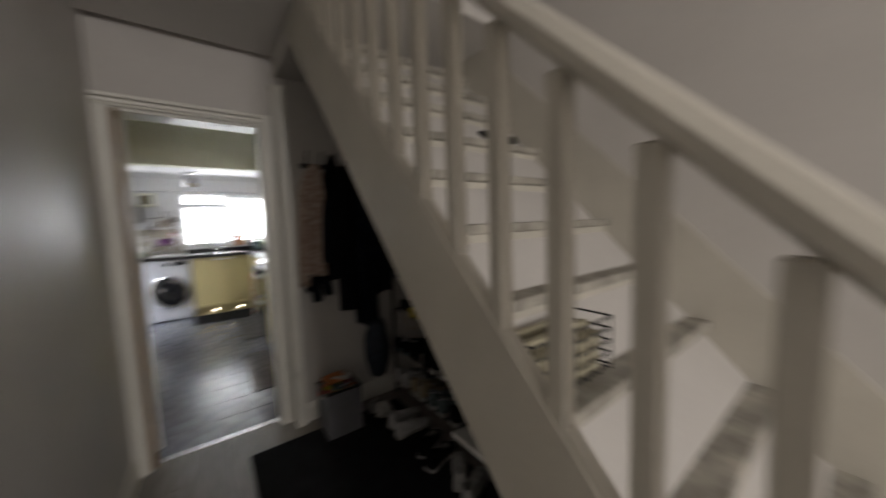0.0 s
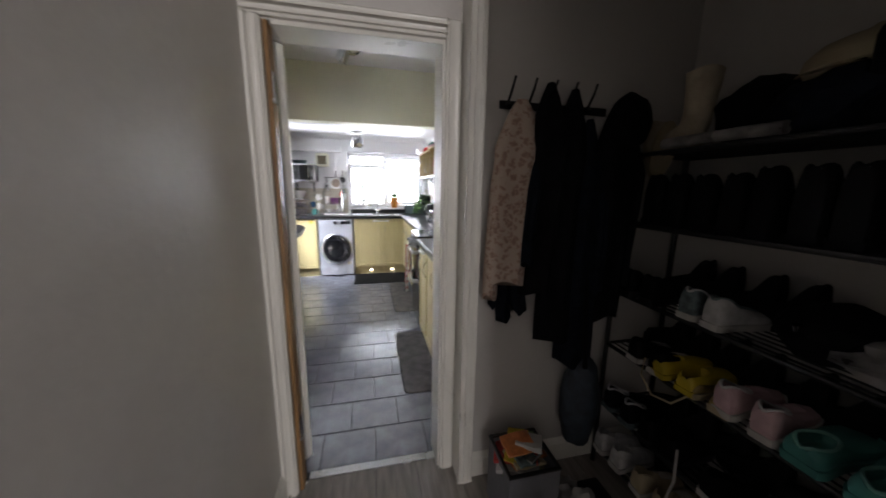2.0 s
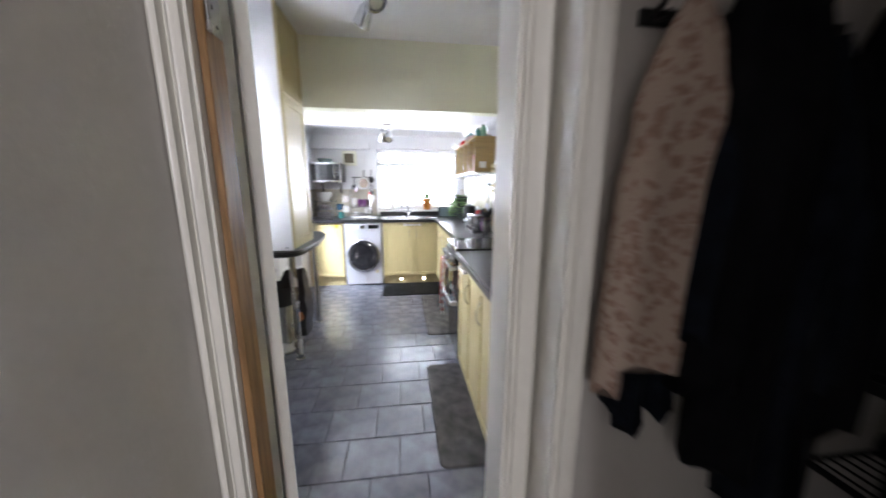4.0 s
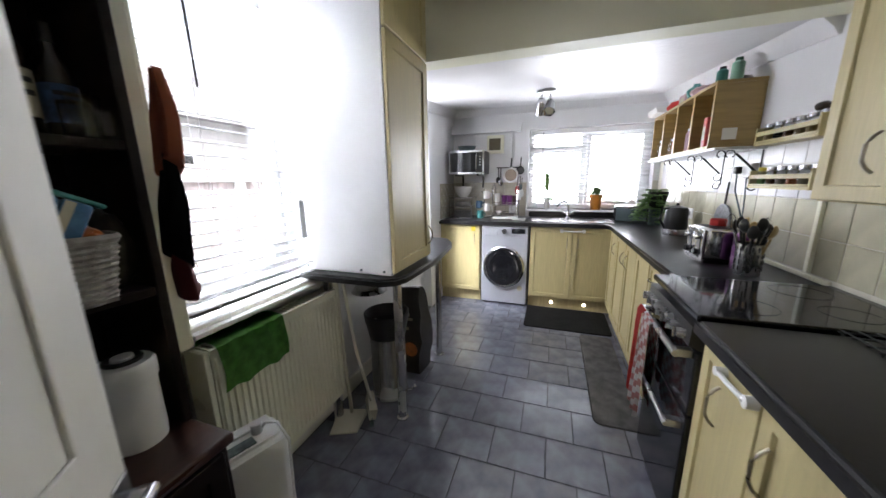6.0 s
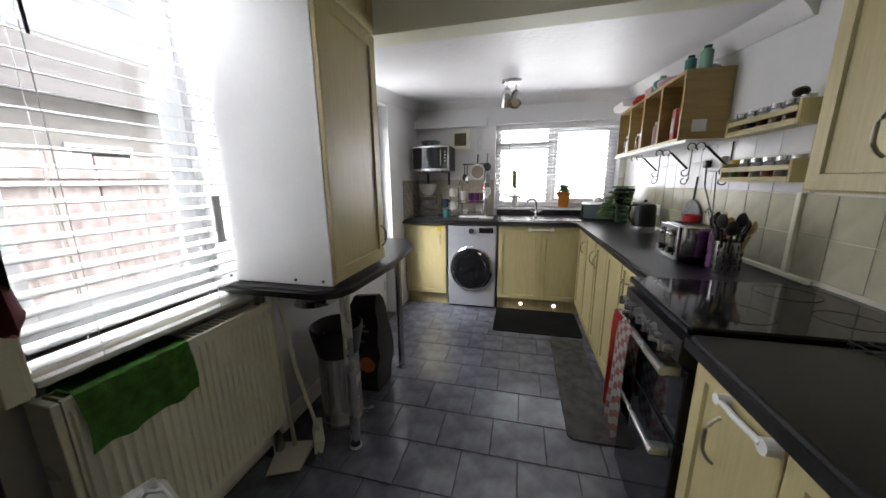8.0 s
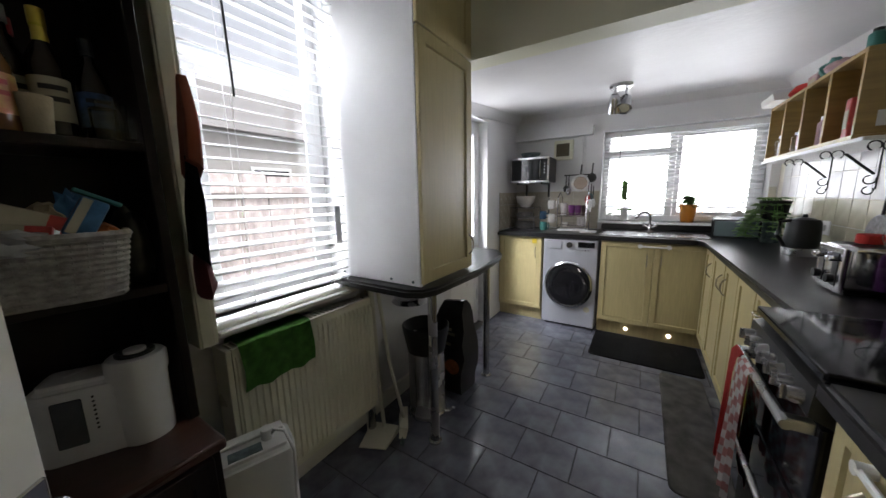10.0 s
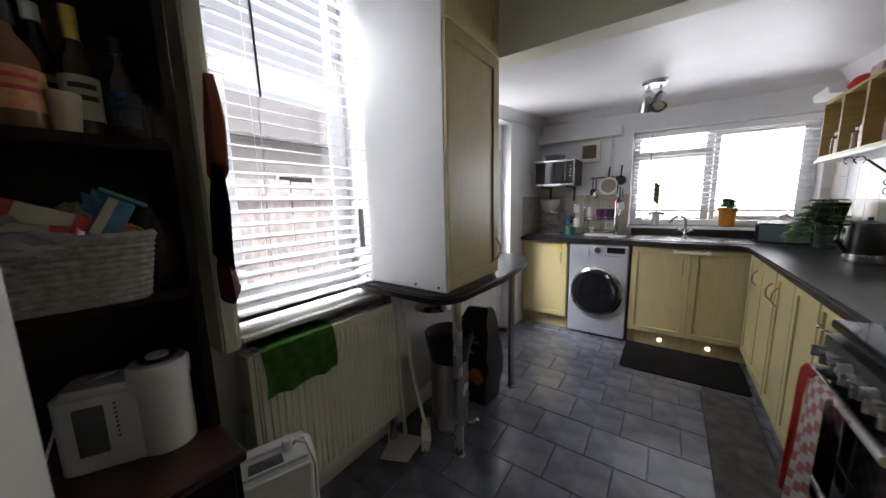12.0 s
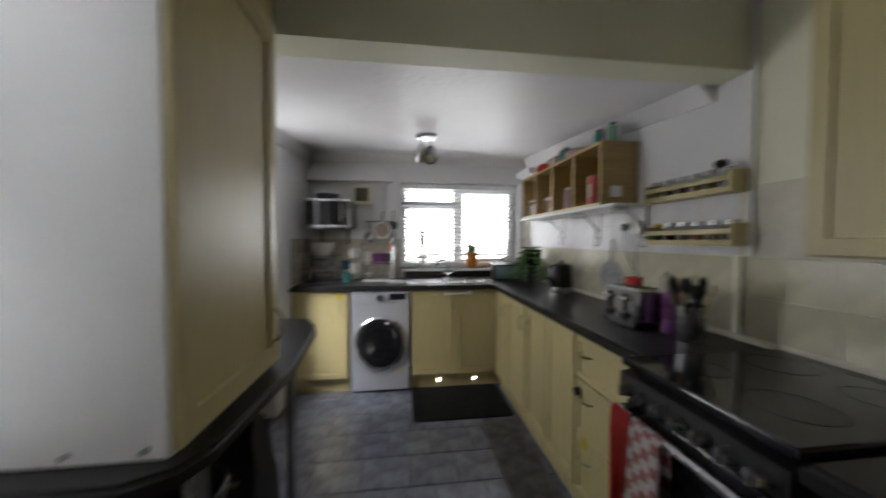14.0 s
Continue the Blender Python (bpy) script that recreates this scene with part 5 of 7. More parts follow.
# plate rack, mugs
r = thing("plate_stack_rack", (-.62, 7.1, .911), "wire shelf stacked with plates and bowls", "dish rack")
for z in (.915, 1.03, 1.14):
    b = B()
    for y in (6.98, 7.22):
        rod(b, (-.74, y, z), (-.48, y, z), .004, 6)
    for i in range(9):
        rod(b, (-.735 + i * .031, 6.98, z), (-.735 + i * .031, 7.22, z), .002, 5)
    part("wire_shelf", b, M_STEEL, r)
for x, y in ((-.74, 6.98), (-.48, 6.98), (-.74, 7.22), (-.48, 7.22)):
    b = B()
    rod(b, (x, y, .911), (x, y, 1.15), .004, 6)
    part("post", b, M_STEEL, r)
M_CHINA = mat("china", (.62, .60, .57), .25, var=.04, bump=0)
M_CHINAD = mat("grey_china", (.25, .25, .26), .3, var=.05, bump=0)
for i, (z, rad, m) in enumerate(((.919, .115, M_CHINAD), (.932, .115, M_CHINA), (.945, .115, M_CHINAD), (.958, .11, M_CHINA), (.971, .11, M_CHINA), (1.036, .10, M_CHINAD), (1.048, .10, M_CHINA), (1.060, .095, M_CHINA), (1.074, .09, M_CHINA))):
    b = B()
    lathe(b, [(rad * .55, 0), (rad * .7, .003), (rad, .013), (rad * .98, .015), (rad * .68, .006)], (-.61, 7.10, z), 24)
    solo("plate", b, m, "round dinner plate in the stack" if m is M_CHINA else "grey dinner plate in the stack", "plate", "", "plates in the wire shelf", True)
b = B()
lathe(b, [(.05, 0), (.095, .06), (.105, .12), (.10, .12), (.088, .06), (.04, .01)], (-.61, 7.10, 1.146), 24)
solo("bowl", b, M_CHINA, "deep pale bowl on top of the plate shelf", "bowl", smooth=True)


def mug(x, y, z, m, label, rad=.036, h=.085):
    r = thing("mug", (x, y, z), label, "mug", "mugs by the dish rack")
    b = B()
    lathe(b, [(rad * .85, 0), (rad, .01), (rad, h), (rad * .9, h), (rad * .88, .01)], (x, y, z), 18)
    part("cup", b, m, r, "", True)
    b = B()
    tube(b, arc((x + rad, y, z + h * .5), h * .27, -90, 90, 8, "xz"), .005, 6)
    part("handle", b, m, r, "", True)


# mug tree with hanging mugs
r = thing("mug_tree", (-.36, 7.12, .911), "metal mug tree by the dish rack", "mug tree")
b = B()
lathe(b, [(.055, 0), (.055, .008), (.01, .014)], (-.36, 7.12, .911), 18)
rod(b, (-.36, 7.12, .92), (-.36, 7.12, 1.24), .006, 8)
for a, z in ((20, 1.18), (140, 1.18), (260, 1.06), (60, 1.04), (180, 1.06)):
    rod(b, (-.36, 7.12, z), (-.36 + .05 * math.cos(radians(a)), 7.12 + .05 * math.sin(radians(a)) , z + .03), .004, 6)
part("stem", b, M_CHROME, r, "", True)
mug(-.32, 7.06, 1.13, M_CHINA, "white mug hung on the mug tree")
mug(-.405, 7.06, 1.02, mat("mug_blue", (.05, .10, .16), .25), "dark blue mug hung on the mug tree")
mug(-.315, 7.05, .99, M_CHINA, "white mug with a dark print on the mug tree")
mug(-.38, 7.00, .911, M_TEAL, "teal patterned mug on the worktop")
# two-tier dish drainer
r = thing("dish_drainer", (-.11, 7.08, .911), "two-tier wire dish drainer full of washing up", "dish rack")
x0, x1, y0, y1 = -.24, .03, 6.98, 7.20
for x in (x0, x1):
    b = B()
    tube(b, [(x, y0, .915), (x, y0, 1.24), (x, (y0 + y1) / 2, 1.30), (x, y1, 1.24), (x, y1, .915)], .005, 8)
    part("side_frame", b, M_CHROME, r, "", True)
for z in (.945, 1.06):
    b = B()
    for y in (y0, y1):
        rod(b, (x0, y, z), (x1, y, z), .004, 6)
        rod(b, (x0, y, z + .03), (x1, y, z + .03), .003, 6)
    for i in range(13):
        x = x0 + .01 + i * .021
        tube(b, [(x, y0, z + .03), (x, y0, z), (x, y1, z), (x, y1, z + .03)], .0018, 5)
    part("wire_tier", b, M_CHROME, r)
part("drip_tray", bx(x0, x1, y0, y1, .912, .925, .004), M_WPLAS, r)
for x, m, h, lab in ((-.20, M_CHINA, .12, "white beaker in the drainer"), (-.12, M_PURPLE, .10, "purple beaker in the drainer"), (-.06, M_PURPLE, .10, "purple beaker in the drainer"), (-.0, mat("dark_mug", (.06, .03, .03), .3), .10, "dark patterned mug in the drainer")):
    b = B()
    lathe(b, [(.026, 0), (.034, h), (.031, h), (.024, .006)], (x, 7.07, 1.066), 18)
    solo("beaker", b, m, lab, "cup", "", "cups in the drainer", True)
b = B()
for i in range(5):
    rr = .055
    rod(b, (-.06 + i * .014, 7.09, .955 + rr), (-.055 + i * .014, 7.09, .955 + rr), rr, 20)
solo("saucer_row", b, M_CHINA, "small plates standing in the drainer", "plate", smooth=True)
b = B()
lathe(b, [(.02, 0), (.035, .04), (.032, .04), (.016, .005)], (-.18, 7.06, .951), 16)
solo("small_bowl", b, M_CHINA, "small white bowl in the drainer", "bowl", smooth=True)
b = B()
tube(b, [(.045, 7.05, 1.22), (.05, 7.04, 1.20), (.05, 7.04, 1.12)], .016, 10)
solo("bottle_brush", b, M_WPLAS, "white bottle brush hung on the drainer", "brush", smooth=True)
b = B()
loft(b, [[(x, y, .912) for x, y in rrect(.00, .13, 6.86, 6.95, .02)], [(x, y, .930) for x, y in rrect(-.01, .14, 6.85, 6.96, .02)], [(x, y, .930) for x, y in rrect(.0, .13, 6.86, 6.95, .02)], [(x, y, .916) for x, y in rrect(.01, .12, 6.87, 6.94, .02)]])
solo("soap_dish", b, M_WPLAS, "white rectangular dish on the worktop", "dish", smooth=True)


# plants
def leaf_mesh(bm, p, d, L_, w, droop=.4):
    """A pointed leaf from p along d."""
    d = Vector(d).normalized()
    s = d.cross(Vector((0, 0, 1)))
    s = s.normalized() if s.length > .01 else Vector((1, 0, 0))
    rows = []
    for i in range(5):
        k = i / 4
        c = Vector(p) + d * L_ * k + Vector((0, 0, -droop * L_ * k * k))
        ww = w * math.sin(math.pi * min(.98, .08 + k * .9))
        rows.append([c - s * ww, c + Vector((0, 0, -ww * .3)), c + s * ww])
    loft(bm, rows, False)


def pot(x, y, z, rad, h, m, label, plant, seed):
    r = thing("plant_pot", (x, y, z), label, "potted plant")
    b = B()
    lathe(b, [(rad * .72, 0), (rad * .98, h * .93), (rad * 1.03, h * .94), (rad * 1.03, h), (rad * .92, h), (rad * .88, h * .85), (.01, h * .85)], (x, y, z), 24)
    part("pot", b, m, r, "", True)
    rnd = random.Random(seed)
    b = B()
    if plant == "bush":
        for i in range(150):
            a = rnd.uniform(0, 2 * math.pi)
            e = rnd.uniform(.15, 1.0)
            base = Vector((x + rad * .5 * rnd.uniform(-1, 1), y + rad * .5 * rnd.uniform(-1, 1), z + h * .85 + rnd.uniform(0, .09)))
            leaf_mesh(b, base, (math.cos(a), math.sin(a), e * 1.2), rnd.uniform(.05, .08), .018, .5)
    elif plant == "orchid":
        for i in range(6):
            a = i * 1.05
            leaf_mesh(b, (x, y, z + h * .85), (math.cos(a), math.sin(a), .7), rnd.uniform(.12, .17), .030, .7)
        tube(b, [(x, y, z + h * .8), (x + .01, y, z + h + .12), (x, y, z + h + .25)], .003, 6)
        for i in range(12):
            a = i * 2.1
            leaf_mesh(b, (x, y, z + h + .06 + i * .014), (math.cos(a) * .6, math.sin(a) * .6, 1), .085, .028, .1)
    part("leaves", b, M_LEAF, r, "", True)
    return r


pot(.335, 7.335, BZ0, .036, .13, M_WPLAS, "green orchid in a slim white pot on the sill", "orchid", 1)
pot(.85, 7.335, BZ0, .068, .165, M_ORANGE, "leafy green plant in an orange pot on the sill", "bush", 2)
# trailing plant by the window corner
r = thing("trailing_plant", (1.25, 6.75, .911), "trailing green pothos hanging down to the worktop", "potted plant")
b = B()
lathe(b, [(.06, 0), (.085, .15), (.078, .15), (.05, .01)], (1.29, 6.80, 1.06), 20)
part("pot", b, M_BLACK, r, "dark plant pot", True)
b = B()
lathe(b, [(.05, 0), (.05, .15)], (1.29, 6.80, .911), 16)
part("pot_stand", b, M_GREYM, r, "", True)
b = B()
rnd = random.Random(9)
for k in range(16):
    a = rnd.uniform(2.4, 5.0)
    px = [Vector((1.29, 6.80, 1.20))]
    for i in range(6):
        px.append(Vector((1.29 + (.06 + .022 * i) * math.cos(a), 6.80 + (.05 + .026 * i) * math.sin(a), 1.21 - .05 * i * rnd.uniform(.8, 1.1) + .02)))
    px = [Vector((p.x, p.y, max(p.z, .93))) for p in px]
    tube(b, px, .002, 4)
    for p in px[1:]:
        for _ in range(4):
            d = rnd.uniform(0, 6.28)
            leaf_mesh(b, p, (math.cos(d), math.sin(d), .35), rnd.uniform(.04, .065), rnd.uniform(.016, .024), .5)
part("vines", b, M_LEAF, r, "", True)
# bread bin
r = thing("bread_bin", (1.12, 7.0, .911), "grey-green bread bin with a flat front", "bread bin")
b = B()
loft(b, [[(.98, 6.98, .912), (1.27, 6.93, .912), (1.30, 7.12, .912), (1.01, 7.17, .912)], [(.98, 6.98, 1.055), (1.27, 6.93, 1.055), (1.30, 7.12, 1.075), (1.01, 7.17, 1.075)]])
bmesh.ops.bevel(b, geom=b.edges[:], offset=.012, segments=3, affect="EDGES")
part("body", b, M_BLACK, r, "", True)
b = B()
loft(b, [[(1.0, 6.974, .925), (1.255, 6.930, .925), (1.255, 6.930, 1.043), (1.0, 6.974, 1.043)], [(1.0, 6.970, .925), (1.255, 6.926, .925), (1.255, 6.926, 1.043), (1.0, 6.970, 1.043)]])
part("front", b, mat("slate_green", (.12, .16, .165), .4, var=.05), r)
# ornaments on the sill
b = B()
blob(b, (1.20, 7.34, BZ0), (.045, .035, .115), 7, .1)
solo("ornament", b, M_CHINA, "pale lumpy ornament on the window sill", "ornament", smooth=True)
b = B()
lathe(b, [(.03, 0), (.034, .06), (.02, .075), (.0215, .09)], (1.29, 7.34, BZ0), 18)
solo("glass_jar", b, M_JAR, "small clear jar on the sill", "jar", smooth=True)
b = B()
lathe(b, [(.02, 0), (.024, .07), (.02, .08)], (.20, 7.34, BZ0), 16)
solo("glass_jar", b, M_JAR, "small clear jar on the sill", "jar", smooth=True)

# kettle
r = thing("kettle", (1.28, 6.24, .911), "black electric kettle with a steel base band", "kettle")
b = B()
lathe(b, [(.075, .0), (.078, .01), (.076, .045)], (1.28, 6.24, .911), 26)
part("base", b, M_STEEL, r, "", True)
b = B()
lathe(b, [(.075, .045), (.078, .06), (.070, .19), (.062, .205), (.03, .215), (.012, .218), (.010, .235)], (1.28, 6.24, .911), 26)
part("body", b, M_BLACK, r, "", True)
b = B()
tube(b, [(1.22, 6.22, 1.11), (1.175, 6.20, 1.105), (1.165, 6.20, 1.03), (1.205, 6.215, .965)], .010, 8)
part("handle", b, M_BLACK, r, "", True)
# toaster
r = thing("toaster", (1.19, 5.42, .911), "chrome and black four-slice toaster", "toaster")
x0, x1, y0, y1 = 1.10, 1.26, 5.27, 5.47
b = bx(x0 + .01, x1 - .01, y0, y1, .925, 1.085, .02, 4)
part("body", b, M_CHROME, r, "", True)
b = bx(x0, x0 + .012, y0 + .005, y1 - .005, .918, 1.08, .004)
fr = part("front", b, M_STEEL, r)
for y in (5.32, 5.42):
    b = B()
    box(b, x0 - .002, x0, y - .018, y + .018, .94, 1.06)
    lp = part("lever_slot", b, M_BLACK, fr)
    b = B()
    box(b, x0 - .025, x0 - .002, y - .022, y + .022, 1.03, 1.048, .004)
    part("lever", b, M_CHROME, fr, "", True)
    b = B()
    rod(b, (x0, y, .965), (x0 - .02, y, .965), .016, 16)
    part("dial", b, M_BLACK, fr, "", True)
b = B()
for y in (5.300, 5.345, 5.395, 5.44):
    box(b, x0 + .035, x1 - .03, y - .012, y + .012, 1.0853, 1.0863)
parts("slot", b, M_BLACK, r)
part("foot", bx(x0 + .02, x1 - .02, y0 + .02, y1 - .02, .911, .926), M_BLACK, r)
b = B()
lathe(b, [(.034, 0), (.034, .03), (.03, .034)], (1.20, 5.40, 1.088), 18)
solo("plastic_tub", b, M_RED, "round red plastic tub on the toaster", "tub", smooth=True)
# purple bottle and utensil pots
r = thing("drinks_bottle", (1.235, 5.225, .911), "purple plastic bottle with ribbed sides", "bottle")
b = B()
lathe(b, [(.034, 0), (.037, .01), (.037, .05), (.034, .058), (.037, .066), (.037, .10), (.034, .108), (.037, .116), (.036, .15), (.022, .165), (.022, .18), (.01, .182)], (1.235, 5.225, .911), 20)
part("body", b, M_PURPLE, r, "", True)


def utensil_pot(x, y, seed, n=9):
    r = thing("utensil_pot", (x, y, .911), "perforated steel pot crammed with cooking utensils", "utensil holder")
    b = B()
    lathe(b, [(.044, 0), (.046, .004), (.046, .135), (.049, .138), (.043, .135), (.042, .01)], (x, y, .911), 26)
    body = part("pot", b, M_STEEL, r, "", True)
    b = B()
    for i in range(14):
        a = 2 * math.pi * i / 14
        for z in (.03, .058, .086, .114):
            d = Vector((math.cos(a), math.sin(a), 0))
            rod(b, Vector((x, y, .911 + z - .010)) + d * .0455, Vector((x, y, .911 + z + .010)) + d * .0455, .0028, 6)
    o = part("perforated_pattern", b, M_BLACK, body)
    o["kind"] = "stuff"
    rnd = random.Random(seed)
    for i in range(n):
        a = 2 * math.pi * i / n + rnd.uniform(-.2, .2)
        lean = rnd.uniform(.06, .30)
        L_ = rnd.uniform(.13, .18)
        p = Vector((x + .020 * math.cos(a), y + .020 * math.sin(a), .93))
        d = Vector((math.cos(a) * lean, math.sin(a) * lean, 1)).normalized()
        q = p + d * L_
        m = [M_BLACK, M_BLACK, M_STEEL, M_OAK, M_BLACK][i % 5]
        kind = ["spatula", "serving_spoon", "whisk", "wooden_spoon", "slotted_spoon"][i % 5]
        u = thing(kind, p, {"spatula": "black nylon spatula", "serving_spoon": "black serving spoon", "whisk": "steel wire whisk", "wooden_spoon": "worn wooden spoon", "slotted_spoon": "black slotted spoon"}[kind] + " in the utensil pot", "utensil", "utensils in the pots")
        b = B()
        rod(b, p, q, .005, 8)
        part("handle", b, m if m is not M_BLACK else M_BLACK, u)
        b = B()
        if kind == "whisk":
            for k in range(5):
                s = Vector((math.cos(k * .628), math.sin(k * .628), 0))
                tube(b, [q + d * (.09 * t_) + s * .025 * math.sin(math.pi * t_) for t_ in [j / 8 for j in range(9)]], .0012, 5)
        else:
            r_ = bmesh.ops.create_uvsphere(b, u_segments=12, v_segments=8, radius=1)
            side = d.cross(Vector((0, 0, 1))).normalized()
            nrm = side.cross(d)
            for v in r_["verts"]:
                c = v.co.copy()
                v.co = q + d * (.025 + c.z * .032) + side * c.x * .020 + nrm * (c.y * .006 + .008 * c.z * c.z)
        part("head", b, m, u, "", True)


utensil_pot(1.215, 5.125, 3, 15)
# hanging sieve
r = thing("sieve", (1.395, 5.85, 1.13), "round grey splatter guard hung on the wall", "utensil")
b = B()
n = 28
loft(b, [[(1.405 - o, 5.85 + rr * math.cos(2 * math.pi * i / n), 1.07 + rr * math.sin(2 * math.pi * i / n)) for i in range(n)] for rr, o in ((.095, 0), (.10, .008), (.095, .012), (.0, .004))])
part("mesh_disc", b, mat("mesh_grey", (.30, .30, .31), .5, .3, var=.2, scale=60), r, "", True)
b = B()
rod(b, (1.40, 5.85, 1.165), (1.405, 5.85, 1.30), .006, 8)
part("handle", b, M_BLACK, r)
# double socket with its plug
r = thing("wall_socket", (RX, 5.66, 1.36), "white double wall socket with a black plug", "socket")
part("plate", bx(RX - .035, RX - .002, 5.60, 5.72, 1.325, 1.40, .006), M_WPLAS, r)
part("plug", bx(RX - .065, RX - .036, 5.68, 5.715, 1.345, 1.385, .006), M_BLACK, r)
b = B()
tube(b, [(RX - .05, 5.70, 1.345), (RX - .045, 5.70, 1.25), (RX - .03, 5.62, 1.10), (RX - .06, 5.50, .98), (RX - .10, 5.48, .925)], .004, 6)
tube(b, [(RX - .03, 5.64, 1.325), (RX - .025, 5.63, 1.15), (RX - .05, 5.55, .96), (RX - .10, 5.52, .925)], .003, 6)
part("cable", b, M_GREYM, r)
r = thing("wall_socket", (RX, 6.30, 1.0), "white single wall socket behind the kettle", "socket")
part("plate", bx(RX - .012, RX - .001, 6.33, 6.42, 1.02, 1.10, .004), M_WPLAS, r)
part("plug", bx(RX - .04, RX - .012, 6.36, 6.40, 1.04, 1.08, .005), M_WPLAS, r)

# open oak cubby shelf
UX, UY0, UY1, UZ0, UZ1 = 1.20, 5.66, 6.80, 1.485, 1.835
r = thing("wall_shelf_unit", (1.31, 6.23, UZ0), "warm oak open-fronted wall unit with four compartments", "shelf unit")
ys = [UY0 + (UY1 - UY0) * k / 4 for k in range(5)]
for i, y in enumerate(ys):
    y0 = y if i == 0 else y - .008
    y1 = y + .016 if i < 4 else y
    if i == 4:
        y0 = y - .016
    part("side_panel" if i in (0, 4) else "divider", bx(UX, RX - .012, y0, y1, UZ0 + .017, UZ1 - .017), M_OAK, r)
part("top_panel", bx(UX, RX - .002, UY0, UY1, UZ1 - .016, UZ1), M_OAK, r)
part("bottom_panel", bx(UX, RX - .002, UY0, UY1, UZ0, UZ0 + .016), M_OAK, r)
part("back_panel", bx(RX - .011, RX - .003, UY0, UY1, UZ0 + .017, UZ1 - .017), M_OAK, r)
b = B()
box(b, UX - .003, UX, UY0, UY1, UZ0 - .002, UZ0 + .016)
part("edging", b, M_CAB, r)
solo("paper_note", bx(1.255, 1.32, UY0 - .0025, UY0 - .0005, 1.53, 1.59), M_WPLAS, "small white card taped to the oak unit", "note")
solo("shelf_board", bx(1.19, RX - .002, 5.55, UY1 + .02, UZ0 - .018, UZ0 - .002, .003, 1), M_WPLAS, "thin white shelf board under the oak unit", "shelf")


def bracket(y):
    r = thing("scroll_bracket", (RX, y, 1.30), "black wrought-iron scroll shelf bracket", "bracket", "scroll brackets under the shelf")
    b = B()
    rod(b, (RX - .006, y, 1.28), (RX - .006, y, 1.478), .005, 6)
    rod(b, (RX - .006, y, 1.474), (1.22, y, 1.474), .005, 6)
    part("arm", b, M_BLACK, r)
    b = B()
    rod(b, (RX - .02, y, 1.35), (RX - .12, y, 1.45), .006, 6)
    tube(b, arc((RX - .145, y, 1.448), .020, -60, 240, 12, "xz"), .003, 6)
    tube(b, arc((RX - .185, y, 1.448), .018, -40, 250, 12, "xz"), .003, 6)
    tube(b, arc((RX - .03, y, 1.325), .020, 90, 380, 12, "xz"), .003, 6)
    tube(b, arc((RX - .03, y, 1.275), .018, 100, 400, 12, "xz"), .003, 6)
    part("scroll", b, M_BLACK, r, "", True)


for y in (5.58, 5.98, 6.45):
    bracket(y)
# things in and on the oak unit
def pack(name, x, y, z, w, d, h, m, label, cat, group):
    r = thing(name, (x, y, z), label, cat, group)
    part("body", bx(x - w / 2, x + w / 2, y - d / 2, y + d / 2, z, z + h, .006), m, r)
    part("label", bx(x - w / 2 - .0015, x - w / 2 - .0002, y - d * .35, y + d * .35, z + h * .25, z + h * .7), M_LABEL if m is not M_WPLAS else M_REDW, r)


def tin(name, x, y, z, rad, h, m, cap, label, cat, group):
    r = thing(name, (x, y, z), label, cat, group)
    b = B()
    lathe(b, [(rad * .95, 0), (rad, .006), (rad, h * .78), (rad * .6, h * .86), (rad * .6, h * .88)], (x, y, z), 18)
    part("body", b, m, r, "", True)
    b = B()
    rod(b, (x, y, z + h * .88), (x, y, z + h), rad * .62, 14)
    part("cap", b, cap, r, "", True)


zc = UZ0 + .0165
G = "packets in the oak unit"
tin("cleaner_bottle", 1.27, 5.72, zc, .035, .21, M_WPLAS, M_WPLAS, "white plastic bottle in the oak unit", "bottle", G)
pack("food_carton", 1.25, 5.80, zc, .06, .05, .17, M_REDW, "red and white carton in the oak unit", "food box", G)
pack("food_carton", 1.28, 6.02, zc, .07, .03, .13, M_WPLAS, "thin white carton in the oak unit", "food box", G)
tin("cleaner_bottle", 1.25, 6.10, zc, .025, .15, M_PINK, M_WPLAS, "small pink bottle in the oak unit", "bottle", G)
pack("food_carton", 1.25, 6.30, zc, .07, .03, .12, M_WPLAS, "white and green carton in the oak unit", "food box", G)
tin("jar", 1.25, 6.42, zc, .028, .12, M_JAR, M_WPLAS, "clear jar in the oak unit", "jar", G)
tin("jar", 1.25, 6.62, zc, .034, .11, M_WPLAS, M_BLUE, "white pot with a blue lid in the oak unit", "jar", G)
tin("jar", 1.26, 6.72, zc, .034, .14, M_JAR, M_WPLAS, "clear jar with a pale lid in the oak unit", "jar", G)
G = "things on top of the oak unit"
zt = UZ1 + .0005
tin("spray_bottle", 1.26, 5.78, zt, .026, .095, M_TEAL, M_BLACK, "teal bottle with a black cap on the oak unit", "bottle", G)
tin("spray_bottle", 1.30, 5.71, zt, .028, .115, mat("green_bottle", (.20, .38, .28), .3), mat("green_cap", (.02, .10, .05), .4), "pale green bottle on the oak unit", "bottle", G)
b = B()
blob(b, (1.27, 6.03, zt), (.07, .09, .06), 12, .15)
solo("folded_cloth", b, M_PINK, "pink and white bundle on the oak unit", "cloth", smooth=True)
b = B()
blob(b, (1.27, 6.16, zt), (.05, .06, .10), 14, .18)
solo("toy_cup", b, M_TEAL, "teal lidded child's cup on the oak unit", "cup", smooth=True)
pack("food_carton", 1.28, 6.34, zt, .07, .12, .08, M_PINK, "pink carton on the oak unit", "food box", G)
b = B()
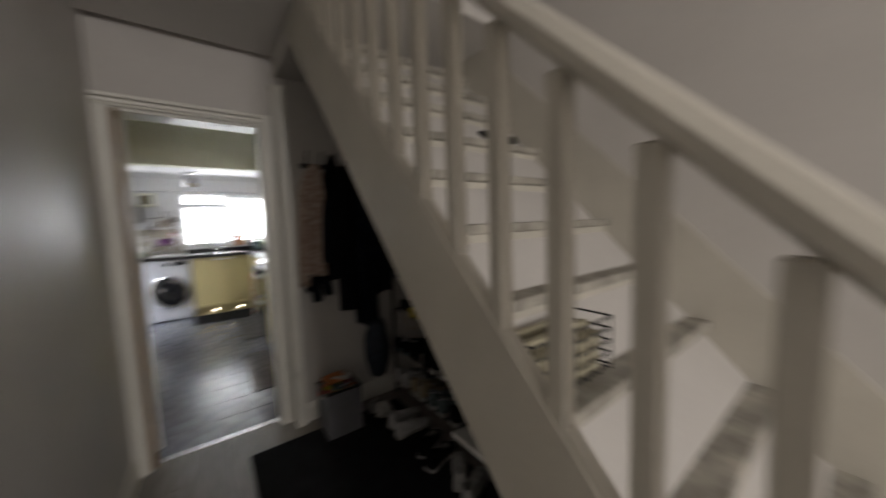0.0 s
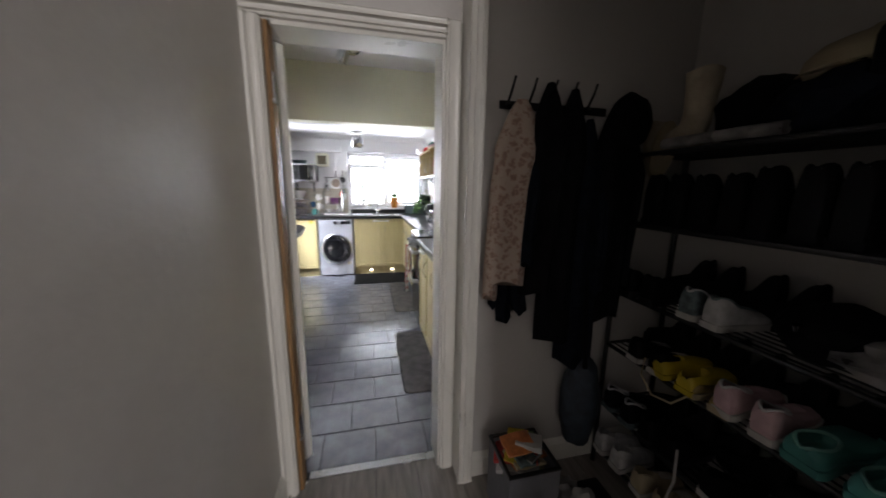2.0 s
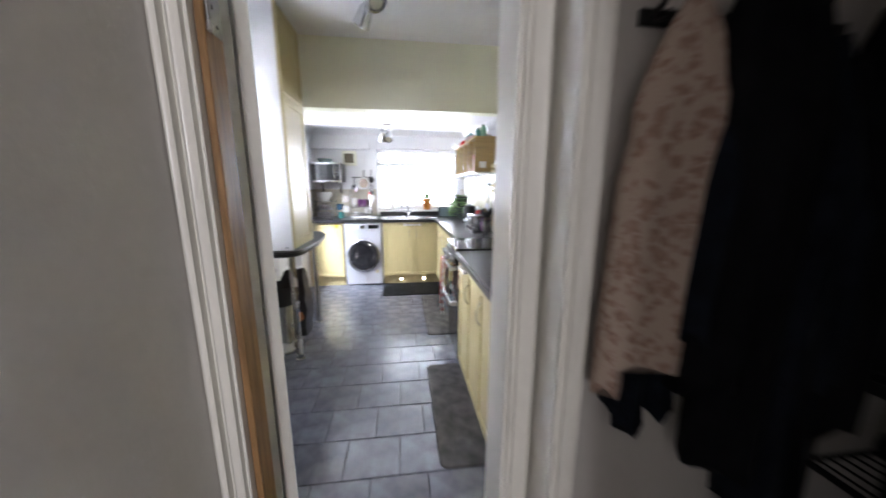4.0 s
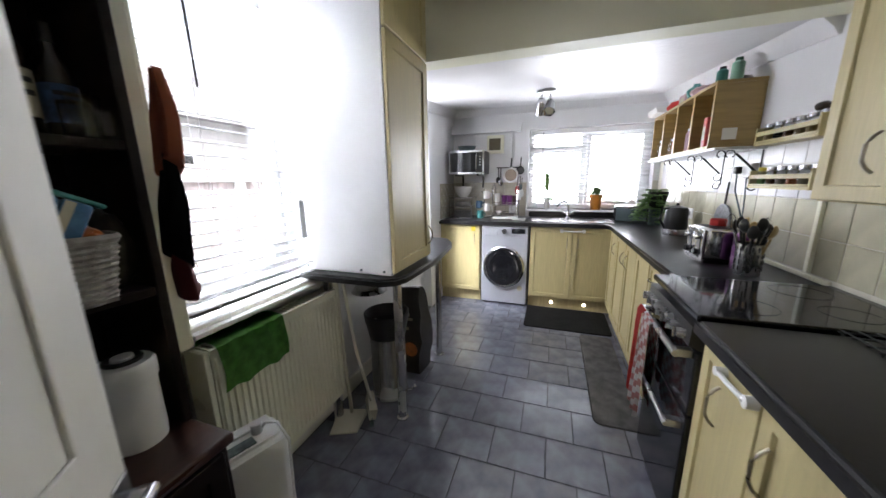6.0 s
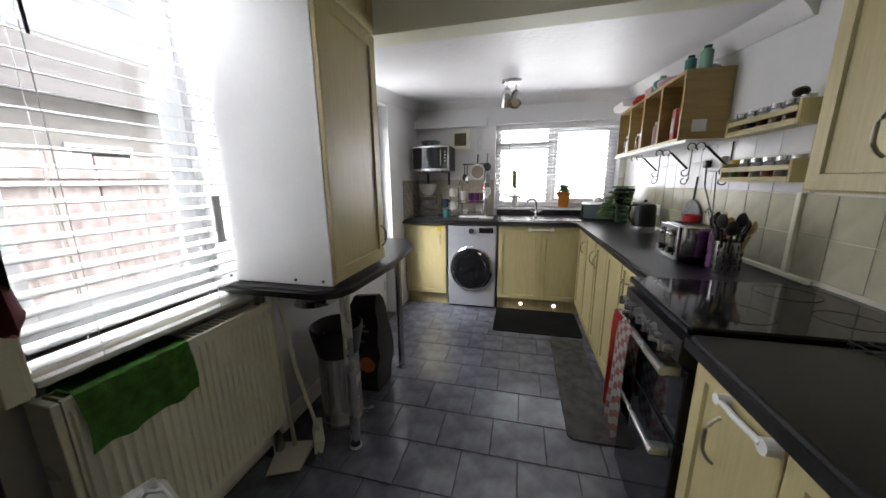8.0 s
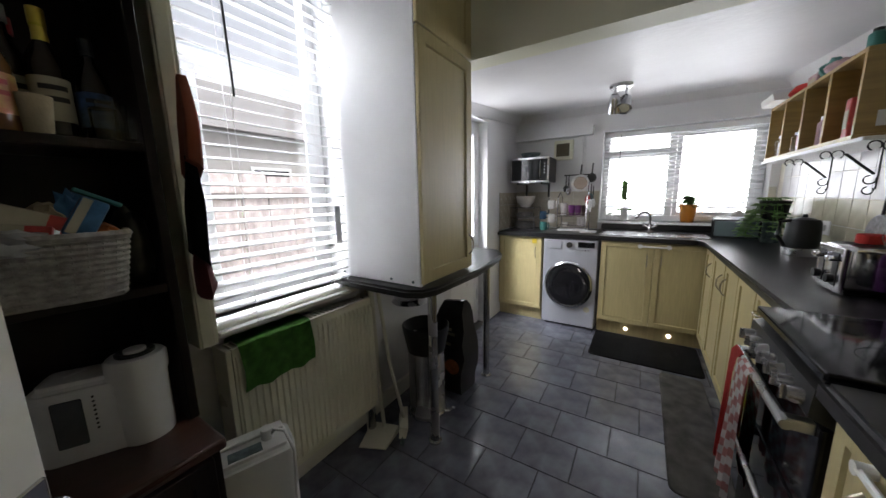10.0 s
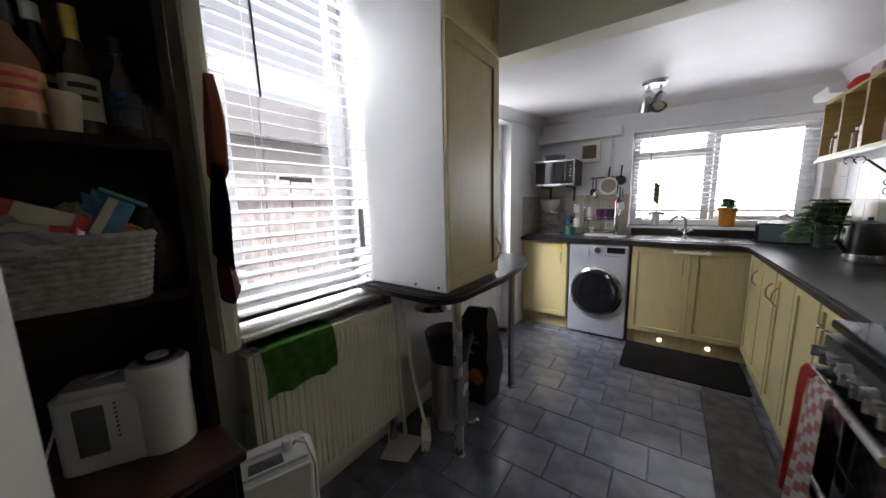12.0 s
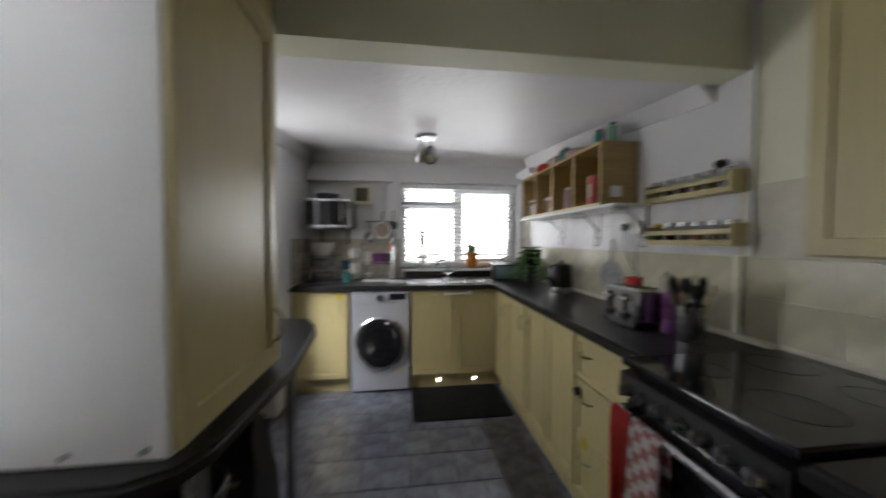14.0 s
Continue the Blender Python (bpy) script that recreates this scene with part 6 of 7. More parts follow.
lathe(b, [(.055, 0), (.07, .02), (.07, .03), (.045, .065), (.01, .075)], (1.27, 6.50, zt), 22)
solo("red_tub", b, M_RED, "round red tub on the oak unit", "tub", smooth=True)
b = B()
loft(b, [[(1.15, 6.55, zt + .01), (1.30, 6.55, zt), (1.30, 6.80, zt), (1.15, 6.80, zt + .01)], [(1.14, 6.55, zt + .05), (1.30, 6.55, zt + .055), (1.30, 6.80, zt + .055), (1.14, 6.80, zt + .05)]])
solo("foil_box", b, M_WPLAS, "white cling-film carton on the oak unit", "box")
b = B()
blob(b, (1.34, 5.80, zt), (.06, .10, .04), 18, .12)
solo("plastic_bag", b, M_PLBAG, "flattened clear plastic bag on the oak unit", "bag", smooth=True)


def spice_rack(y0, y1, z, label, seed):
    r = thing("spice_rack", (RX - .05, y0, z), label, "spice rack", "spice racks")
    x0 = RX - .085
    part("end_panel", bx(x0, RX - .002, y0, y0 + .012, z, z + .085, .002, 1), M_CAB, r)
    part("end_panel", bx(x0, RX - .002, y1 - .012, y1, z, z + .085, .002, 1), M_CAB, r)
    part("base", bx(x0, RX - .002, y0 + .0125, y1 - .0125, z, z + .010), M_CAB, r)
    part("front_rail", bx(x0, x0 + .010, y0 + .0125, y1 - .0125, z + .045, z + .065, .002, 1), M_CAB, r)
    part("front_rail", bx(x0, x0 + .010, y0 + .0125, y1 - .0125, z + .0105, z + .022, .002, 1), M_CAB, r)
    rnd = random.Random(seed)
    n = 6
    for i in range(n):
        y = y0 + .035 + (y1 - y0 - .07) * i / (n - 1)
        j = thing("spice_jar", (RX - .045, y, z + .0105), "small glass spice jar with a " + ("yellow" if seed == 2 and i == n - 1 else "silver") + " lid in the rack", "jar", "spice jars")
        b = B()
        lathe(b, [(.019, 0), (.021, .004), (.021, .065), (.017, .072)], (RX - .045, y, z + .0105), 14)
        part("glass", b, M_JAR, j, "", True)
        b = B()
        lathe(b, [(.016, 0), (.0175, .035 + rnd.uniform(0, .02))], (RX - .045, y, z + .0125), 12)
        part("spice", b, [M_SOIL, M_RUM, M_BEIGE, M_OAK, M_LEAF, M_ORANGEW][rnd.randrange(6)], j)
        b = B()
        rod(b, (RX - .045, y, z + .083), (RX - .045, y, z + .100), .021, 14)
        part("lid", b, M_YELLOW if seed == 2 and i == n - 1 else M_STEEL, j, "", True)


spice_rack(5.09, 5.51, 1.475, "pale wooden wall rack of spice jars, upper", 1)
spice_rack(5.075, 5.50, 1.272, "pale wooden wall rack of spice jars, lower", 2)
b = B()
blob(b, (RX - .05, 5.155, 1.575), (.024, .024, .035), 22, .05)
solo("spice_tin", b, M_BOTG, "small dark pot on the spice rack", "jar", smooth=True)
b = B()
box(b, RX - .022, RX - .002, 5.10, 5.122, .935, 1.235, .003)
structure(solo("corner_trim", b, M_CREAM, "cream vertical trim strip on the tiled wall", "trim"))
b = B()
rod(b, (RX - .012, 5.075, 1.235), (RX - .012, 5.075, KC - .02), .008, 8)
structure(solo("wall_pipe", b, M_WALL, "white painted vertical pipe", "pipe"))
# wire trivet and white kettle base at the near end
r = thing("trivet", (1.24, 4.45, .911), "black wire cooling trivet on the worktop", "trivet")
b = B()
for i in range(6):
    rod(b, (1.14 + i * .035, 4.38, .925), (1.14 + i * .035, 4.53 - .02, .925), .002, 5)
for y in (4.385, 4.42, 4.46, 4.50):
    rod(b, (1.13, y, .922), (1.33, y, .922), .0025, 5)
for x in (1.14, 1.32):
    for y in (4.39, 4.50):
        rod(b, (x, y, .911), (x, y, .922), .003, 5)
part("wires", b, M_BLACK, r)

# ---- stairs ----
def line(y):
    return 1.03 * y - .553


M_STAIR = mat("stair_paint", (.56, .53, .46), .45, var=.06, scale=4, bump=.15)
M_CARPET = mat("stair_carpet", (.47, .44, .38), .95, var=.25, scale=12, bump=.8, bscale=200)
SX = .82
st = thing("staircase", (1.3, 1.5, 0), "off-white painted staircase with a carpeted run of treads", "staircase", kind="structure")
y0, y1 = .54, 2.98
part("string_board", slab(B(), "x", SX, SX + .035, [(y0, 0), (y0, line(y0) + .30), (2.60, line(2.60) + .30), (y1, line(y1) + .08), (y1, line(y1))]), M_STAIR, st, "painted outer string board")
b = B()
part("wall_string", slab(b, "x", 1.812, 1.829, [(y0, 0.02), (y0, line(y0) + .42), (2.60, line(2.60) + .42), (2.60, line(2.60))]), M_STAIR, st, "painted wall string")
for i in range(12):
    y, z = .56 + .175 * i, .18 * (i + 1)
    part("tread", bx(SX + .036, 1.811, y - .02, y + .175, z - .03, z, .006), M_CARPET, st, "carpeted tread" if i == 0 else "")
    part("riser", bx(SX + .036, 1.811, y, y + .014, z - .15, z - .031), M_STAIR, st)
b = B()
part("soffit", slab(b, "x", SX + .036, 1.811, [(.62, line(.62) + .085), (2.60, line(2.60) + .085), (2.60, line(2.60) + .10), (.62, line(.62) + .10)]), M_HALL, st, "plastered underside")
part("landing", bx(SX, 1.829, 2.66, 3.069, 2.16, 2.40), M_HALL, st)
bl = thing("balustrade", (SX + .02, 1.5, .3), "off-white painted stair balustrade with square spindles", "balustrade", kind="structure")
for i in range(18):
    y = .60 + .115 * i
    part("spindle", bx(SX + .004, SX + .034, y, y + .030, line(y) + .302, line(y) + .81, .003, 1), M_STAIR, bl)
for i in range(17):
    y = .63 + .115 * i
    part("infill_fillet", slab(B(), "x", SX + .006, SX + .030, [(y + .001, line(y) + .3015), (y + .084, line(y + .084) + .3015), (y + .084, line(y + .084) + .312), (y + .001, line(y) + .312)]), M_STAIR, bl)
b = B()
prof = [(-.034, 0), (-.036, .022), (-.024, .045), (.0, .052), (.024, .045), (.036, .022), (.034, 0), (.018, -.012), (-.018, -.012)]
loft(b, [[(SX + .019 + a, y, line(y) + .815 + c) for a, c in prof] for y in (.56, 2.60)])
part("handrail", b, M_STAIR, bl, "moulded handrail", True)
# wire racks and papers left on the stairs
for i, (y, z) in enumerate(((.83, .36), (1.36, .90))):
    r = thing("wire_basket", (1.05, y, z), "dark wire basket of papers standing on the stairs", "basket", "wire baskets on the stairs")
    b = B()
    for k in range(5):
        zz = z + .012 + .030 * k
        tube(b, [(.90, y - .07, zz), (1.20, y - .07, zz), (1.20, y + .08, zz), (.90, y + .08, zz)], .003, 5, True)
    for k in range(7):
        x = .90 + .05 * k
        tube(b, [(x, y - .07, z + .135), (x, y - .07, z + .003), (x, y + .08, z + .003), (x, y + .08, z + .135)], .0022, 5)
    parts("wire", b, M_BLACK, r)
    b = B()
    for k in range(4):
        box(b, .92 + .01 * k, 1.17, y - .055 + .026 * k, y - .040 + .026 * k, z + .008, z + .10 + .02 * (k % 2))
    parts("paper", b, M_LABEL, r)

# ---- shoe rack ----
RK = [.09, .335, .635, .890, 1.195, 1.475]
rx0, rx1, ry0, ry1 = 1.50, 1.80, 1.72, 3.02
rack = thing("shoe_rack", (1.65, 2.4, 0), "tall black metal shoe rack with six crowded tiers", "shoe rack")
for x in (rx0, rx1):
    for y, h in ((ry0 - .01, 1.10), (2.02, 1.42), (ry1, 1.56)):
        b = B()
        rod(b, (x, y, 0), (x, y, h), .011, 10)
        part("post", b, M_BLACK, rack, "", True)
for i, z in enumerate(RK):
    ys = ry0 if i < 4 else (2.02)
    b = B()
    for x in (rx0, rx1):
        rod(b, (x, ys, z), (x, ry1, z), .009, 8)
    for y in (ys, ry1):
        rod(b, (rx0, y, z), (rx1, y, z), .007, 8)
    tr = part("tier_rail", b, M_BLACK, rack)
    for k in range(8):
        x = rx0 + .03 + k * .035
        part("wire", rod(B(), (x, ys, z + .004), (x, ry1, z + .004), .0035, 6), M_BLACK, tr)


def shoe(name, x, y, z, rz, m, sole, label, L_=.235, w=.037, h=.062, collar=.045, trim=None, laces=None, heel=.018, group="shoes on the rack", category="shoe"):
    """A hollow shoe; its heel faces along -x of its own frame and its toe along +x."""
    r = thing(name, (0, 0, 0), label if len(label.split()) > 3 else label + " on the rack", category, group)
    us = [0, .012, .03, .06, .09, .13, .18, .24, .30, .36, .41, .45, .48, .53, .60, .70, .80, .88, .94, .98, 1.0]
    wide = lambda u: float(np.interp(u, [0, .015, .04, .08, .13, .20, .28, .36, .44, .52, .62, .72, .82, .91, .97, 1.0], [.38, .60, .74, .83, .87, .85, .80, .78, .80, .86, .95, 1.0, .98, .86, .60, .25]))
    uc, ur, open_to = .255, .225, .46

    def top_of(u):
        if u >= open_to:
            t_ = (u - open_to) / (1 - open_to)
            return (h + .006) * (1 - .50 * t_ ** 1.1)
        k = max(0, min(1, (u - .10) / .36))
        k = k * k * (3 - 2 * k)
        return h + collar * (1 - k) + .006 * k - .012 * math.exp(-((u - .02) / .03) ** 2)

    rings, srings = [], []
    for u in us:
        hw, top = w * wide(u), top_of(u)
        e = math.sqrt(max(0, 1 - ((u - uc) / ur) ** 2))
        inner = top + .003 - (top - heel - .010) * min(1, e * 1.6)
        r1, r2, r3 = .60 + .27 * e, .34 + .42 * e, .14 + .54 * e
        X = -L_ / 2 + L_ * u + .006 * (1 - min(1, u / .03))
        half = [(.95, heel), (1.04, heel + (top - heel) * .35), (.96, heel + (top - heel) * .72), (r1, top - .002), (r2, top + .001), (r3, inner)]
        rings.append([(X, -hw * a, c) for a, c in half] + [(X, 0, inner)] + [(X, hw * a, c) for a, c in reversed(half)])
        sw = hw * 1.10 + .002
        lift = .012 * max(0, (u - .75) / .25) ** 2
        srings.append([(X * 1.03, -sw, heel + .004 + lift), (X * 1.03, -sw * .96, lift), (X * 1.03, sw * .96, lift), (X * 1.03, sw, heel + .004 + lift)])
    b = B()
    loft(b, rings, True, True)
    part("upper", b, m, r, "", True)
    b = B()
    loft(b, srings)
    part("sole", b, sole, r, "", True)
    if trim:
        b = B()
        pts = []
        for k in range(24):
            a = 2 * math.pi * k / 24
            u = uc + ur * .97 * math.cos(a)
            pts.append((-L_ / 2 + L_ * u, w * wide(u) * .80 * math.sin(a), top_of(u) + .001))
        tube(b, pts, .0045, 6, True)
        part("collar", b, trim, r, "", True)
    if laces:
        b = B()
        for k in range(4):
            u = .50 + .07 * k
            zt = top_of(u) + .007
            rod(b, (-L_ / 2 + L_ * u, -w * .45, zt - .004), (-L_ / 2 + L_ * u + .006, w * .45, zt - .004), .0028, 5)
        tube(b, [(-L_ / 2 + L_ * .5, w * .3, h + .01), (-L_ / 2 + L_ * .46, w * .9, h - .005), (-L_ / 2 + L_ * .5, w * 1.15, h * .4)], .0022, 5)
        part("laces", b, laces, r)
    turned(r, x, y, z + .009, rz)
    return r


def pair(cy, tier, m, sole, label, kind="shoe", gap=.090, rz=0, tilt=0, **k):
    """Two alike shoes on a tier, heels to the front."""
    a = shoe(kind, rx0 + .090, cy - gap / 2, RK[tier], rz + 3, m, sole, label, **k)
    c = copy_thing(a, pose(rx0 + .090, cy + gap / 2, RK[tier] + .009, 0, 0, rz - 4))
    if tilt:
        for o, dy, k in ((a, -gap / 2, rz + 3), (c, gap / 2, rz - 4)):
            o.matrix_basis = pose(rx0 + .090, cy + dy, RK[tier] + .012 + math.sin(radians(tilt)) * .12, 0, -tilt, k)
    return a


# tier 5: boots, cap, bags
bt = thing("suede_boot", (0, 0, 0), "upright cream suede ankle boot", "boot")
b = B()
rings = []
for z, cx, rx, ry in ((0, .03, .11, .042), (.03, .03, .11, .045), (.06, .02, .095, .045), (.09, -.03, .052, .044), (.13, -.035, .046, .044), (.20, -.04, .050, .050), (.26, -.04, .056, .055)):
    rings.append([(cx + rx * math.cos(2 * math.pi * i / 18), ry * math.sin(2 * math.pi * i / 18), z + .004 * math.sin(i)) for i in range(18)])
rings.append([(-.04 + .050 * math.cos(2 * math.pi * i / 18), .049 * math.sin(2 * math.pi * i / 18), .255) for i in range(18)])
rings.append([(-.038 + .040 * math.cos(2 * math.pi * i / 18), .038 * math.sin(2 * math.pi * i / 18), .14) for i in range(18)])
loft(b, rings)
part("upper", b, M_SUEDE, bt, "", True)
b = B()
loft(b, [[(.03 + .113 * math.cos(2 * math.pi * i / 18), .046 * math.sin(2 * math.pi * i / 18), z) for i in range(18)] for z in (-.004, .010)])
part("sole", b, M_BEIGE, bt)
turned(bt, rx0 + .10, 2.86, RK[5] + .013, 75)
bt2 = copy_thing(bt, pose(rx0 + .10, 2.95, RK[5] + .05, 0, 0, 75) @ pose(0, 0, 0, 0, 78, 0))


def lump(name, c, s, m, label, cat, seed, amp=.14, freq=2.2):
    b = B()
    blob(b, c, s, seed, amp, freq)
    return solo(name, b, m, label, cat, smooth=True)


T5 = RK[5] + .012
lump("black_bag", (1.66, 2.66, T5), (.13, .12, .20), M_BFAB, "slumped black cloth bag on the top tier", "bag", 41)
lump("dark_hat", (1.60, 2.46, T5), (.11, .13, .15), M_NAVY, "dark knitted hat and gloves in a heap on the top tier", "hat", 42, .2)
cap = thing("flat_cap", (1.66, 2.48, T5), "beige flat cap on top of the bags", "cap")
b = B()
n = 20
loft(b, [[(1.66 + rr * 1.05 * math.cos(2 * math.pi * i / n), 2.46 + rr * math.sin(2 * math.pi * i / n), T5 + .15 + zz + .012 * math.cos(2 * math.pi * i / n)) for i in range(n)] for zz, rr in ((0, .105), (.02, .118), (.05, .112), (.08, .085), (.098, .045), (.102, .01))])
part("crown", b, M_BEIGE, cap, "", True)
b = B()
loft(b, [[(1.66 - .11 - .05 * math.cos(a) * k, 2.46 + .075 * math.sin(a), T5 + .148 - .006 * k) for a in [radians(-90 + 20 * j) for j in range(10)]] for k in (0, 1.0)], False)
bmesh.ops.solidify(b, geom=b.faces[:], thickness=.004)
part("peak", b, M_BEIGE, cap, "", True)
r = thing("hold_all", (1.65, 2.22, T5), "large black fabric holdall on the top tier", "bag")
b = bx(1.52, 1.79, 2.05, 2.40, T5, T5 + .22, .03, 3)
bmesh.ops.subdivide_edges(b, edges=b.edges[:], cuts=1, use_grid_fill=True)
for v in b.verts:
    v.co += v.co.normalized() * .012 * noise.noise(v.co * 7)
part("body", b, M_BFAB, r, "", True)
b = B()
tube(b, arc((1.60, 2.22, T5 + .20), .08, 0, 180, 12, "yz"), .008, 6)
part("strap", b, M_BLACK, r, "", True)
r = thing("tissue_box", (1.545, 2.13, T5), "small teal and white carton on the top tier", "box")
part("carton", bx(1.50, 1.60, 2.17, 2.29, T5 + .001, T5 + .055, .002, 1), M_TEAL, r)
part("print", bx(1.4985, 1.4998, 2.18, 2.28, T5 + .006, T5 + .022), M_WSOLE, r)
for yy, lab in ((2.78, "rolled newspaper in a clear wrapper"), (2.60, "crumpled clear wrapper on the tier edge")):
    b = B()
    rod(b, (1.495, yy - .10, T5 + .016), (1.50, yy + .08, T5 + .018), .018, 12)
    bmesh.ops.subdivide_edges(b, edges=b.edges[:], cuts=2)
    for v in b.verts:
        v.co += Vector((1, 0, 1)) * .004 * noise.noise(v.co * 40)
    solo("wrapper", b, M_PLBAG, lab, "wrapper", smooth=True)
# tier 4: black boots and shoes
for cy, lab, cl in ((2.86, "black leather ankle boots", .055), (2.67, "black scuffed boots", .05), (2.49, "black chunky boots with grey ribs", .065), (2.31, "black leather boots with pull loops", .065), (2.13, "black trainers", .05)):
    a = shoe("boot", rx0 + .135, cy - .044, RK[4], 2, M_BSHOE, M_BFAB, lab, h=.085, collar=cl + .050, w=.043, category="boot", trim=M_BFAB)
    copy_thing(a, pose(rx0 + .135, cy + .046, RK[4] + .009, 0, 0, -3))
# tier 3
a = shoe("sneaker", rx0 + .105, 2.685, RK[3], 3, M_GREYM, M_WSOLE, "grey and white running shoe", trim=M_WMESH, laces=M_WMESH)
shoe("sneaker", rx0 + .105, 2.590, RK[3], -4, M_WMESH, M_WSOLE, "white running shoe with a dark lining", trim=M_GREYM, laces=M_GREYM)
pair(2.88, 3, M_BSHOE, M_BLACK, "black leather shoe", h=.07)
lump("black_bag", (1.64, 2.385, RK[3] + .012), (.13, .11, .15), M_BFAB, "soft black bag with a metal clasp on the tier", "bag", 44)
b = B()
rod(b, (1.515, 2.40, RK[3] + .09), (1.508, 2.40, RK[3] + .11), .010, 12)
solo("clasp", b, M_CHROME, "small bright metal clasp", "clasp", smooth=True)
lump("plastic_bag", (1.62, 2.20, RK[3] + .012), (.14, .14, .12), M_PLBAG, "crumpled clear plastic bag of laces on the tier", "bag", 45, .25, 3)
lump("plastic_bag", (1.61, 1.98, RK[3] + .012), (.14, .13, .22), M_PLBAG, "tall knotted translucent bag with a white tag on the tier", "bag", 46, .22, 2.5)
solo("bag_tag", bx(1.475, 1.478, 1.95, 2.01, RK[3] + .13, RK[3] + .19), M_WSOLE, "white paper tag on the bag", "tag")
lump("plastic_bag", (1.62, 1.80, RK[3] + .012), (.13, .09, .16), M_PLBAG, "milky plastic bag on the end of the tier", "bag", 47, .2)
# tier 2
pair(2.80, 2, M_BSHOE, M_WSOLE, "black shoe with a white sole", "sneaker", h=.06, collar=.035, laces=M_WSOLE)
pair(2.680, 2, M_YELLOW, M_YELLOW, "bright yellow slip-on clog", "clog", h=.055, collar=.012, heel=.016, gap=.088, tilt=5)
pair(2.572, 2, M_GOLD, M_BEIGE, "gold strappy sandal", "sandal", h=.035, collar=.015, gap=.09, w=.038, L_=.22)
pair(2.460, 2, M_PINK, M_WSOLE, "pale pink canvas sneaker with a white sole", "sneaker", trim=M_WMESH, laces=M_PINK, tilt=8, w=.036, L_=.22)
pair(2.262, 2, M_TEAL, M_TEAL, "teal rubber clog with a pale green rim", "clog", gap=.108, w=.049, L_=.23, h=.056, collar=.012, tilt=9, trim=mat("pale_teal", (.16, .36, .31), .5), heel=.02)
pair(2.02, 2, M_BSHOE, M_WSOLE, "black trainer with a white sole", "sneaker", laces=M_WSOLE)
# tier 1
pair(2.90, 1, M_BFAB, M_GREYM, "dark woven shoe with a pale collar", "sneaker", trim=M_WMESH)
pair(2.70, 1, M_BSHOE, M_BLACK, "black leather shoe with a buckle", "shoe")
pair(2.45, 1, M_BSHOE, M_WSOLE, "black suede trainer with a cream sole", "sneaker", laces=M_BLACK, collar=.04)
pair(2.22, 1, M_BSHOE, M_WSOLE, "black sneaker with a white midsole", "sneaker", laces=M_WSOLE)
pair(1.98, 1, M_NAVY, M_WSOLE, "navy trainer with a white sole", "sneaker", laces=M_WSOLE)
pair(1.80, 1, M_PINK, M_WSOLE, "dusty pink trainer", "sneaker")
# tier 0
pair(2.92, 0, M_WMESH, M_WSOLE, "white worn trainer with trailing laces", "sneaker", laces=M_WMESH)
pair(2.70, 0, M_BEIGE, M_WSOLE, "cream and khaki trainer", "sneaker", laces=M_WSOLE)
pair(2.48, 0, M_GREYM, M_WSOLE, "grey trainer with a white sole", "sneaker", trim=M_WMESH)
pair(2.26, 0, M_BSHOE, M_WSOLE, "black skate shoe with white edges", "sneaker", laces=M_WSOLE)
pair(2.04, 0, M_GREYM, M_WSOLE, "dark grey running shoe", "sneaker", laces=M_BLACK)
pair(1.84, 0, M_PINK, M_BEIGE, "dusty pink shoe", "shoe", collar=.02)
# a second row of dark shoes stands behind on the middle tiers
for tier, ys in ((1, (2.80, 2.58, 2.34, 2.10)), (2, (2.86, 2.66, 2.44, 2.20)), (3, (2.82, 2.60, 2.20)), (0, (2.82, 2.58, 2.36, 2.14))):
    for cy in ys:
        a = shoe("boot", rx1 - .085, cy - .05, RK[tier], 92, M_BSHOE, M_BFAB, "dull black boot pushed to the back of the rack", h=.09, collar=.085, w=.040, category="boot", L_=.20)
        copy_thing(a, pose(rx1 - .075, cy + .055, RK[tier] + .009, 0, 0, 88) @ pose(0, 0, 0, 0, 0, 4))
# floor row in front
for i, (y, m, s_, lab) in enumerate(((2.66, M_WMESH, M_WSOLE, "white sneaker on the floor by the rack"), (2.36, M_BSHOE, M_WSOLE, "black sneaker on the floor by the rack"), (2.10, M_WMESH, M_WSOLE, "white sneaker on its sole by the rack"))):
    shoe("sneaker", 1.36, y, -.009, 12 + 20 * i, m, s_, lab, laces=M_WSOLE, group="shoes on the floor")
    shoe("sneaker", 1.35, y - .12, -.009, 2 + 14 * i, m, s_, lab, laces=M_WSOLE, group="shoes on the floor")
b = B()
tube(b, [(1.49, 2.60, RK[2] + .03), (1.475, 2.66, RK[2] - .05), (1.475, 2.74, RK[2] - .07), (1.48, 2.80, RK[2] - .02), (1.49, 2.80, RK[2] + .05)], .004, 6)
solo("lace", b, M_BEIGE, "pale lace trailing off the shoe tier", "lace", smooth=True)
b = B()
tube(b, [(1.49, 2.62, RK[1] + .09), (1.47, 2.60, RK[1] - .02), (1.465, 2.62, RK[1] - .14), (1.47, 2.64, RK[1] - .20), (1.47, 2.72, RK[1] - .235)], .005, 6)
solo("lace", b, M_WSOLE, "white lace hanging from the tier", "lace", smooth=True)

# ---- coats and hooks ----
hk = thing("coat_hook_rail", (1.15, 3.06, 1.66), "black metal coat hook rail on the wall", "coat rack")
part("rail", bx(.93, 1.40, 3.060, 3.069, 1.635, 1.665, .002, 1), M_BLACK, hk)
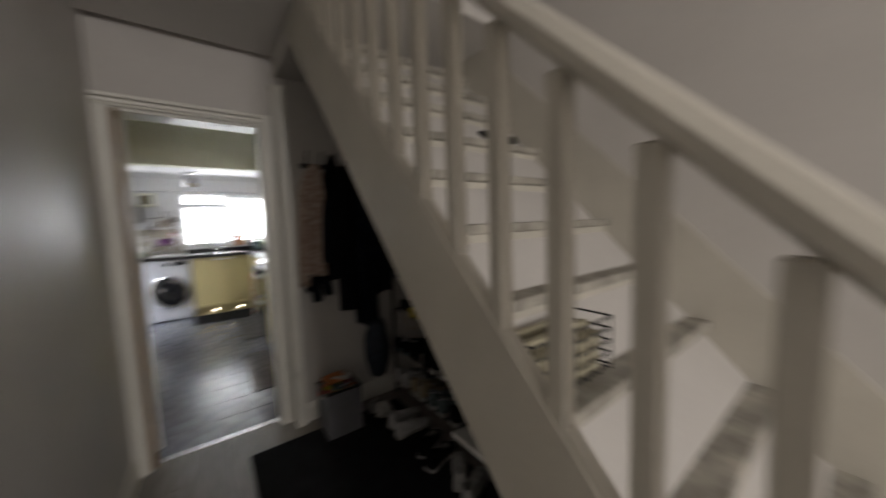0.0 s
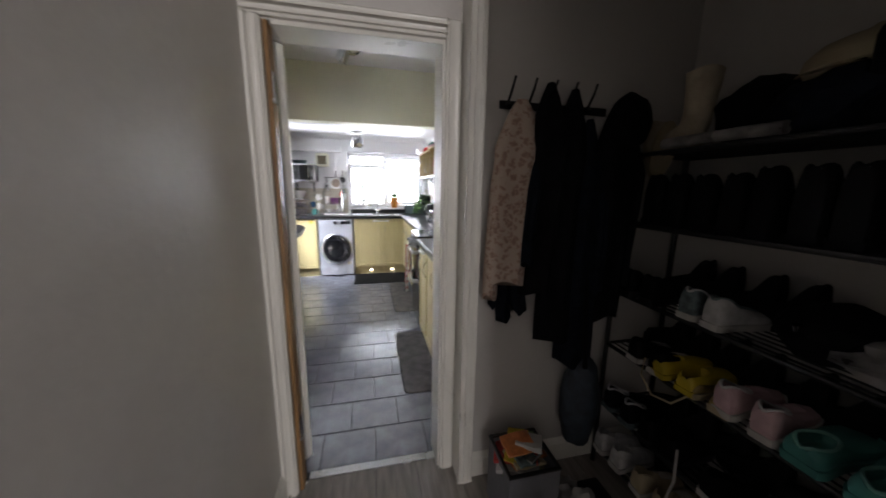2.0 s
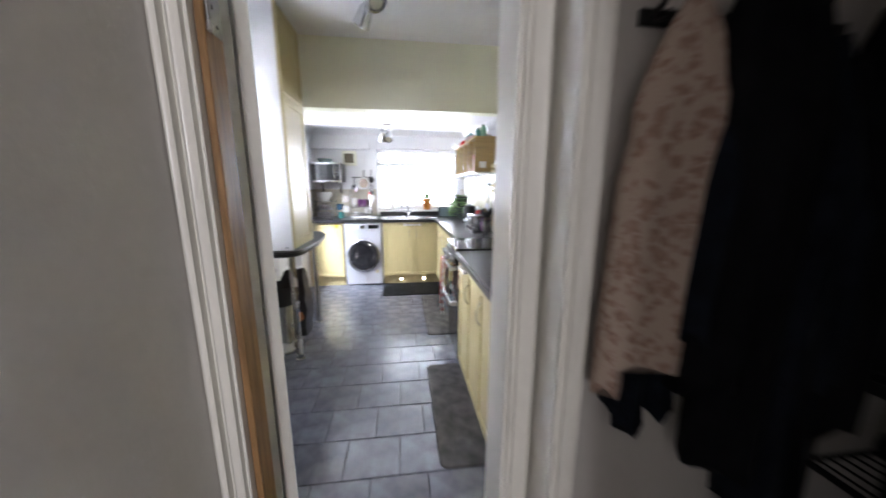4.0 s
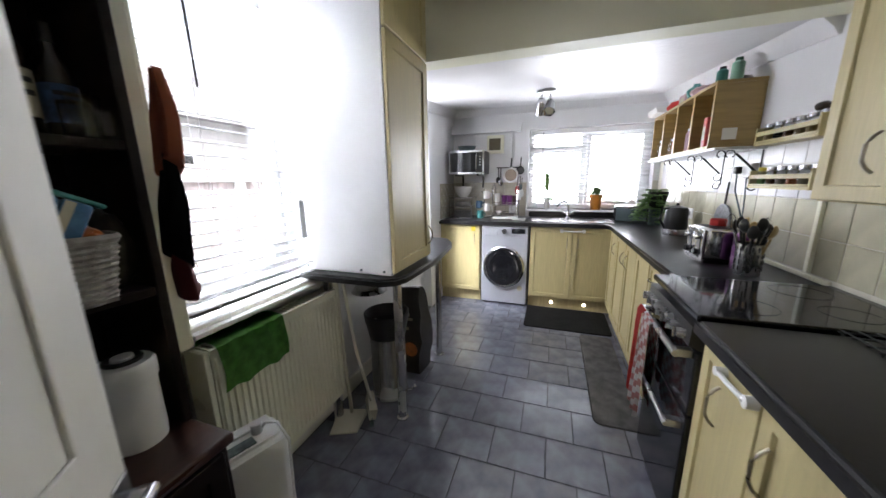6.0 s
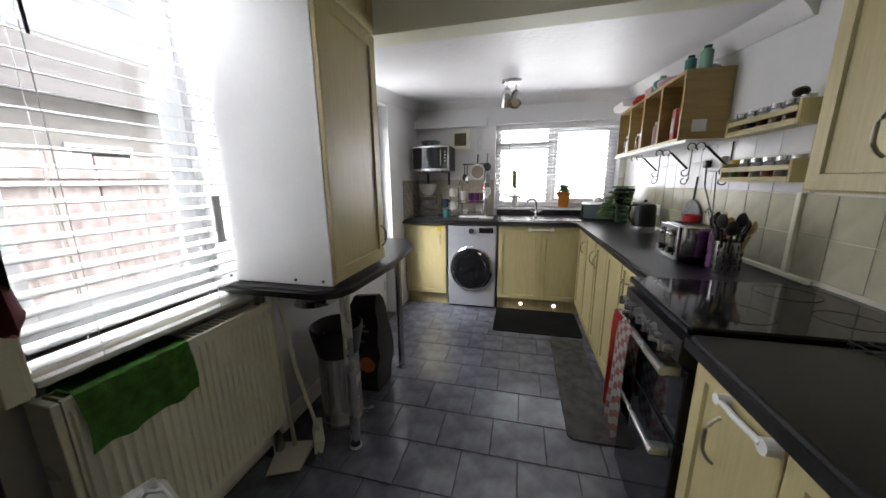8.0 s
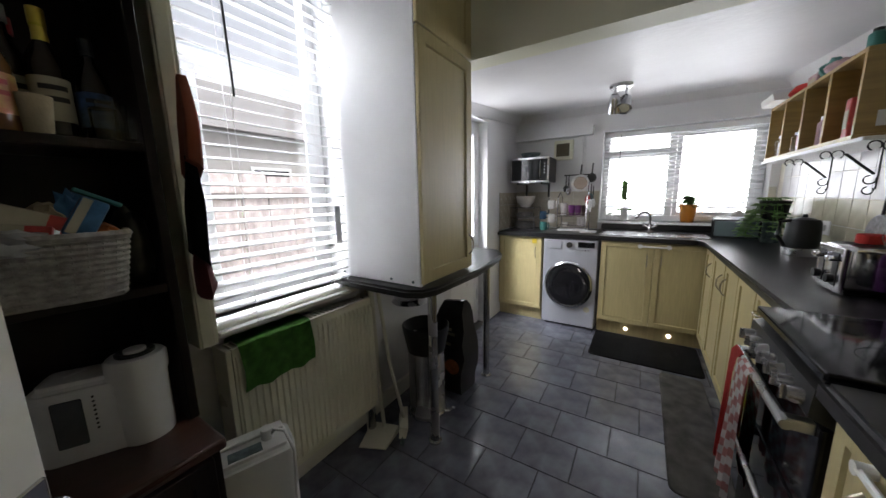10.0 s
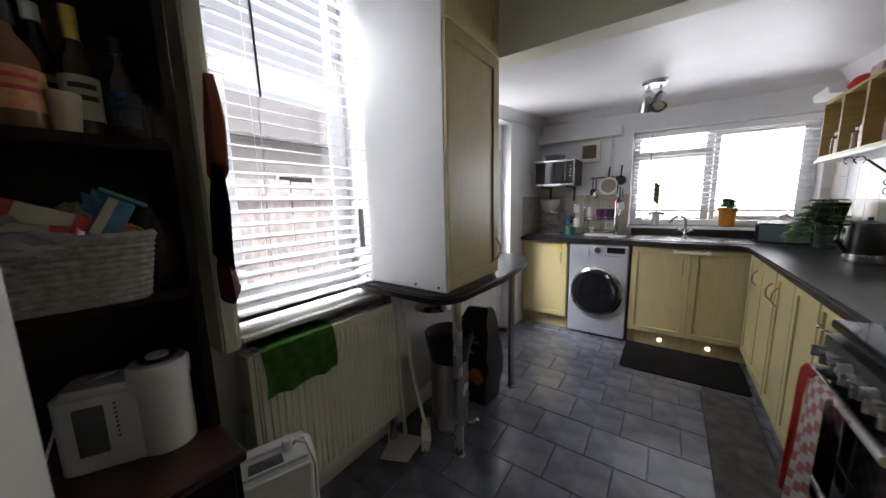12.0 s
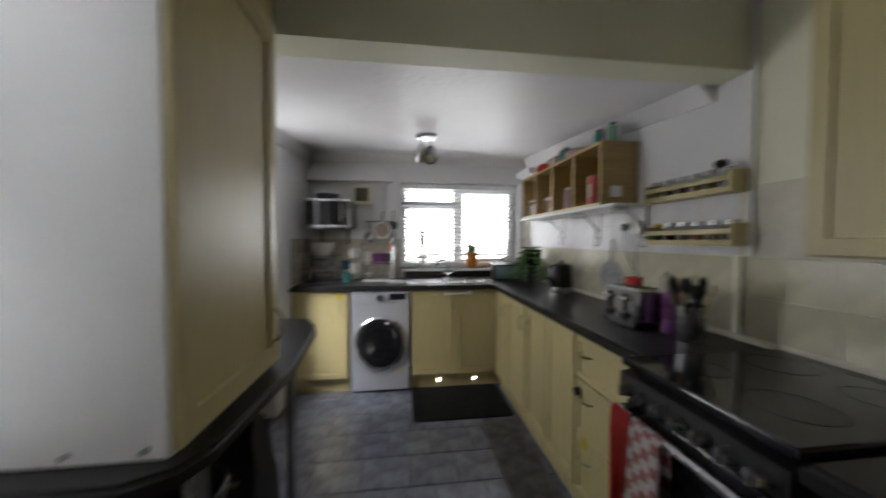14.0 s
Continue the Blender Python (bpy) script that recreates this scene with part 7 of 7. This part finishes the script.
for i in range(5):
    x = .955 + .085 * i
    b = B()
    tube(b, [(x, 3.06, 1.65), (x, 3.035, 1.66), (x + .004, 3.012, 1.70), (x + .010, 3.005, 1.735)], .005, 8)
    tube(b, [(x, 3.06, 1.645), (x, 3.03, 1.63), (x, 3.02, 1.645)], .004, 8)
    part("hook", b, M_BLACK, hk, "", True)


def garment(name, cx, top, bot, hw, m, label, seed, depth=.05, flare=1.0, cy=3.0, tip=.02):
    b = B()
    rings = []
    n = 26
    K = 16
    for k in range(K + 1):
        t_ = k / K
        z = top + (bot - top) * t_
        w = tip + (hw - tip) * min(1, (t_ * 4.2)) ** .75
        w *= 1 + (flare - 1) * t_
        d = depth * min(1, .25 + t_ * 3)
        ring = []
        for i in range(n):
            a = 2 * math.pi * i / n
            f = 1 + .16 * math.sin(5 * a + seed + t_ * 1.4) * min(1, t_ * 3) + .08 * math.sin(9 * a + seed * 2) * t_
            ring.append((cx + w * math.cos(a) * (1 + .05 * math.sin(seed + t_ * 5)) + .010 * math.sin(seed + 3 * t_), min(cy + d * math.sin(a) * f, 3.062), z + (.014 * math.sin(3 * a + seed) if k == K else 0)))
        rings.append(ring)
    loft(b, rings)
    return b


r = thing("dressing_gown", (.97, 3.0, 1.2), "pale floral cotton top hung on the first hook", "garment")
part("body", garment("g", .985, 1.655, .965, .092, M_FLORAL, "", 1.0, .045, 1.20), M_FLORAL, r, "", True)
part("sleeve", garment("g", .912, 1.48, .905, .030, M_FLORAL, "", 2.0, .03, 1.0, 3.01, .01), M_FLORAL, r, "", True)
r = thing("dark_garment", (.98, 3.02, .9), "dark leggings hanging below the floral top", "garment")
part("leg", garment("g", .975, 1.00, .80, .030, M_BFAB, "", 3.0, .03, 1.0, 3.02, .028), M_NAVY, r, "", True)
part("leg", garment("g", 1.035, 1.00, .83, .032, M_BFAB, "", 4.0, .03, 1.0, 3.02, .028), M_NAVY, r, "", True)
part("leg", garment("g", .915, .98, .865, .022, M_BFAB, "", 5.0, .03, 1.0, 3.02, .020), M_NAVY, r, "", True)
for i, (x, top, bot, hw, m, lab) in enumerate(((1.09, 1.715, .93, .070, M_BFAB, "long black hooded coat"), (1.19, 1.70, .72, .075, M_BFAB, "black hooded coat"), (1.28, 1.60, .60, .075, M_NAVY, "dark navy coat"), (1.39, 1.66, .80, .085, M_BFAB, "black coat with a peaked hood"), (1.46, 1.55, .95, .06, M_BFAB, "black jacket"))):
    r = thing("coat", (x, 3.0, bot), lab + " hung on the hook rail", "coat", "coats on the hooks")
    part("body", garment("g", x, top, bot, hw, m, "", 1.7 * i + .6, .065, 1.05, 2.985, .012), m, r, "", True)
    if i in (0, 3):
        part("sleeve", garment("g", x - .055, top - .28, bot + .12, .026, m, "", i + 2.2, .035, 1, 2.955, .012), M_NAVY, r, "", True)
lump("hood", (1.40, 2.93, 1.50), (.085, .06, .19), M_BFAB, "rounded black hood of a hanging coat", "hood", 50, .05)
r = thing("strap_bag", (1.30, 2.93, .28), "dark blue rucksack hanging low from a strap", "bag")
b = B()
blob(b, (1.32, 2.94, .22), (.09, .07, .42), 51, .08)
part("body", b, mat("blue_grey_fabric", (.030, .042, .062), .7, var=.3, scale=20), r, "", True)
b = B()
tube(b, [(1.30, 2.90, .60), (1.28, 2.93, 1.0), (1.27, 2.99, 1.60)], .010, 6)
part("strap", b, M_BFAB, r, "", True)
# storage box by the wall
r = thing("storage_box", (1.07, 2.93, 0), "grey fabric storage box full of magazines and packets", "storage box")
b = B()
ox0, ox1, oy0, oy1, oz = .915, 1.125, 2.76, 2.97, .28
box(b, ox0, ox1, oy0, oy0 + .006, 0, oz)
box(b, ox0, ox1, oy1 - .006, oy1, 0, oz)
box(b, ox0, ox0 + .006, oy0 + .006, oy1 - .006, 0, oz)
box(b, ox1 - .006, ox1, oy0 + .006, oy1 - .006, 0, oz)
box(b, ox0 + .006, ox1 - .006, oy0 + .006, oy1 - .006, 0, .01)
parts("side_panel", b, M_GREYBOX, r)
b = B()
for q in ((ox0 - .003, ox1 + .003, oy0 - .003, oy0 + .009), (ox0 - .003, ox1 + .003, oy1 - .009, oy1 + .003), (ox0 - .003, ox0 + .009, oy0 + .009, oy1 - .009), (ox1 - .009, ox1 + .003, oy0 + .009, oy1 - .009)):
    box(b, *q, oz - .001, oz + .008)
part("rim", b, M_BLACK, r)
rnd = random.Random(4)
for i in range(12):
    m = [M_YELLOW, M_LEAF, M_WSOLE, M_ORANGEW, M_REDW, M_BEIGE, M_PLBAG, M_GREYM][i % 8]
    b = B()
    s = (rnd.uniform(.05, .09), rnd.uniform(.04, .07), rnd.uniform(.004, .02))
    box(b, -s[0], s[0], -s[1], s[1], -s[2] / 2, s[2] / 2, .002, 1)
    bmesh.ops.subdivide_edges(b, edges=b.edges[:], cuts=2, use_grid_fill=True)
    for v in b.verts:
        v.co.z += .010 * noise.noise(v.co * 18 + Vector((i, 0, 0)))
    o = solo("magazine", b, m, ["yellow", "green", "white", "orange", "red", "tan", "clear", "grey"][i % 8] + " leaflet or packet in the storage box", "paper", "", "papers in the storage box", True)
    o.matrix_basis = pose((ox0 + ox1) / 2 + rnd.uniform(-.04, .04), (oy0 + oy1) / 2 + rnd.uniform(-.03, .03), .215 + .010 * i, rnd.uniform(-12, 12), rnd.uniform(-12, 12), rnd.uniform(0, 180))
b = B()
box(b, ox0 + .008, ox1 - .008, oy0 + .008, oy1 - .008, .01, .20)
solo("magazine_stack", b, M_LABEL, "stack of magazines inside the storage box", "magazines")
b = B()
prism(b, rrect(.53, 1.44, 1.75, 2.92, .01), .001, .010)
solo("doormat", b, M_MATD, "large black ribbed doormat on the hall floor", "doormat")
for i, (x, y, s, m) in enumerate(((1.28, 2.80, .06, M_WSOLE), (1.25, 2.88, .05, M_GREYM))):
    lump("crumpled_bag", (x, y, .0 if i else .0), (s, s * .8, s * 1.6), M_PLBAG if i else M_WSOLE, "crumpled white bag on the floor by the storage box", "bag", 60 + i, .2)
# white step stool edge under the stairs
r = thing("step_shelf", (1.38, 1.52, .72), "white laminated board resting under the stairs", "board")
part("board", slab(B(), "y", 1.40, 1.70, [(1.02, .58), (1.60, .50), (1.60, .515), (1.02, .597)]), M_WPLAS, r)
part("support", bx(1.15, 1.60, 1.42, 1.68, 0, .50), M_BFAB, r, "dark box underneath")

# ---- outdoors ----
g = structure(solo("ground", bx(-60, 60, -60, 120, -.35, -.30), M_CONC, "pale concrete yard and ground", "ground"))
fn = thing("garden_fence", (-3.2, 5, -.3), "weathered brown board fence with pale posts", "fence")
for i in range(28):
    y = .6 + i * .30
    part("board", bx(-3.22, -3.20, y, y + .285, -.25, 1.55 + .01 * math.sin(i * 2.1), .003, 1), M_FENCE, fn)
for i in range(5):
    y = .55 + i * 1.9
    part("post", bx(-3.20, -3.11, y, y + .09, -.3, 1.68, .004, 1), M_GREYWALL, fn)
for z in (.2, 1.35):
    part("rail", bx(-3.195, -3.15, .6, 9.0, z, z + .06), M_FENCE, fn)
part("gravel_board", bx(-3.23, -3.19, .6, 9.0, -.3, -.25), M_CONC, fn)
wl = thing("garden_wall", (-2.9, 5, -.3), "low red brick garden wall", "wall")
bm_ = bpy.data.meshes.new("brick")
b = B()
box(b, -.05, .05, -.1075, .1075, 0, .065, .004, 1)
b.to_mesh(bm_)
b.free()
bm_.materials.append(M_BRICK)
part("mortar", bx(-2.98, -2.885, 2.4, 7.2, -.3, .42), M_CONC, wl)
for k in range(9):
    for i in range(21):
        o = new("brick", bm_)
        o.parent = wl
        o.matrix_basis = pose(-2.92 + 2.9, 2.52 + i * .225 + (.1125 if k % 2 else 0) - 5, .012 + k * .077)
nb = thing("neighbour_house", (-8, 8, -.3), "pale rendered house across the yard with a tiled roof", "house")
part("wall", bx(-12, -8, 3, 12, -.3, 2.9), M_GREYWALL, nb)
b = B()
loft(b, [[(-12.3, y, 2.9), (-7.7, y, 2.9), (-10, y, 4.6)] for y in (2.7, 12.3)])
part("roof", b, mat("grey_roof_tiles", (.33, .32, .32), .8, var=.2, scale=30), nb)
for y in (5.0, 8.0):
    w_ = part("window", bx(-8.0, -7.96, y, y + 1.1, .9, 2.1), M_UPVC, nb)
    part("pane", bx(-7.96, -7.95, y + .08, y + 1.02, .98, 2.02), M_DGLASS, w_)
hd = thing("hedge", (-4.2, 4, -.3), "leafy green shrub above the fence", "shrub")
b = B()
rnd = random.Random(2)
for i in range(2600):
    a = Vector((-4.1 + rnd.gauss(0, .30), 3.6 + rnd.uniform(-1.6, 2.4), .4 + rnd.uniform(0, 1.55)))
    a.z *= .75 + .35 * math.sin(a.y * 2.1)
    leaf_mesh(b, a, (rnd.uniform(-1, 1), rnd.uniform(-1, 1), rnd.uniform(-.2, 1)), rnd.uniform(.05, .09), .022, .4)
o = part("foliage", b, M_LEAF, hd)
o["kind"] = "stuff"
b = B()
for k in range(5):
    rod(b, (-4.1, 2.4 + k * .8, -.3), (-4.0 + .1 * math.sin(k), 2.5 + k * .8, 1.2), .04, 8, .015)
part("stems", b, M_OAK, hd)
# beyond the sink window
sh = thing("garden_shed", (.1, 13, -.3), "garden shed with a pale teal roof edge", "shed")
part("wall", bx(-1.5, 1.3, 12, 14.5, -.3, 1.5), M_GREYWALL, sh)
part("roof", bx(-1.7, 1.5, 11.7, 14.7, 1.5, 1.62), mat("teal_roof", (.16, .36, .38), .6), sh)
f2 = thing("garden_fence", (2, 11, -.3), "pale slatted garden fence", "fence")
for i in range(40):
    x = -4 + i * .22
    part("board", bx(x, x + .16, 11.0, 11.02, -.3, 1.9 if x > 1.2 else 1.15), M_GREYWALL, f2)
part("rail", bx(-4, 4.8, 11.025, 11.07, .9, .98), M_GREYWALL, f2)
gp = thing("garden_planter", (-1.6, 4.7, -.3), "dark recycling box standing in the yard", "box")
part("box", bx(-2.3, -1.8, 4.9, 5.35, -.3, .25, .02), mat("slate_box", (.06, .08, .09), .5), gp)

# ---- tiles and planks ----
def shared(name, bm, m):
    me = bpy.data.meshes.new(name)
    bmesh.ops.recalc_face_normals(bm, faces=bm.faces)
    bm.to_mesh(me)
    bm.free()
    me.materials.append(m)
    return me


def clip_tiles(parent, name, m, cells, cache={}):
    """cells: (axis, plane, u0, u1, w0, w1, t): thin bevelled pieces, alike ones sharing a mesh."""
    base = ORI[parent.name]
    for ax, c, u0, u1, w0, w1, t in cells:
        du, dw = round(u1 - u0, 3), round(w1 - w0, 3)
        if du < .01 or dw < .01:
            continue
        key = (name, m.name, ax, du, dw, t)
        if key not in cache:
            b = B()
            if ax == "z":
                box(b, -du / 2, du / 2, -dw / 2, dw / 2, 0, t, .0018, 1)
            elif ax == "x":
                box(b, min(0, t), max(0, t), -du / 2, du / 2, -dw / 2, dw / 2, .0015, 1)
            else:
                box(b, -du / 2, du / 2, min(0, t), max(0, t), -dw / 2, dw / 2, .0015, 1)
            cache[key] = shared(name, b, m)
        o = new(name, cache[key])
        o.parent = parent
        cu, cw = (u0 + u1) / 2, (w0 + w1) / 2
        p = {"z": (cu, cw, c), "x": (c, cu, cw), "y": (cu, c, cw)}[ax]
        o.location = Vector(p) - base


cells = []
GW, GH, gr = .266, .246, .0022
for j in range(-7, 10):
    y0 = 4.946 + GH * j
    off = .30 if j % 2 == 0 else .167
    for i in range(-6, 6):
        x0 = off + GW * i
        a0, a1 = max(x0 + gr, LX + .002), min(x0 + GW - gr, RX - .002)
        c0, c1 = max(y0 + gr, DY + .09), min(y0 + GH - gr, BY - .002)
        if a1 - a0 > .02 and c1 - c0 > .02 and not (a0 > .98 and c0 > 3.6) and not c0 > 6.85:
            cells.append(("z", -.006, a0, a1, c0, c1, .006))
clip_tiles(FLOOR_KITCHEN, "floor_tile", M_TILE, cells)
cells = []
for j in range(9):
    x0 = HX + .002 + j * .195
    yy = -1.5 + (.37 * j) % 1.1 - 1.1
    while yy < DY + .04:
        a, b_ = max(yy + .001, -1.5), min(yy + 1.1 - .001, DY + .044)
        if b_ - a > .03:
            cells.append(("z", -.012, x0 + .001, min(x0 + .194, 1.828), a, b_, .012))
        yy += 1.1
clip_tiles(FLOOR_HALL, "plank", M_PLANK, cells)

tw = thing("wall_tiles", (RX, 5.5, .91), "cream and white square tiles above the worktop", "wall tiles", kind="structure")
part("grout", bx(RX - .004, RX - .0005, 3.62, BY - .001, .912, 1.495), M_WGROUT, tw)
cells = []
TS = .148
for j in range(4):
    z0 = .935 + .0 + TS * j
    if z0 > 1.4:
        break
    for i in range(26):
        y0 = 3.64 + TS * i
        if y0 + TS > BY:
            break
        white = j >= 2 and y0 > 5.05
        if j >= 2 and y0 < 5.0:
            continue
        cells.append((white, ("x", RX - .004, y0 + .0015, y0 + TS - .0015, z0 + .0015, min(z0 + TS - .0015, 1.478), -.0025)))
clip_tiles(tw, "tile", M_WTILE, [c for w_, c in cells if not w_])
clip_tiles(tw, "tile", M_WTILE2, [c for w_, c in cells if w_])
tb = thing("wall_tiles", (0, BY, .91), "beige square tiles behind the sink run", "wall tiles", kind="structure")
b = B()
box(b, LX + .001, BX0 - .01, BY - .004, BY - .0005, .912, 1.31)
box(b, BX1 + .005, RX - .01, BY - .004, BY - .0005, .912, 1.31)
part("grout", b, M_WGROUT, tb)
cells = []
for j in range(3):
    z0 = .915 + .13 * j
    for i in range(7):
        x0 = LX + .003 + .1255 * i
        cells.append(("y", BY - .004, x0 + .001, x0 + .1245, z0 + .001, z0 + .129, -.005))
clip_tiles(tb, "tile", M_BTILE, cells)
ts = thing("wall_tiles", (LX, 7, .91), "beige square tiles on the side wall by the worktop", "wall tiles", kind="structure")
clip_tiles(ts, "tile", M_BTILE, [("x", LX + .0005, 6.76 + .1335 * i, 6.76 + .1335 * (i + 1) - .002, .915 + .13 * j, .915 + .13 * j + .128, .006) for j in range(3) for i in range(4)])
